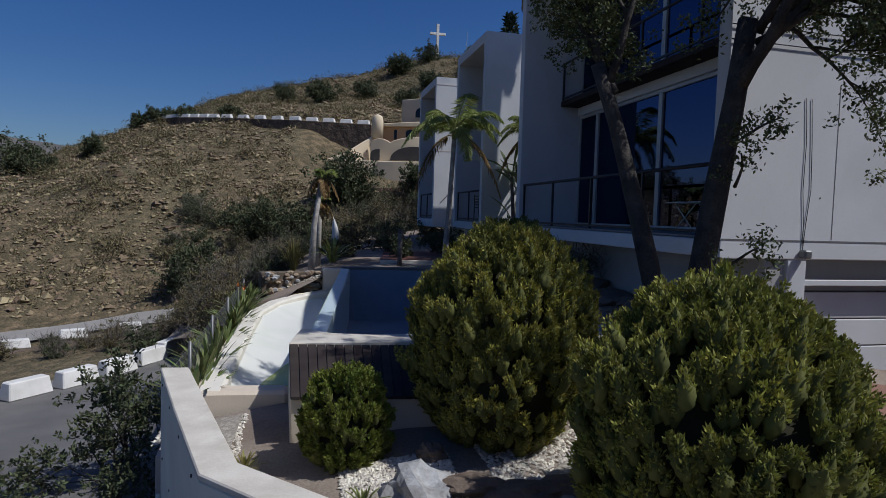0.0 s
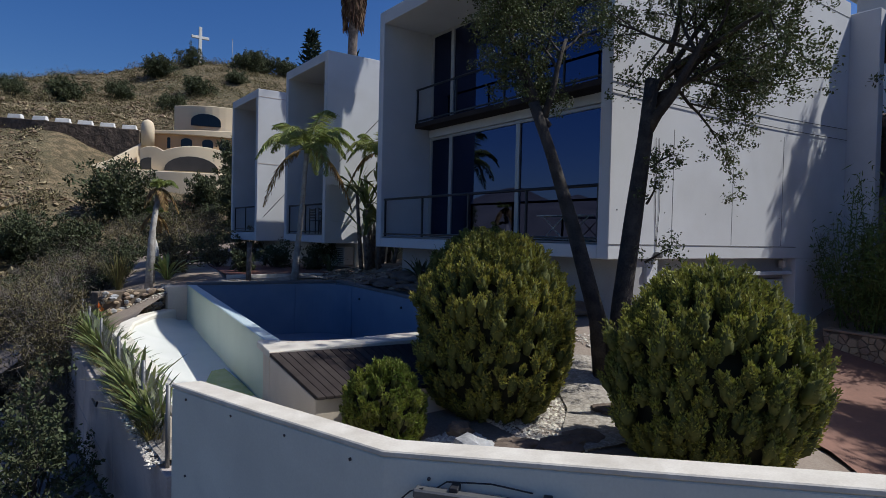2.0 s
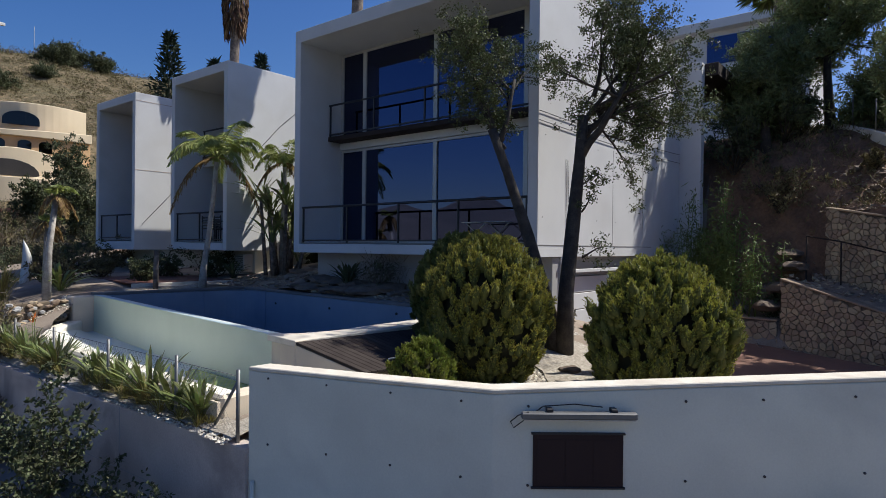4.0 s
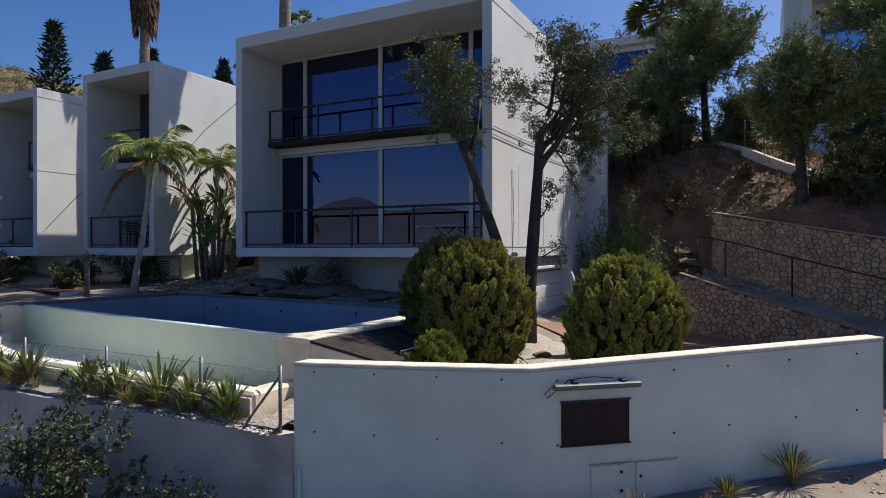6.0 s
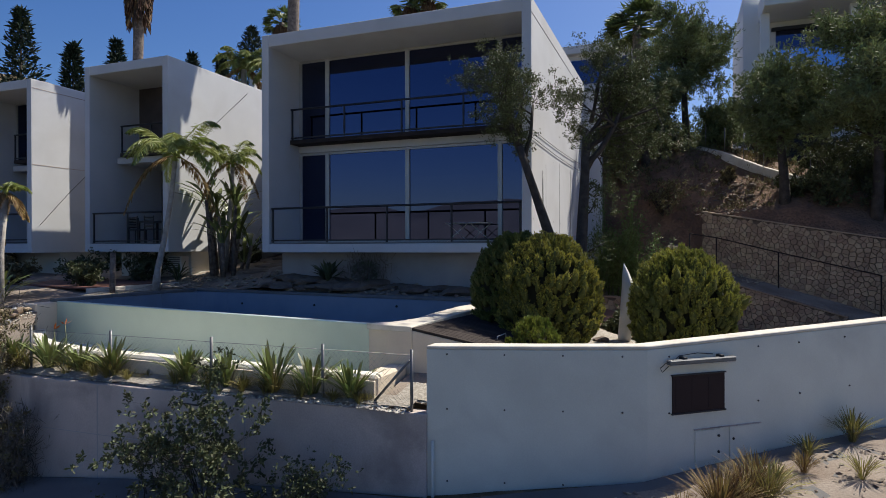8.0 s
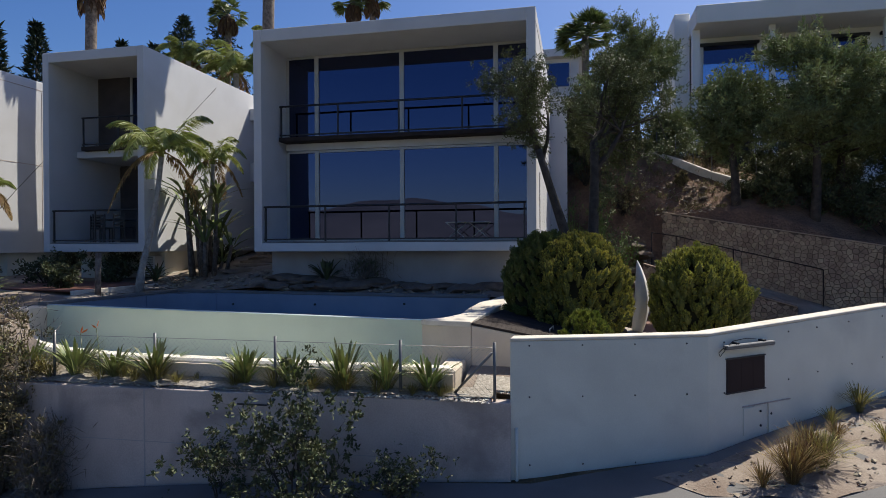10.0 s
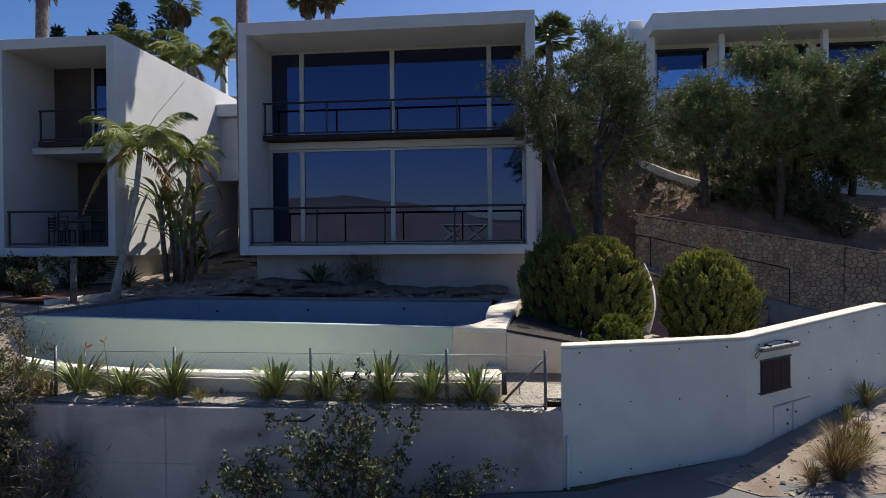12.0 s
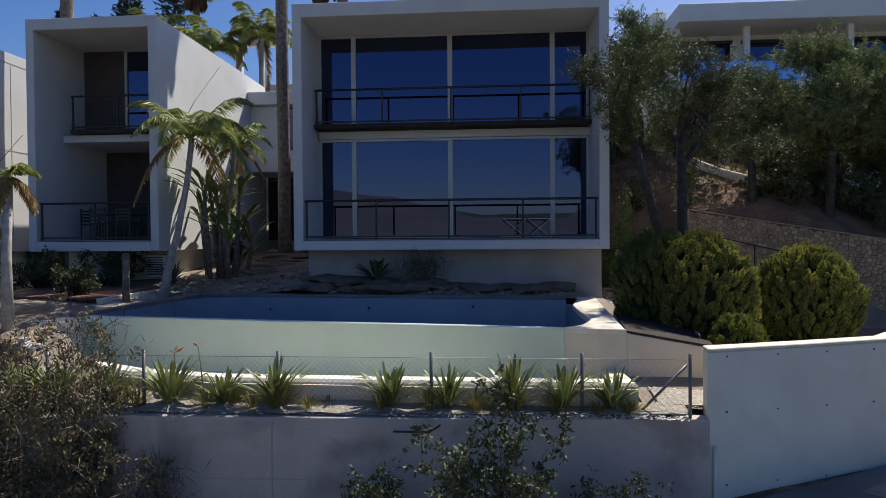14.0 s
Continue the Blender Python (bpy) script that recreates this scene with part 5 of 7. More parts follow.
feather_palm("palm", (12.0, 5.2, 5.2), [(12.0, 5.2, 5.0), (12.0, 5.25, 12.3)], [.16, .13], 18, 2.1, "feather palm behind the link of the house", 28, 2, .25, .06)
feather_palm("palm", (12.0, 10.3, 5.2), [(12.0, 10.3, 5.0), (12.0, 10.3, 12.5)], [.16, .13], 18, 2.0, "feather palm behind the link of the house", 29, 2, .25, .06)

for k, (x_, y_, h_, r_) in enumerate(((5.85, 18.5, 11.6, 1.05), (8.2, 18.0, 10.0, .8), (13, 20.5, 10.5, .8), (16, 17.5, 9.7, .8), (17.5, 16.5, 9.6, .7), (20.5, 16.5, 11.5, 1.6), (22, 14.5, 12.2, 1.4))):
    cypress((x_, y_, float(g_far(x_, y_)) - .1), h_, r_ * 1.35, 40 + k)

PINES = ((6.9, -16.6, 9.9, 2.0, .44), (7.5, -14.3, 9.1, 1.1, .50), (11.9, -11.5, 11.9, 1.9, .52), (11.9, -12.7, 8.4, .75, .25), (9.6, -18.4, 9.9, 2.1, .36), (7.2, -20.8, 10.0, 2.2, .4), (13.4, -22.4, 9.8, 2.0, .25), (14.6, -19.6, 9.2, 1.6, .2), (12.1, -9.3, 9.3, 1.0, .15), (10.3, -10.0, 9.6, .95, .36))
for k, (x_, y_, top_, c_, st_) in enumerate(PINES):
    h_ = top_ - site_z(x_, y_)
    pine((x_, y_, site_z(x_, y_)), h_, c_, "Aleppo pine with a bent trunk and loose grey-green crown", 60 + k, 1.15 if c_ > 1.05 else 1.35, start=st_)

# giant strelitzia against the middle volume
gs = thing("giant_strelitzia", (1.45, 2.5, 2.3), "tall giant strelitzia with paddle leaves on bare stems", "plant")
r_ = np.random.default_rng(5)
for k in range(13):
    a = k * 2.4
    far = .12 + .045 * k
    b0 = np.array([1.45 + far * math.cos(a), 2.45 + far * math.sin(a), 2.2])
    hgt = r_.uniform(.3, 2.5)
    t0 = b0 + np.array([.18 * math.cos(a), .18 * math.sin(a), hgt])
    st = part("stem", tube_mesh("stem", [([b0, t0], [.07, .05])], PALMBARK, 7), gs)
    part("leaves", mesh_of("leaves", *arching(t0, 10, 1.2, .15, r_, 1.25), BANANA), st, "broad paddle leaves")

for k, (x_, y_, h_) in enumerate(((7.4, -8.45, 3.2), (6.95, -8.75, 2.4), (6.75, -9.75, 3.5), (6.85, -10.25, 2.3), (7.5, -9.3, 2.6), (6.65, -9.2, 1.8))):
    t_ = thing("bamboo", (x_, y_, site_z(x_, y_) - .05), "thin green bamboo clump beside the garage", "bamboo", "bamboo by the garage")
    r_ = np.random.default_rng(80 + k)
    lines, b_, q_ = [], [], []
    for j in range(10):
        bx = np.array([x_, y_, site_z(x_, y_)]) + r_.normal(size=3) * np.array([.2, .2, 0])
        tp = bx + np.array([r_.normal() * .35, r_.normal() * .35, h_ * r_.uniform(.6, 1.05)])
        lines.append(([bx, (bx + tp) / 2 + r_.normal(size=3) * .05, tp], [.014, .011, .004]))
        m = 150
        s = r_.uniform(.25, 1, m)[:, None]
        p = bx + (tp - bx) * s + r_.normal(size=(m, 3)) * .12
        b_.append(p)
        q_.append(p + r_.normal(size=(m, 3)) * .085 + np.array([0, 0, -.04]))
    tagged(part("cane", tube_mesh("cane", lines, BAMBOO, 4), t_), kind="stuff")
    part("leaves", leaf_mesh("leaves", np.concatenate(b_), np.concatenate(q_), .028, BAMBOO), t_)

# plant bed along the retaining wall
for k, (y_, n_, l_) in enumerate(((-.22, 46, .98), (-1.02, 34, .8), (-1.8, 40, .92), (-3.5, 42, .9), (-4.33, 38, .82), (-5.24, 30, 1.08), (-5.95, 34, .9), (-6.63, 42, .85), (.75, 40, .9), (1.5, 40, .9), (2.1, 40, .9))):
    t_ = strap_plant("strelitzia", (-6.58, y_, .82), int(n_ * 1.6), l_ * .82, .055, STREL, "bird-of-paradise clump with stiff green leaves", "plant", 90 + k, "strelitzias in the bed", .8)
    if k == 0:
        for j in range(2):
            p0 = np.array([-6.6 + .1 * j, y_ - .55 + .42 * j, .8 - .12 * j])
            part("flower", leaf_mesh("flower", [p0 + np.array([0, .1, .9])] * 3, [p0 + np.array([0, .05, 1.04]), p0 + np.array([.03, -.04, .99]), p0 + np.array([-.05, .16, .97])], .04, ORANGE), t_, "orange flower")
            part("flower_stem", tube_mesh("flower_stem", [([p0, p0 + np.array([0, .1, .9])], [.012, .009])], STREL, 4), t_)
for k, (x_, y_, l_, n_) in enumerate(((-6.62, -1.9, .55, 160), (-6.66, -5.3, .5, 150), (-6.6, -1.2, .4, 90), (-6.55, -2.6, .22, 70), (-6.6, .5, .5, 130), (-6.62, -4.7, .3, 80), (-6.6, -6.9, .25, 60), (-3.6, -13.6, .55, 150), (-4.35, -12.9, .35, 110), (-6.0, -12.2, .6, 200), (-5.55, -12.35, .4, 120), (-5.0, -13.4, .4, 90))):
    zz = .8 if x_ < -6.5 else float(g_far(x_, y_)) + .03
    if x_ > -6.5:
        x_ -= .35
    strap_plant("grass_tuft", (x_, y_, zz), n_, l_, .012, GRASS, "dry yellow grass tuft", "grass", 120 + k, "dry grass tufts", .9)

r_ = np.random.default_rng(41)
for k, y_ in enumerate((.1, -.75, -1.6, -1.85, -3.35, -4.15, -5.15, -5.85, -6.5, -2.4, -4.7, -6.9, .6)):
    strap_plant("grass_tuft", (-6.72, y_ + r_.uniform(-.12, .12), .80), 110, r_.uniform(.25, .5), .009, GRASS, "dry yellow grass tuft", "grass", 620 + k, "dry grass tufts", .95)

for k, (x_, y_, l_, n_) in enumerate(((-6.85, -11.65, .66, 420), (-6.5, -11.95, .6, 300), (-6.05, -12.1, .6, 220), (-7.0, -11.25, .4, 120), (-5.3, -12.75, .35, 110))):
    strap_plant("grass_tuft", (x_, y_, float(g_far(x_, y_)) + .04), n_, l_, .011, STRAW, "tall straw-coloured grass tuft beside the street wall", "grass", 660 + k, "dry grass tufts", .75)

# shrubs by the road and in the left garden


def branchy(at, height, spread, stems, label, material, seed, per=38, size=.06):
    """An open shrub: stems that fork from the base and small leaves along their ends."""
    r = np.random.default_rng(seed)
    t = thing("shrub", at, label, "shrub")
    lines, ends = [], []
    for k in range(stems):
        a = 2.4 * k + r.uniform(-.4, .4)
        w = r.uniform(.25, 1) * spread / height
        branch(np.array(at) + r.normal(size=3) * .05, (math.cos(a) * w, math.sin(a) * w, 1), height * r.uniform(.5, .72), .022, r, lines, ends, 2, .3, .25)
    part("branching", tube_mesh("branching", lines, BARK, 4), t)
    part("foliage", leaf_mesh("foliage", *leafy(ends, r, per, .055, size, size * .5), material), t)
    return t


branchy((-7.8, -4.95, -.95), 1.8, .45, 8, "dark green open shrub growing in front of the retaining wall", DARKSHRUB, 201, 34, .075)
branchy((-7.45, -3.5, -1.0), 1.0, .5, 4, "dark green open shrub growing in front of the retaining wall", DARKSHRUB, 207, 18, .06)
branchy((-7.6, -6.4, -.85), 1.0, .3, 3, "dark green open shrub growing in front of the retaining wall", DARKSHRUB, 208, 22, .06)
shrub((-7.2, .75, -1.2), .8, 3.7, "tall grey-green shrub with bare twigs at the end of the wall", SHRUB, 202, 10000, .06, 2.2)
shrub((-7.5, 1.9, -1.3), 1.0, 3.6, "tall grey-green shrub with bare twigs at the end of the wall", SHRUB, 203, 11000, .06, 2.2)
shrub((-7.3, -.3, -1.2), .5, 1.5, "brown twiggy shrub at the foot of the wall", SHRUB, 204, 1500, .06, 3.0)
r_ = np.random.default_rng(9)
k = 0
while k < 46:
    x_, y_ = r_.uniform(-11, -5.6), r_.uniform(3.2, 15)
    if x_ > -6.2 and y_ < 5 or x_ < -9 and y_ < 8 or not inside(SITE, x_, y_):
        continue
    big = r_.uniform(.5, 1.1)
    shrub((x_, y_, site_z(x_, y_) - .1), big, big * 1.5, "grey-green garden shrub on the bank", SHRUB if k % 3 else DARKSHRUB, 300 + k, 2600, .065, 1.2 if k % 2 else .2, group="shrubs on the bank")
    k += 1
for k in range(60):
    x_, y_ = r_.uniform(-13, 3), r_.uniform(17, 31)
    big = r_.uniform(.6, 1.5)
    shrub((x_, y_, float(g_far(x_, y_)) - .15), big, big * 1.4, "dark scrub on the valley side", (DARKSHRUB, SHRUB, DARKSHRUB)[k % 3], 400 + k, 2300, .09, 1.6 if k % 2 else .3, group="scrub in the valley")
for k, (x_, y_, rr, hh) in enumerate(((-2.2, 30, 2.3, 5.0), (5.0, 30, 1.5, 5.2), (-8, 25, 1.7, 3.0), (-10.8, 20, 1.5, 2.8), (2.6, 28, 1.3, 3.2), (-5.2, 23.5, 1.4, 2.6), (-29, 46, 2.2, 3.6), (-24.7, 50, 1.2, 1.9), (-33, 45, 2.4, 3.4), (3.8, 24, 1.4, 4.0), (-17, 54.5, 1.3, 1.5), (-20, 56, 1.4, 1.6), (-12.5, 54, 1.2, 1.3), (-27, 44, 1.4, 1.6), (-22, 57.5, 1.3, 1.5), (-3, 66, 2.0, 2.6), (3, 70, 1.8, 2.4), (9, 80, 2.2, 3.2), (14, 84, 1.8, 2.8), (22, 82, 2.6, 3.4), (25, 84, 2.4, 3.2), (29, 84, 2.0, 2.8), (7, 62, 1.8, 2.4), (12, 70, 2.0, 2.4), (18, 74, 1.8, 2.2), (-8, 72, 1.8, 2.2))):
    shrub((x_, y_, float(g_far(x_, y_)) - .2), rr, hh, "round dark green carob tree", DARKSHRUB, 500 + k, 9000, .17 if rr < 2 else .24, 0, "carob_tree", "carob trees in the valley")
for k, (x_, y_, rr, hh, m_) in enumerate(((-2.2, 4.3, .5, .8, DARKSHRUB), (0.6, 5.2, .9, 1.1, DARKSHRUB), (-.4, 6.6, .8, 1.0, DARKSHRUB), (-4, 6, .6, 1.0, SHRUB), (-3.1, 9.5, .9, 1.5, SHRUB), (-1.5, 11, 1.0, 1.6, DARKSHRUB), (.2, 12, .8, 1.2, SHRUB), (-4.6, 10.5, .9, 1.6, DARKSHRUB), (-2.2, 7.2, .6, 1.0, SHRUB), (3.2, 2.9, .5, .7, DARKSHRUB), (3.3, 8.8, 1.0, 1.15, DARKSHRUB))):
    shrub((x_, y_, site_z(x_, y_) - .05), rr, hh, "dense green garden shrub by the terrace", m_, 540 + k, 2400, .09, 0, group="shrubs by the terrace")
# The three tallest shrubs are added to stand dark over the villa's shaded walls.
for k, (x_, y_, rr, hh, m_) in enumerate(((7.8, -15.6, 1.0, 1.6, DARKSHRUB), (7.4, -17.0, .9, 1.2, DARKSHRUB), (7.7, -14.7, .6, .8, DARKSHRUB), (8.5, -15.6, .8, 1.2, DARKSHRUB), (7.1, -15.4, .7, .9, DARKSHRUB), (8.3, -16.8, .9, 1.3, DARKSHRUB), (7.2, -17.9, .8, 1.2, DARKSHRUB), (8.2, -18.4, .9, 1.3, DARKSHRUB), (9.35, -12.75, .3, .6, SHRUB), (9.6, -9.2, 1.2, 2.0, DARKSHRUB), (10.6, -10.4, 1.1, 1.8, DARKSHRUB), (11.6, -10.8, 1.0, 1.6, DARKSHRUB), (12.2, -16.8, 1.3, 1.8, DARKSHRUB), (13.2, -18.2, 1.4, 2.0, DARKSHRUB), (10.8, -17.6, 1.0, 1.4, DARKSHRUB), (13.6, -14.2, 1.1, 1.5, DARKSHRUB), (14.6, -16.4, 1.2, 1.6, DARKSHRUB), (16.2, -17.5, 1.5, 2.6, DARKSHRUB), (15.6, -20, 1.6, 2.6, DARKSHRUB), (15, -22.6, 1.6, 2.6, DARKSHRUB), (13.8, -20.2, 1.3, 1.9, DARKSHRUB), (11.2, -19.2, 1.1, 1.6, DARKSHRUB), (8.9, -10.6, .9, 1.6, SHRUB), (7.0, -11.0, .5, .7, DARKSHRUB), (6.6, -18.6, 1.0, 1.3, DARKSHRUB), (9, -17.2, .8, 1.1, DARKSHRUB), (-.2, -8.5, .35, .5, SHRUB), (-.1, -10.0, .45, .6, DARKSHRUB), (11.5, -14.3, .7, 1.1, SHRUB))):
    shrub((x_, y_, site_z(x_, y_) - .05), rr, hh, "dark shrub on the shaded slope", m_, 560 + k, 2000, .1, 0, group="shrubs on the slope")
strap_plant("agave", (.15, -2.1, 2.12), 34, .8, .09, DARKSHRUB, "dark agave rosette beside the plinth", "agave", 600, "", 1.0)
shrub((.2, -3.2, 2.12), .7, .75, "sparse twiggy shrub beside the plinth", DARKSHRUB, 601, 350, .08, 1.2)
strap_plant("cycad", (-4.3, 4.6, 1.85), 40, .95, .08, STREL, "green rosette plant beside the dry stones", "plant", 602, "", 1.3)
strap_plant("cycad", (.2, 3.3, 2.1), 34, .7, .06, DARKSHRUB, "dark rosette plant below the house", "plant", 603, "", 1.2)
strap_plant("pampas_clump", (-5.5, 5.2, 1.5), 160, 1.2, .015, GRASS, "pale dry pampas grass clump", "grass", 604, "", .6)
strap_plant("grass_tuft", (-4.75, -10.0, 1.05), 40, .2, .02, STREL, "small green succulent in the gravel", "plant", 605, "", 1.2)
strap_plant("grass_tuft", (-5.75, -8.9, .95), 50, .22, .02, GRASS, "small yellow-green plant by the wall", "plant", 606, "", 1.2)

# low growth and litter on the earth slope, too many to count
r_ = np.random.default_rng(33)
b_, q_ = [], []
for k in range(1100):
    x_, y_ = r_.uniform(7.4, 15), r_.uniform(-20, -8.8)
    if past(UPPER, x_, y_) < .4:
        continue
    s_ = abs(r_.normal()) * .18 + .06
    m = 26
    p = np.array([x_, y_, site_z(x_, y_)]) + r_.normal(size=(m, 3)) * np.array([s_, s_, s_ * .5]) * .6
    b_.append(p)
    q_.append(p + r_.normal(size=(m, 3)) * .07 + np.array([0, 0, .07]))
solo("slope_litter", leaf_mesh("slope_litter", np.concatenate(b_), np.concatenate(q_), .03, SHRUB), "dry litter and low growth on the earth slope", "litter", "stuff")

# sparse scrub over the far hillside, too many to count
b_, q_ = [], []
rr_ = np.random.default_rng(14)
for k in range(15000):
    x_, y_ = rr_.uniform(-45, 40), rr_.uniform(20, 112)
    if -6 < x_ < 14 and 36 < y_ < 50:
        continue
    z_ = float(g_far(x_, y_)) + .9 * noise.fractal((x_ * .12, y_ * .12, 1), 1.0, 2.0, 4) * min(1, max(0, (y_ - 22) / 12))
    s_ = abs(rr_.normal()) * .30 + .14
    if rr_.uniform() < .04:
        s_ *= 2.6
    m = 26 if s_ < .8 else 170
    p = np.array([x_, y_, z_ - .05]) + np.clip(rr_.normal(size=(m, 3)), -1.5, 1.5) * np.array([s_, s_, s_ * .5]) * .5 + np.array([0, 0, s_ * .25])
    b_.append(p)
    q_.append(p + rr_.normal(size=(m, 3)) * min(s_, .6) * .22 + np.array([0, 0, min(s_, .6) * .14]))
solo("hill_scrub", leaf_mesh("hill_scrub", np.concatenate(b_), np.concatenate(q_), .07, SHRUB), "sparse dry grey-green scrub on the hillside", "scrub", "stuff")


# ---- rocks and stones ----
def rock_mesh(name, at, size, material, seed, detail=2):
    bm = bmesh.new()
    bmesh.ops.create_icosphere(bm, subdivisions=detail, radius=1)
    off = Vector((seed * 3.1, seed * 1.7, seed))
    for v in bm.verts:
        n = noise.fractal(v.co * 1.3 + off, 1.0, 2.0, 3)
        cell = noise.voronoi(v.co * 1.6 + off)[0][0]
        v.co = v.co * (0.78 + 0.35 * n + 0.3 * cell)
        v.co = Vector((v.co.x * size[0], v.co.y * size[1], v.co.z * size[2])) + Vector(at)
    me = bpy.data.meshes.new(name)
    bm.to_mesh(me)
    bm.free()
    me.materials.append(material)
    return me


solo("boulder", rock_mesh("boulder", (-4.28, -9.85, 1.06), (.34, .36, .26), ROCK, 1, 3), "pale grey jagged limestone boulder in the gravel", "boulder")
for k, (x_, y_, sx_, sy_, sz_) in enumerate(((-3.85, -9.95, .30, .18, .08), (-3.45, -10.2, .34, .2, .09), (-3.05, -10.15, .26, .2, .07), (-4.05, -9.3, .15, .13, .1), (-2.2, -9.75, .22, .16, .07))):
    solo("stepping_stone", rock_mesh("stepping_stone", (x_, y_, site_z(x_, y_) + sz_ * .45), (sx_, sy_, sz_), BROWNROCK, 10 + k, 3), "flat brown stepping stone in the gravel", "stone", group="stepping stones")
r_ = random.Random(4)
for k in range(26):
    y_ = -.3 - 6.6 * k / 26 + r_.uniform(-.1, .1)
    x_ = .22 + r_.uniform(-.25, .45)
    s_ = r_.uniform(.2, .42)
    solo("rock", rock_mesh("rock", (x_, y_, site_z(x_, y_) + s_ * .12), (s_ * 1.3, s_ * 1.5, s_ * .38), BROWNROCK, 30 + k), "brown rock on the bank below the plinth", "rock", group="rocks below the plinth")
dry = thing("dry_stone_edge", (-5.2, 2.9, 1.1), "low edge of piled pale stones behind the channel", "stone wall")
for k in range(130):
    s_ = r_.random()
    lx, ly = -6.25 + 2.1 * s_, 2.45 + .75 * s_ + r_.uniform(-.08, .12)
    part("stone", rock_mesh("stone", (lx, ly, 1.05 + .66 * r_.random()), (r_.uniform(.07, .13), r_.uniform(.06, .1), r_.uniform(.045, .08)), ROCK if k % 4 == 0 else STONE, 80 + k, 1), dry)
part("backing", prism([(-6.3, 2.5), (-4.15, 3.2), (-4.1, 3.5), (-6.4, 2.9)], .5, 1.72, MORTAR, .02), dry, "dark earth behind the stones")


def stone_wall(line, tops, bottoms, label, cell, seed):
    """A wall of fitted polygonal stones: a backing wall with raised stones on its street face."""
    (x0, y0), (x1, y1) = line
    ln = math.hypot(x1 - x0, y1 - y0)
    ux, uy = (x1 - x0) / ln, (y1 - y0) / ln
    nx, ny = uy, -ux
    count, rest = 0, []
    rise = [t + .05 for t in tops]
    w = tagged(new("stone_wall", wall_mesh([line[0], line[1]], .34, bottoms, tops, MORTAR, side=.17, bevel=.01)), label, "wall", "", "structure")
    cop = new("coping", wall_mesh([line[0], line[1]], .40, [t + .003 for t in tops], rise, STONE, side=.15, bevel=.012))
    cop.parent = w
    rr = random.Random(seed)
    pts = []
    rows, cols = int((max(tops) - min(bottoms)) / cell) + 2, int(ln / cell)
    for j in range(-1, rows + 1):
        for i in range(-1, cols + 1):
            pts.append(Vector(((i + .5 + rr.uniform(-.49, .49)) * cell * 1.12, (j + .5 + rr.uniform(-.49, .49)) * cell * .94)))
    for p in pts:
        s = p.x / ln
        if not 0 <= s <= 1:
            continue
        zb, zt = bottoms[0] + (bottoms[1] - bottoms[0]) * s, tops[0] + (tops[1] - tops[0]) * s
        base = min(bottoms)
        if not zb - .1 <= p.y + base <= zt:
            continue
        poly = [Vector((p.x - 1, p.y - 1)), Vector((p.x + 1, p.y - 1)), Vector((p.x + 1, p.y + 1)), Vector((p.x - 1, p.y + 1))]
        for q in pts:
            d = q - p
            if d.length_squared > 1.2 or d.length_squared < 1e-9:
                continue
            m, keep = (p + q) / 2, []
            for a, b in zip(poly, poly[1:] + poly[:1]):
                da, db = (a - m).dot(d), (b - m).dot(d)
                if da <= 0:
                    keep.append(a)
                if (da < 0) != (db < 0):
                    keep.append(a + (b - a) * (da / (da - db)))
            poly = keep
        # keep below the top line and inside the ends
        out = []
        for a in poly:
            sa = min(max(a.x / ln, 0), 1)
            out.append(Vector((sa * ln, min(a.y, tops[0] + (tops[1] - tops[0]) * sa - base))))
        c = sum(out, Vector((0, 0))) / len(out)
        if len(out) < 3:
            continue
        depth = rr.uniform(.03, .06)
        verts, k = [], len(out)
        for shrink, dd in ((.965, -.01), (.955, depth * .5), (.83, depth)):
            for a in out:
                b = c + (a - c) * shrink
                verts.append((x0 + ux * b.x + nx * dd, y0 + uy * b.x + ny * dd, base + b.y))
        faces = [tuple(range(2 * k, 3 * k))] + [(g * k + i, g * k + (i + 1) % k, (g + 1) * k + (i + 1) % k, (g + 1) * k + i) for g in (0, 1) for i in range(k)]
        count += 1
        if count <= 300:
            o = new("stone", mesh_of("stone", verts, faces, STONE))
            o.parent = w
        else:
            rest.append((verts, faces))
    if rest:
        o = tagged(new("stones", mesh_of("stones", *join(rest), STONEMIX)), kind="stuff")
        o.parent = w
    return w


# ---- terrace steps, deck, post, unit, furniture ----
steps = thing("stone_steps", (3, 1.2, 2.2), "rough stone steps between two volumes of the house", "steps")
for k in range(7):
    part("step", rock_mesh("step", (1.6 + .62 * k, 1.25, 2.32 + .13 * k), (.42, .95, .13), BROWNROCK, 200 + k, 2), steps)
deck = thing("wooden_deck", (-1, 5.5, 1.95), "red-brown timber deck beside the pool", "deck")
for k in range(22):
    y_ = 3.35 + k * .25
    part("board", box(-2.95 + .04 * k, .15 + .05 * k, y_, y_ + .235, 2.02, 2.06, REDWOOD, .004), deck)
part("edge_strip", wall_mesh([(-3.0, 3.22), (.1, 3.22)], .12, [1.9, 1.9], [2.05, 2.05], COPING), deck, "white gravel edge")
solo("wooden_post", tube_mesh("wooden_post", [([(-2.47, 2.95, 1.85), (-2.46, 2.95, 2.4), (-2.45, 2.94, 2.98)], [.075, .07, .075])], PALMBARK, 10), "short brown wooden post by the pool", "post")
ac = thing("air_conditioner", (1.1, 4.2, 2.2), "grey outdoor air conditioning unit under the house", "air conditioner")
part("case", box(1.0, 1.35, 3.95, 4.5, 2.25, 2.85, ALU, .015), ac)
for k in range(8):
    part("grille_slat", box(.985, 1.0, 4.0, 4.45, 2.31 + .065 * k, 2.34 + .065 * k, BLACK, .003), ac)
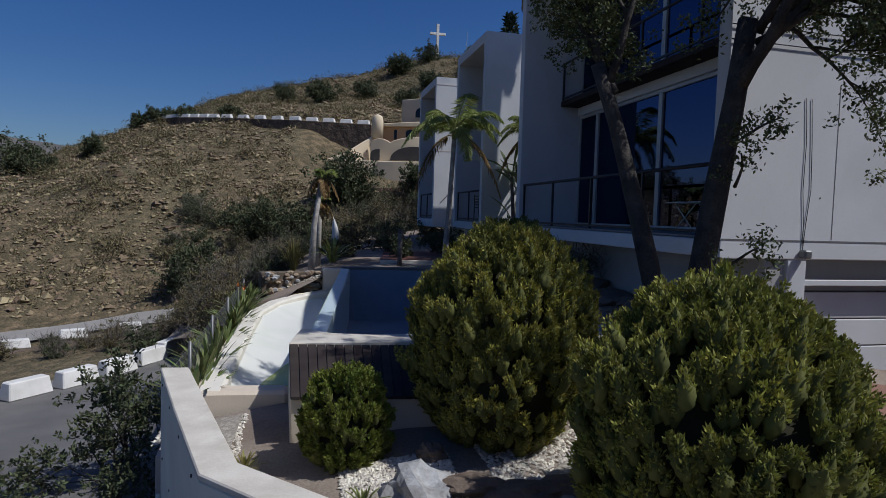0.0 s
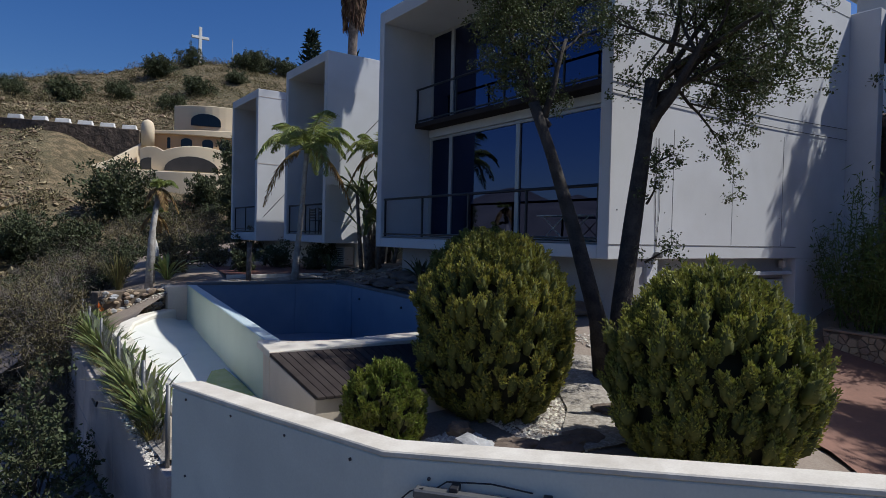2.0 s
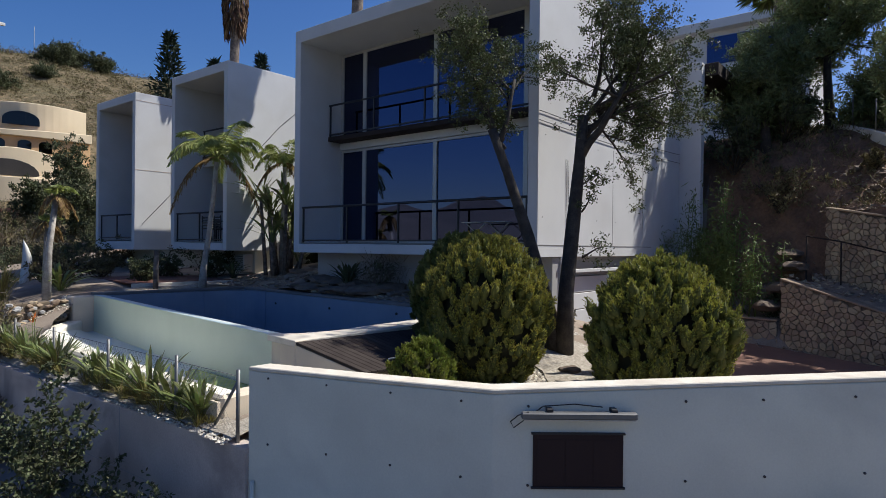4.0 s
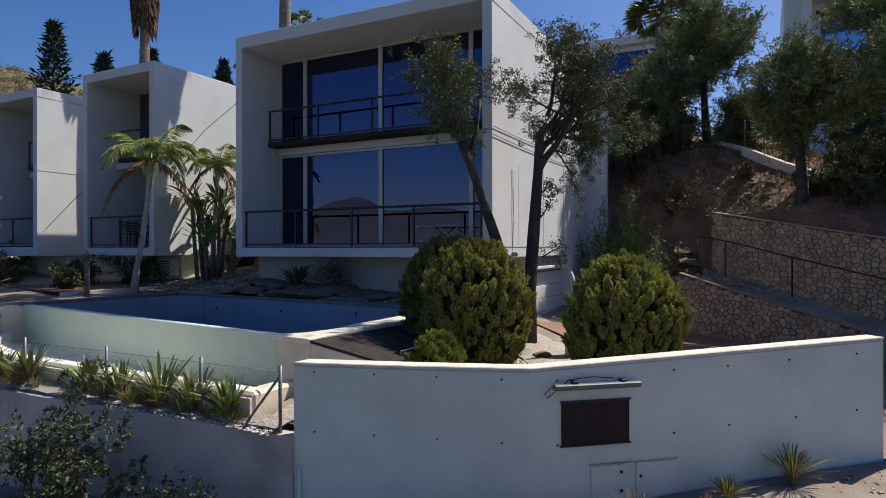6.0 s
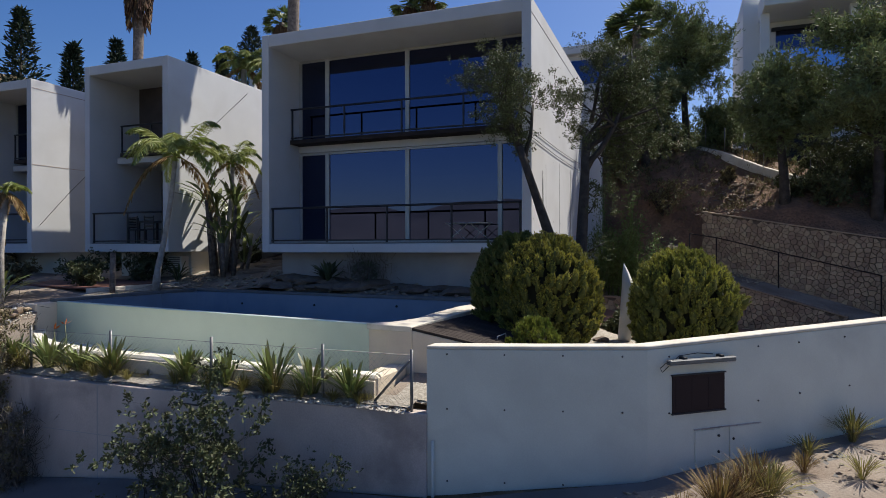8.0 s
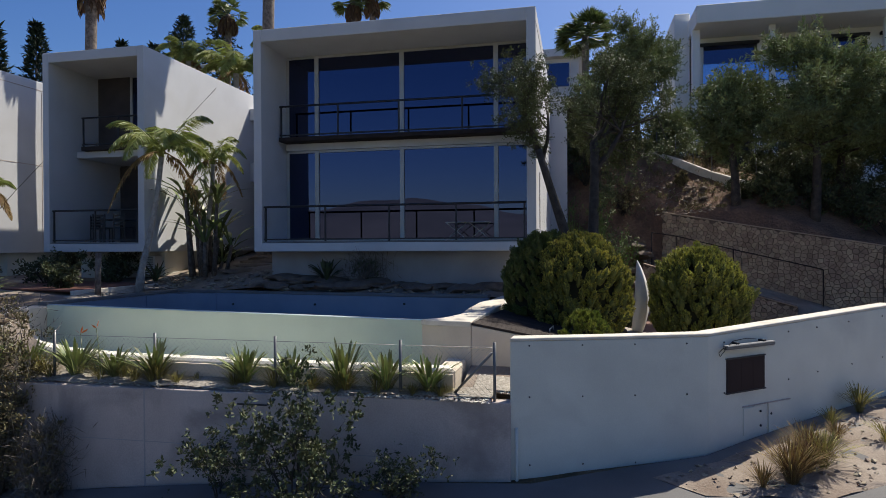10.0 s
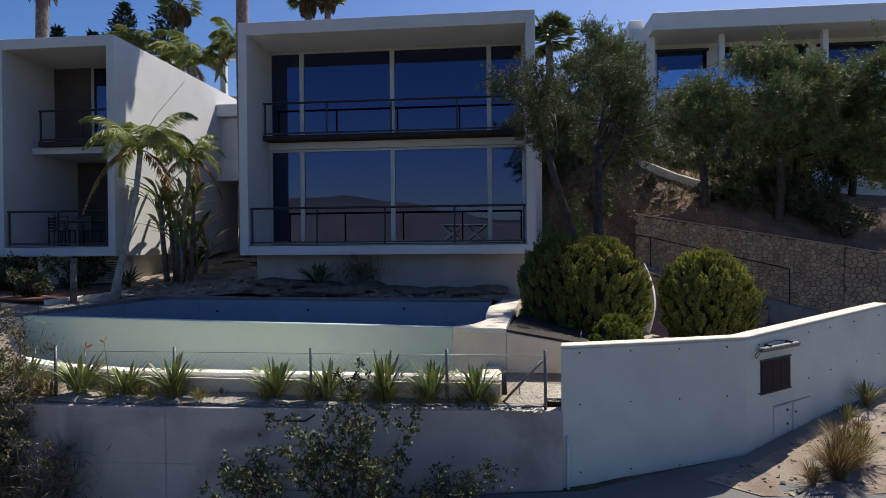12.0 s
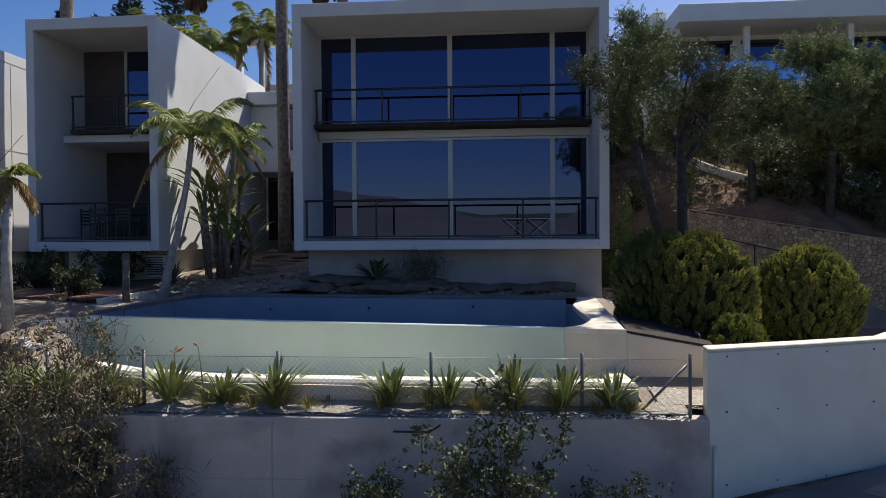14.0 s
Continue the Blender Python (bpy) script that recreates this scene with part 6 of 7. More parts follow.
table = thing("dining_table", (1.6, 5.2, 3.27), "dark dining table on the covered terrace", "table")
part("tabletop", box(1.1, 2.0, 4.4, 6.0, 3.97, 4.01, BLACK, .008), table)
for x_, y_ in ((1.16, 4.48), (1.94, 4.48), (1.16, 5.92), (1.94, 5.92)):
    part("leg", box(x_ - .03, x_ + .03, y_ - .03, y_ + .03, 3.272, 3.97, BLACK, .004), table)
chair = thing("dining_chair", (0, 0, 0), "dark dining chair on the covered terrace", "chair", "chairs round the table")
part("seat", box(-.21, .21, -.21, .21, .43, .46, BLACK, .006), chair)
for k in range(4):
    part("back_slat", box(-.2, -.18, -.2, .2, .52 + .09 * k, .57 + .09 * k, BLACK, .003), chair)
for x_, y_ in ((-.19, -.19), (.19, -.19), (-.19, .19), (.19, .19)):
    part("leg", box(x_ - .015, x_ + .015, y_ - .015, y_ + .015, 0, .88 if x_ < 0 else .43, BLACK, .003), chair)
chair.location = (.75, 4.85, 3.272)
copy_thing(chair, pose(.75, 5.6, 3.272, 0, 0, 8))
copy_thing(chair, pose(2.3, 5.3, 3.272, 0, 0, 178))
copy_thing(chair, pose(1.5, 6.35, 3.272, 0, 0, 268))
rack = thing("folding_chair", (1.0, -5.6, 3.25), "white folding garden chair frame behind the railing", "chair", "folding chairs on the terrace")
for k, (a, b) in enumerate((((-.3, 0), (.3, .5)), ((.3, 0), (-.3, .5)))):
    part("leg", tube_mesh("leg", [([(1.0 + .02 * k, -5.6 + a[0], 3.26 + a[1]), (1.0 + .02 * k, -5.6 + b[0], 3.26 + b[1])], [.012, .012])], COPING, 6), rack)
part("seat", box(.8, 1.2, -5.88, -5.32, 3.74, 3.76, COPING, .005), rack)
copy_thing(rack, pose(1.0, -6.25, 3.25))


# ---- sculptures ----
def sail(at, height, width, turn, label):
    n, v, f = 18, [], []
    for i in range(n + 1):
        h = i / n
        w = width * (math.sin(math.pi * (h * .78 + .22)) ** .8) if i < n else .004
        bow = .10 * math.sin(math.pi * h)
        for sx_, sy_ in ((-1, 0), (0, -.16), (1, 0), (0, .16)):
            lx, ly = w * .5 * sx_ + bow, w * sy_
            v.append((at[0] + lx * math.cos(turn) - ly * math.sin(turn), at[1] + lx * math.sin(turn) + ly * math.cos(turn), at[2] + h * height))
    for i in range(n):
        for k in range(4):
            f.append((4 * i + k, 4 * i + (k + 1) % 4, 4 * i + 4 + (k + 1) % 4, 4 * i + 4 + k))
    f.append((3, 2, 1, 0))
    return solo("sculpture", mesh_of("sculpture", v, f, RAINSTONE, True), label, "sculpture")


sail((-1.74, -10.15, 1.2), 1.58, .34, -1.4, "white blade-shaped garden sculpture between the conifers")
sail((-4.15, 8.0, 1.85), 1.4, .30, -.3, "white blade-shaped garden sculpture by the small palms")

# ---- street wall fittings ----
BENDP, ENDP = Vector((-5.87, -10.80)), Vector((-2.62, -14.74))
along = (ENDP - BENDP).normalized()
outn = Vector((along.y, -along.x))
if outn.x > 0:
    outn = -outn


def on_wall(u, d, z, start=None, way=None, nrm=None):
    p = (start or BENDP) + (way or along) * u + (nrm or outn) * d
    return Vector((p.x, p.y, z))


def wall_box(u0, u1, z0, z1, d0, d1, material, bevel=.006):
    v = [on_wall(u0, d0, z0), on_wall(u1, d0, z0), on_wall(u1, d1, z0), on_wall(u0, d1, z0), on_wall(u0, d0, z1), on_wall(u1, d0, z1), on_wall(u1, d1, z1), on_wall(u0, d1, z1)]
    return bevelled("fitting", v, BOXF, material, bevel)


lamp = thing("wall_lamp", on_wall(.95, .1, 1.45), "grey strip lamp on brackets with a loose cable", "wall lamp")
part("housing", wall_box(.27, 1.40, 1.50, 1.565, .04, .13, GALV, .012), lamp)
part("lens", wall_box(.29, 1.38, 1.485, 1.498, .05, .12, COPING, .003), lamp, "pale diffuser")
for u_ in (.55, 1.18):
    part("bracket", wall_box(u_ - .03, u_ + .03, 1.555, 1.595, -.02, .10, BLACK, .004), lamp)
cab = [on_wall(.34, .11, 1.575), on_wall(.24, .08, 1.53), on_wall(.17, .05, 1.46), on_wall(.20, .05, 1.40), on_wall(.31, .05, 1.48), on_wall(.49, .04, 1.61), on_wall(.8, .03, 1.63), on_wall(1.08, .02, 1.60)]
part("cable", tube_mesh("cable", [(cab, [.006] * 8)], BLACK, 5), lamp, "loose black cable")
mb = thing("letterbox_panel", on_wall(.95, .02, .68), "dark brown letterbox panel set in the street wall", "letterbox")
part("panel", wall_box(.40, 1.29, .81, 1.325, -.02, .018, PANEL, .004), mb)
part("frame", wall_box(.38, 1.31, 1.325, 1.345, -.02, .03, BLACK, .003), mb)
part("frame", wall_box(.38, 1.31, .79, .81, -.02, .03, BLACK, .003), mb)
for k in range(3):
    part("flap", wall_box(.44 + .28 * k, .70 + .28 * k, .86, 1.275, .018, .0215, PANEL, .001), mb, "dark letterbox flap")
ub = thing("meter_cabinet", on_wall(1.4, .02, 0), "grey painted meter cabinet doors in the street wall", "meter cabinet")
part("door", wall_box(.78, 1.22, .10, .53, -.02, .014, WALLGREY, .004), ub, "dull grey door")
part("door", wall_box(1.38, 1.92, .05, .54, -.02, .02, WALLGREY, .004), ub, "dull grey door")
for u_, z_ in ((1.18, .44), (1.18, .21), (1.44, .37)):
    part("lock", tube_mesh("lock", [([on_wall(u_, .012, z_), on_wall(u_, .03, z_)], [.02, .02])], BLACK, 8), ub)
part("cover_strip", wall_box(.76, 1.95, .545, .558, -.02, .024, CONCRETE, .002), ub)
GW = Vector((-6.69, -7.89))
w1 = (BENDP - GW).normalized()
n1 = Vector((w1.y, -w1.x))
if n1.x > 0:
    n1 = -n1
ties = thing("form_ties", (-6.5, -8.5, .7), "small dark tie holes in the street wall", "tie holes", kind="structure")
for u_, z_ in [(.29 + .8 * i, z) for i in range(4) for z in (1.615, .85, -.16)]:
    part("tie_hole", tube_mesh("tie_hole", [([on_wall(u_, -.01, z_, GW, w1, n1), on_wall(u_, .012, z_, GW, w1, n1)], [.013, .013])], CURTAIN, 8), ties)
for u_, z_ in ((.35, .82), (1.91, .87), (1.91, 1.66), (2.68, 1.68), (2.7, .92), (3.7, .96), (4.66, 1.0), (.35, 1.6), (3.6, 1.72), (4.66, 1.76)):
    part("tie_hole", tube_mesh("tie_hole", [([on_wall(u_, -.01, z_), on_wall(u_, .012, z_)], [.013, .013])], CURTAIN, 8), ties)
gp = thing("gate_post", (-2.5, -14.9, -.1), "black steel gate post at the end of the street wall", "gate post")
part("post", box(-2.6, -2.45, -14.94, -14.80, -.3, 1.97, BLACK, .01), gp)
solo("wall_pipe", tube_mesh("wall_pipe", [([on_wall(.09, .03, z, GW, w1, n1) for z in (-1.2, -.3, .4)], [.025] * 3)], WALLGREY, 8), "grey painted pipe on the street wall", "pipe")
hp = thing("iron_bracket", (-6.9, -3.9, .5), "dark iron bracket on the concrete retaining wall", "bracket")
part("bar", tube_mesh("bar", [([(-6.98, -3.6, .62), (-6.98, -4.1, .62), (-6.98, -4.25, .72)], [.015] * 3)], BLACK, 6), hp)

# ---- chain-link fence along the bed ----
fence = thing("chain_link_fence", (-6.68, -3, .75), "thin wire mesh fence on grey posts", "fence")
POSTS = (1.6, .12, -1.89, -4.1, -6.2, -7.66)
for y_ in POSTS:
    part("post", tube_mesh("post", [([(-6.68, y_, .6), (-6.68, y_, 1.66)], [.024, .024])], GALV, 8), fence)
part("brace", tube_mesh("brace", [([(-6.66, -7.62, 1.5), (-6.60, -6.98, .8)], [.02, .02])], GALV, 6), fence)
lines = []
for k in range(int((1.6 + 7.66) / .085) + 10):
    y_ = -7.66 + k * .085
    for sg in (-1, 1):
        a, b = y_, y_ + sg * .72
        if -7.66 <= min(a, b) and max(a, b) <= 1.6:
            lines.append(([(-6.68 + .003 * sg, a, .84), (-6.68 + .003 * sg, b, 1.58)], [.0015, .0015]))
tagged(part("wire_mesh", tube_mesh("wire_mesh", lines, GALV, 3), fence, "thin diagonal wires"), kind="stuff")
for z_ in (.86, 1.58):
    part("tension_wire", tube_mesh("tension_wire", [([(-6.68, -7.66, z_), (-6.68, 1.6, z_)], [.004, .004])], GALV, 4), fence)

# ---- roadside blocks ----
def barrier(at, turn, length=1.35, height=.5):
    c, s = math.cos(turn), math.sin(turn)
    v = []
    for z, w, l in ((0, .26, 1.0), (height, .17, .9)):
        for sx_, sy_ in ((-1, -1), (1, -1), (1, 1), (-1, 1)):
            lx, ly = sx_ * length / 2 * l, sy_ * w
            v.append((at[0] + lx * c - ly * s, at[1] + lx * s + ly * c, at[2] + z))
    return solo("roadside_block", bevelled("roadside_block", v, BOXF, WHITEBLOCK, .03), "whitewashed concrete block at the edge of the road", "road block", group="roadside blocks")


for k, (x_, y_, a_) in enumerate(((-13.1, 2.0, .9), (-12.25, 3.2, .92), (-11.4, 4.28, .95), (-10.65, 5.42, 1.0), (-9.98, 6.5, 1.05), (-9.6, 7.6, 1.2), (-18.2, 12.0, .4), (-16.4, 12.9, .45), (-14.6, 13.9, .35), (-12.6, 14.5, .2))):
    barrier((x_, y_, float(g_far(x_, y_)) + .06), a_, 1.15 if k < 6 else 1.05, .46 if k < 6 else .36)
for k, (x_, y_) in enumerate(((-14.8, 12.0), (-13.4, 11.6), (-12.6, 12.9), (-11.6, 11.9), (-10.9, 13.2), (-12.2, 10.4), (-11.0, 10.2), (-10.2, 11.6), (-16.2, 11.2), (-13.9, 10.2))):
    shrub((x_, y_, float(g_far(x_, y_)) - .15), .55 + .07 * (k % 4), .8 + .1 * (k % 3), "dusty grey-green scrub between the two roads", SHRUB if k % 3 else DARKSHRUB, 460 + k, 1500, .075, 1.2, group="scrub in the valley")
rub = [(-20, 10.6), (-16, 12.4), (-12.5, 14.0), (-9.5, 14.4)]
solo("rubble_bank", wall_mesh(rub, .5, [float(g_far(*p)) - 1.2 for p in rub], [float(g_far(*p)) + .05 for p in rub], DRYSTONE, bevel=.05), "red-brown rubble bank under the lower road", "bank", "structure")
UPR = [(1.0, 43.2), (-6, 46.2), (-13.5, 51.2), (-18, 54.4), (-21.5, 57.2)]
UPZ = [12.0, 12.4, 12.9, 13.1, 12.9]
solo("wall_hillside", wall_mesh(UPR, .6, [z - 3.4 for z in UPZ], [z - .42 for z in UPZ], DRYSTONE, bevel=.03), "dark dry-stone wall of the road on the hillside", "wall", "structure")
for k in range(18):
    s_ = (k + .5) / 18 * 4
    i_ = min(int(s_), 3)
    q_ = Vector((*UPR[i_], UPZ[i_])).lerp(Vector((*UPR[i_ + 1], UPZ[i_ + 1])), s_ - i_)
    d_ = Vector(UPR[i_ + 1]) - Vector(UPR[i_])
    barrier((q_.x, q_.y, q_.z - .42), math.atan2(d_.y, d_.x), 1.15, .36)

# ---- house with arches on the hillside ----
HO = Vector((1.45, 41.9))
HU, HV = Vector((.979, -.204)), Vector((.204, .979))


def hp3(u, v, z):
    p = HO + HU * u + HV * v
    return (p.x, p.y, z)


def curved(u0, u1, v, bow, z0, z1, thick, material, n=14, slope=0.0, humps=()):
    """A wall in the arched house that bows towards the valley."""
    line = []
    for i in range(n + 1):
        s = i / n
        line.append(hp3(u0 + (u1 - u0) * s, v - bow * math.sin(math.pi * s), 0)[:2])
    tops = [z1 + slope * (i / n) + sum(h * math.sin(math.pi * (i / n - a) / (b - a)) ** .7 for a, b, h in humps if a < i / n < b) for i in range(n + 1)]
    return wall_mesh(line, thick, [z0] * (n + 1), tops, material, bevel=.05)


def arch(u, v, z0, w, h, material, proud=.06, n=12):
    """An arched opening: a dark pane in a raised frame."""
    pts = [(-w / 2, 0), (w / 2, 0)] + [(w / 2 * math.cos(a), h - w * .28 + w * .28 * math.sin(a)) for a in np.linspace(0, math.pi, n)]
    v_ = [hp3(u + a, v - proud, z0 + b) for a, b in pts] + [hp3(u + a, v + .1, z0 + b) for a, b in pts]
    k = len(pts)
    f = [tuple(range(k))[::-1], tuple(range(k, 2 * k))] + [(i, (i + 1) % k, k + (i + 1) % k, k + i) for i in range(k)]
    return mesh_of("pane", v_, f, material)


hh = thing("hillside_house", (4, 42, 6), "beige stucco house with arches and curved terraces", "house")
part("upper_storey", curved(2.2, 9.0, 4.0, 1.4, 10.5, 14.4, 1.2, HOUSEBEIGE), hh, "beige curved upper storey")
part("upper_roof", prism([hp3(2.2, 4, 0)[:2], hp3(5.6, 2.6, 0)[:2], hp3(9, 4, 0)[:2], hp3(9, 9, 0)[:2], hp3(2.2, 9, 0)[:2]], 10, 14.2, HOUSEBEIGE, .05), hh)
part("middle_storey", curved(-.6, 9.2, 1.6, .9, 8.0, 11.3, .6, HOUSEORANGE, slope=.7), hh, "ochre curved middle storey")
part("parapet", curved(-.8, 9.3, 1.2, .9, 11.4, 11.62, .35, HOUSEBEIGE, slope=.55), hh)
part("balustrade", curved(-.6, 6.6, -.7, .6, 8.0, 9.75, .4, HOUSEBEIGE, 28, 0, ((0, .24, .35), (.25, .98, .55))), hh, "beige terrace front with arches")
part("lower_parapet", curved(0.2, 7.0, -2.4, .5, 5.2, 7.95, .4, HOUSEBEIGE), hh, "beige lower terrace wall")
part("terrace_slab", prism([hp3(-2.4, -2.3, 0)[:2], hp3(7, -2.3, 0)[:2], hp3(9, 5, 0)[:2], hp3(-.5, 5, 0)[:2]], 5, 8.0, HOUSEBEIGE, .03), hh)
sw = [hp3(-5.6, -2.2, 0)[:2], hp3(-2.8, -1.4, 0)[:2], hp3(-.2, .4, 0)[:2]]
part("wing_wall", wall_mesh(sw, .5, [5.0, 5.0, 5.5], [7.5, 8.7, 10.7], HOUSEBEIGE, bevel=.06), hh, "sloping beige wing wall")
rw = [hp3(4.6, -2.75, 0)[:2], hp3(6.4, -2.2, 0)[:2], hp3(8.2, -1.0, 0)[:2]]
part("wing_wall", wall_mesh(rw, .4, [5.0, 5.0, 5.5], [7.9, 8.5, 9.7], HOUSEBEIGE, bevel=.06), hh, "sloping beige wing wall")
for u_, v_, z_, w_, h_ in ((4.5, 2.45, 12.55, 2.5, 1.1),):
    part("window", arch(u_, v_ - .45, z_, w_, h_, FARGLASS), hh, "wide arched window")
for u_, d_ in ((1.5, .72), (2.9, .50), (4.6, .42), (6.0, .53)):
    part("window", arch(u_, d_ + .02, 10.25, .9 if u_ > 2 else .25, .9, FARGLASS, .08), hh, "small arched window")
# Arches are solid panels; their inner shade is only the dark colour.
part("arch_opening", arch(.15, -1.06, 8.15, 1.5, 1.0, SHADEROOM), hh, "arch panel coloured dark as shade")
part("arch_opening", arch(3.3, -1.5, 8.15, 4.2, 1.25, SHADEROOM, .09), hh, "wide arch panel coloured dark as shade")
dv, df = tube([hp3(-.1, 0, 10.2), hp3(-.1, 0, 11.7), hp3(-.1, 0, 12.1), hp3(-.1, 0, 12.3), hp3(-.1, 0, 12.4)], [.52, .52, .45, .28, .04], 14)
part("chimney", mesh_of("chimney", dv, df, HOUSEBEIGE, True), hh, "domed round chimney")
dv, df = tube([hp3(7.6, 3.2, 12.8), hp3(7.6, 3.2, 13.6), hp3(7.6, 3.2, 13.9), hp3(7.6, 3.2, 14.0)], [.4, .4, .28, .04], 12)
part("chimney", mesh_of("chimney", dv, df, HOUSEBEIGE, True), hh, "domed round chimney")
fl = [hp3(-6, -6, 0)[:2], hp3(2, -6.5, 0)[:2], hp3(8, -6, 0)[:2]]
solo("wall_terrace", wall_mesh(fl, .35, [2.0] * 3, [4.7] * 3, DRYSTONE, bevel=.03), "dark stone terrace wall below the arched house", "wall", "structure")
fe = thing("garden_fence", (1, 36, 4.7), "low red-brown timber fence on the terrace wall", "fence")
for k in range(30):
    a_, b_ = Vector(fl[0]).lerp(Vector(fl[2]), k / 30), Vector(fl[0]).lerp(Vector(fl[2]), (k + .86) / 30)
    part("slat", wall_mesh([tuple(a_), tuple(b_)], .05, [4.72] * 2, [5.5] * 2, REDWOOD, bevel=.01), fe)

# ---- cross on the hill ----
cr = thing("hilltop_cross", (16.2, 87, 29.5), "white concrete cross on the hilltop", "cross")
zc = float(g_far(16.2, 87)) - .3
part("shaft", box(15.98, 16.42, 86.8, 87.2, zc, 34.9, WHITEBLOCK, .03), cr)
part("arm", box(14.9, 17.5, 86.82, 87.18, 33.1, 33.5, WHITEBLOCK, .03), cr)
ms = thing("radio_mast", (22, 90, 29), "thin grey radio mast on the hill", "mast")
part("mast", tube_mesh("mast", [([(22, 90, 28), (22, 90, 35.0)], [.06, .03])], GALV, 5), ms)

# ---- white villa up the slope ----
vl = thing("villa", (20, -22, 8), "white flat-roofed villa with a glazed balcony above the pines", "house")
part("wall", box(20.5, 29, -33, -15.1, 6.0, 14.44, VILLAWHITE, .02), vl)
part("roof", box(17.95, 29.5, -33.5, -14.9, 14.45, 15.38, VILLAWHITE, .03), vl, "thick white roof slab")
part("side_wing", box(20.5, 27, -15.0, -14.2, 6.0, 15.9, VILLAWHITE, .03), vl)
part("pillar", box(18.95, 19.3, -15.25, -14.85, 6.2, 14.44, VILLAWHITE, .02), vl)
part("pillar", box(18.95, 19.25, -18.9, -18.6, 6.2, 14.44, VILLAWHITE, .02), vl)
part("pillar", box(18.95, 19.25, -24.2, -23.9, 6.2, 14.44, VILLAWHITE, .02), vl)
part("balcony", box(18.95, 20.5, -33, -15.3, 11.1, 11.55, VILLAWHITE, .02), vl, "white balcony slab")
for a_, b_ in ((-15.4, -18.6), (-18.9, -23.9), (-24.2, -29)):
    g_ = part("balustrade", box(19.02, 19.05, b_, a_, 11.6, 12.6, CLEAR, 0), vl, "blue tinted glass balustrade")
    part("window", box(20.42, 20.48, b_ + .2, a_ - .3, 11.8, 13.95, GLASS, 0), vl, "wide dark window")
    part("lintel", box(20.30, 20.49, b_ + .1, a_ - .1, 13.96, 14.12, BLACK, .01), vl, "black shutter box")
    # Doorways are flat panels with the shade put into their colour.
    part("doorway", box(20.42, 20.48, b_ + .5, a_ - .6, 6.8, 9.6, SHADEROOM, 0), vl, "doorway panel coloured dark as shade")
part("terrace", box(17.2, 20.5, -33, -14.5, 5.0, 6.2, WALLGREY, .02), vl, "grey terrace base")

# ---- houses behind ----
bh = thing("rear_house", (17, 9, 6), "white house with a pergola beam and dark louvres", "house")
part("wall", box(15.5, 21, .5, 14, 5, 10.6, WHITE, .02), bh)
part("roof", box(15.0, 21.5, .2, 14.3, 10.6, 11.0, WHITE, .02), bh)
part("pergola_beam", box(15.2, 15.6, 3.2, 12.5, 13.0, 13.35, WHITE, .02), bh, "long white pergola beam")
for y_ in (3.4, 7.5, 12.2):
    part("pergola_post", box(15.25, 15.55, y_, y_ + .3, 11.0, 13.0, WHITE, .01), bh)
for k in range(9):
    part("louvre", box(15.42, 15.48, 1.0, 6.8, 8.6 + .2 * k, 8.72 + .2 * k, DARKWOOD, .004), bh, "dark louvre")
bh2 = thing("rear_house", (27, -6, 9), "white flat-roofed house with a blue window upslope", "house")
part("wall", box(25, 31, -9.0, -1.5, 8, 15.2, WHITE, .02), bh2)
part("roof", box(24.4, 31.5, -9.3, -1.0, 15.2, 15.7, WHITE, .02), bh2)
part("window", box(24.93, 24.99, -8.4, -4.0, 13.4, 14.9, GLASS, 0), bh2, "wide blue window")

# ---- path curb and rail on the slope ----
CURB = [(12.0, -11.5), (10.5, -12.75), (9.65, -13.95), (8.0, -15.1)]
CZ = [site_z(*p) for p in CURB]
solo("path_curb", wall_mesh(CURB, .2, [z - .4 for z in CZ], [z + .24 for z in CZ], COPING, bevel=.02), "pale curb of the path up the slope", "curb", "structure")
pr = thing("path_rail", (9.5, -14, 5.5), "thin grey rail on posts beside the sloping path", "railing")
for k in range(7):
    s_ = k / 6 * 3
    i_ = min(int(s_), 2)
    q_ = Vector((*CURB[i_], CZ[i_])).lerp(Vector((*CURB[i_ + 1], CZ[i_ + 1])), s_ - i_)
    part("post", tube_mesh("post", [([q_ + Vector((0, 0, .2)), q_ + Vector((0, 0, 1.15))], [.02, .02])], GALV, 6), pr)
tr = thing("terrace_rail", (6.8, -13, 2.3), "thin rusty rail on posts along the stone terrace", "railing")
RAILPTS = [(7.55, -11.5, 3.55), (7.2, -12.3, 3.4), (6.55, -14, 2.93), (5.6, -16.4, 2.3)]
part("rail", tube_mesh("rail", [(RAILPTS, [.018] * 4)], DARKWOOD, 6), tr)
for x_, y_, z_ in RAILPTS:
    part("post", tube_mesh("post", [([(x_, y_, site_z(x_, y_) - .05), (x_, y_, z_)], [.02, .02])], DARKWOOD, 6), tr)
for k, (x_, y_) in enumerate(((8.6, -12.9), (8.9, -13.5), (8.3, -13.4), (9.4, -12.4), (9.1, -13.0), (8.0, -14.2), (8.7, -14.2), (7.6, -15.4))):
    solo("rock", rock_mesh("rock", (x_, y_, site_z(x_, y_) + .02), (.2 - .015 * k, .15, .1), BROWNROCK, 700 + k), "tan rock on the earth slope", "rock", group="rocks on the slope")
tile_fl = thing("stepped_path", (6.5, -10.6, 1.9), "tan flat stones stepping up the bank at the head of the stone wall", "steps")
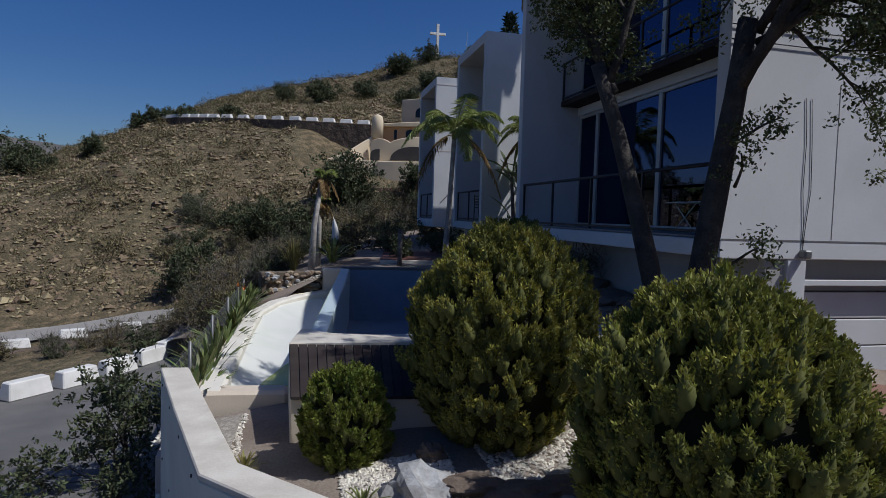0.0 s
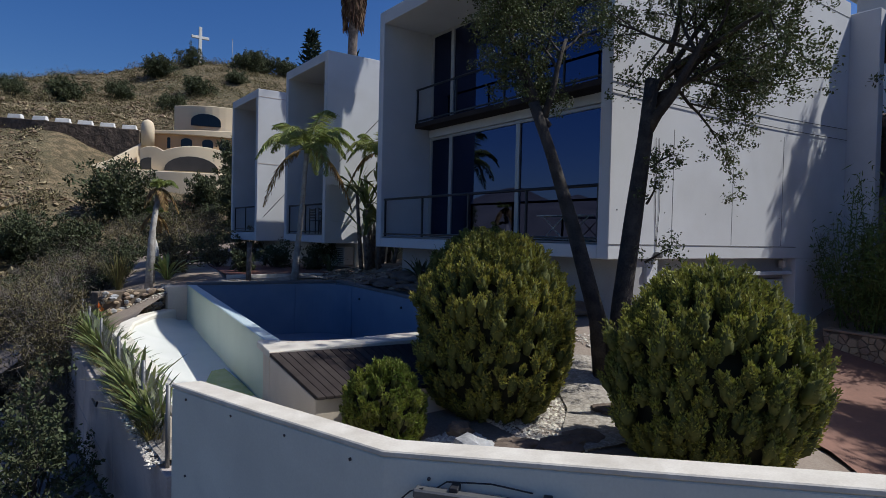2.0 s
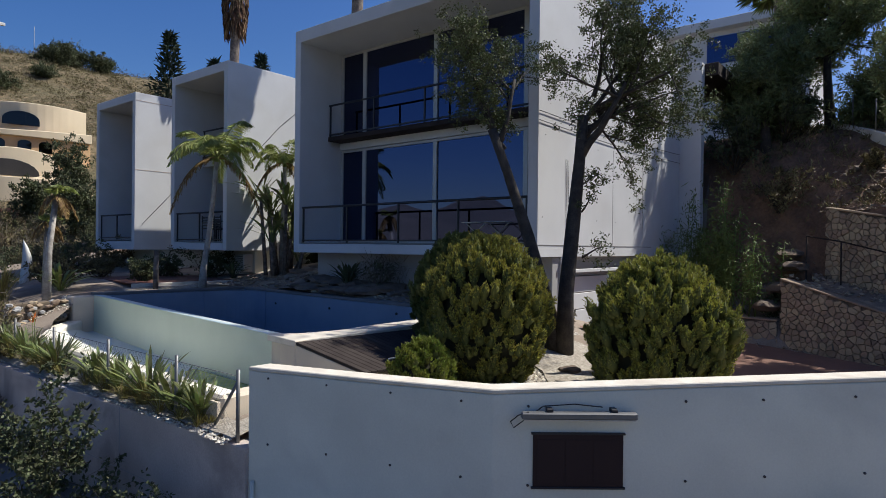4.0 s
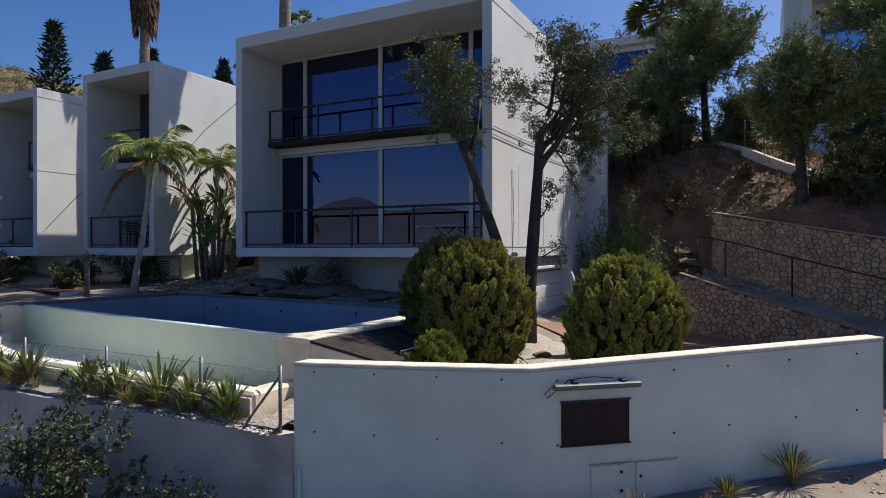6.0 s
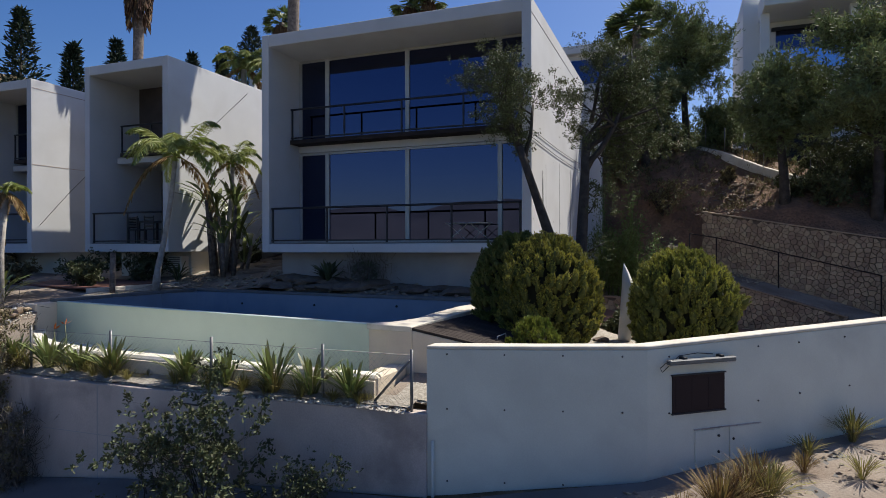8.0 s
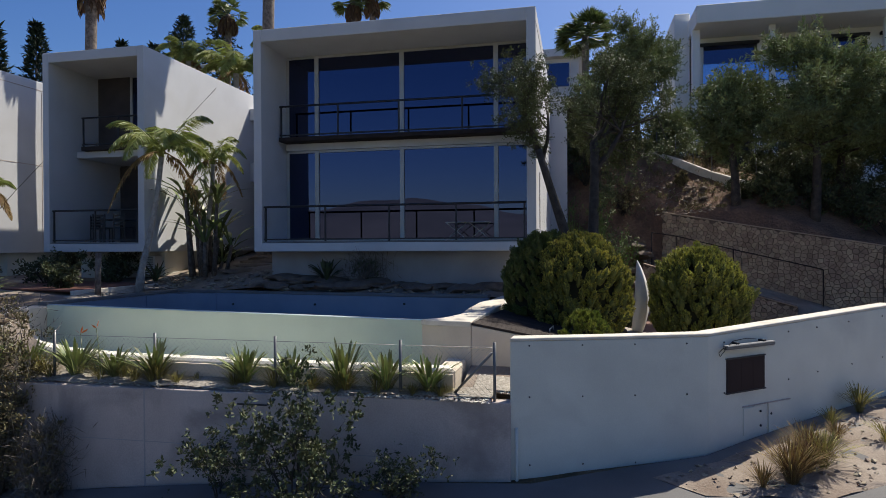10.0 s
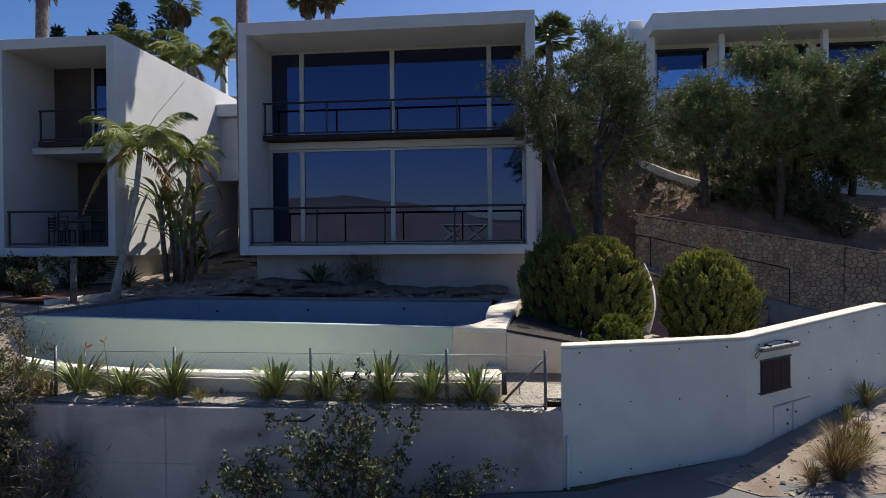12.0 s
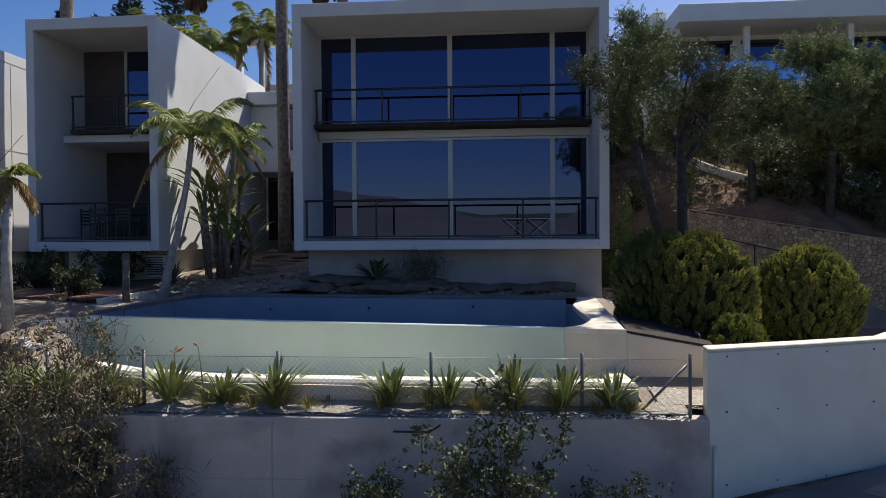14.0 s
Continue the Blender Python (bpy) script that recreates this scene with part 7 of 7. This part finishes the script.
for k, (x_, y_, z_) in enumerate(((6.75, -10.75, 1.75), (7.15, -11.0, 2.2), (7.6, -11.2, 2.75), (8.0, -11.0, 3.05))):
    part("step", rock_mesh("step", (x_, y_, z_), (.5, .38, .16), BROWNROCK, 300 + k, 2), tile_fl)

# ---- gravel ----
rg = np.random.default_rng(31)
gp_ = []
for n_, xr, yr in ((4200, (-6.84, -6.42), (-7.6, 1.0)), (1700, (-6.5, -5.85), (-9.2, -7.3)), (4200, (-4.9, -3.9), (-10.6, -9.2)), (6500, (-3.6, -.7), (-10.4, -8.6)), (700, (-3.4, -1.6), (2.9, 3.15)), (700, (-6.5, -4.4), (2.6, 3.6)), (800, (-.7, .6), (-8.6, -7.7))):
    gp_.append(np.stack([rg.uniform(*xr, n_), rg.uniform(*yr, n_)], 1))
gp_ = [p for p in np.concatenate(gp_) if (inside(SITE, p[0], p[1]) or p[0] < -6.5) and not inside(POOLHOLE, p[0], p[1])]
gv, gf = [], []
OCT = np.array([(1, 0, 0), (0, 1, 0), (-1, 0, 0), (0, -1, 0), (0, 0, 1), (0, 0, -1)], float)
for x_, y_ in gp_:
    s_ = rg.uniform(.011, .030)
    c_ = np.array([x_, y_, site_z(x_, y_) + .055 * 0 + s_ * .3])
    k = len(gv)
    gv += list(c_ + (OCT + rg.normal(size=(6, 3)) * .25) * s_ * np.array([1, 1, .6]))
    gf += [(k, k + 1, k + 4), (k + 1, k + 2, k + 4), (k + 2, k + 3, k + 4), (k + 3, k, k + 4), (k + 1, k, k + 5), (k + 2, k + 1, k + 5), (k + 3, k + 2, k + 5), (k, k + 3, k + 5)]
solo("gravel", mesh_of("gravel", gv, gf, GRAVEL), "pale gravel scattered over the beds", "gravel", "stuff")

rv, rf = [], []
for n_, xr, yr, big in ((520, (-.55, 1.1), (-6.6, 2.4), .085), (260, (-.4, 1.2), (2.6, 3.6), .07), (900, (-7.3, -3.0), (-15.4, -10.0), .03), (300, (6.4, 9.6), (-13.6, -11.9), .06), (260, (6.0, 8.2), (-11.9, -10.6), .06)):
    for _ in range(n_):
        x_, y_ = rg.uniform(*xr), rg.uniform(*yr)
        if inside(POOLHOLE, x_, y_) or (x_ < -2.7 and not inside(VERGE, x_, y_)):
            continue
        s_ = big * rg.uniform(.25, 1.0) ** 2 + .012
        z_ = float(g_far(x_, y_)) + .055 if x_ < -2.7 else site_z(x_, y_)
        k = len(rv)
        rv += list(np.array([x_, y_, z_ + s_ * .3]) + (OCT + rg.normal(size=(6, 3)) * .3) * s_ * np.array([1.2, 1.2, .7]))
        rf += [(k, k + 1, k + 4), (k + 1, k + 2, k + 4), (k + 2, k + 3, k + 4), (k + 3, k, k + 4), (k + 1, k, k + 5), (k + 2, k + 1, k + 5), (k + 3, k + 2, k + 5), (k, k + 3, k + 5)]
solo("rubble", mesh_of("rubble", rv, rf, RUBBLE), "brown and tan rubble on the earth banks", "rubble", "stuff")

# ---- loose stones over the hillside ----
hv, hf = [], []
rh = np.random.default_rng(77)
for _ in range(24000):
    x_, y_ = rh.uniform(-45, 12), rh.uniform(19, 62)
    if rh.uniform() < .25:
        y_ = rh.uniform(55, 100)
    if -6 < x_ < 14 and 36 < y_ < 50:
        continue
    s_ = rh.uniform(.05, .15) * (2.0 if rh.uniform() < .08 else 1)
    c_ = np.array([x_, y_, float(g_far(x_, y_)) + .9 * noise.fractal((x_ * .12, y_ * .12, 1), 1.0, 2.0, 4) * min(1, max(0, (y_ - 22) / 12)) + s_ * .2])
    k = len(hv)
    hv += list(c_ + (OCT + rh.normal(size=(6, 3)) * .3) * s_ * np.array([1.3, 1.3, .8]))
    hf += [(k, k + 1, k + 4), (k + 1, k + 2, k + 4), (k + 2, k + 3, k + 4), (k + 3, k, k + 4), (k + 1, k, k + 5), (k + 2, k + 1, k + 5), (k + 3, k + 2, k + 5), (k, k + 3, k + 5)]
solo("hill_stones", mesh_of("hill_stones", hv, hf, HILLSTONE), "loose tan stones over the dry hillside", "stones", "stuff")

# ---- stone walls, piece by piece ----
stone_wall(UPPER, [4.26, 3.02], [2.25, .55], "retaining wall of fitted golden stone above the driveway", .14, 3)
stone_wall((UPPER[1], (3.4, -22.0)), [3.02, 2.1], [.55, -.2], "retaining wall of fitted golden stone above the driveway", .16, 4)
stone_wall(LOW, [2.42, 1.14], [.5, -.1], "lower retaining wall of fitted golden stone beside the driveway", .14, 5)
stone_wall(((6.30, -8.5), (6.42, -11.05)), [1.45, 1.38], [.2, .2], "low wall of fitted golden stone below the bamboo", .15, 6)
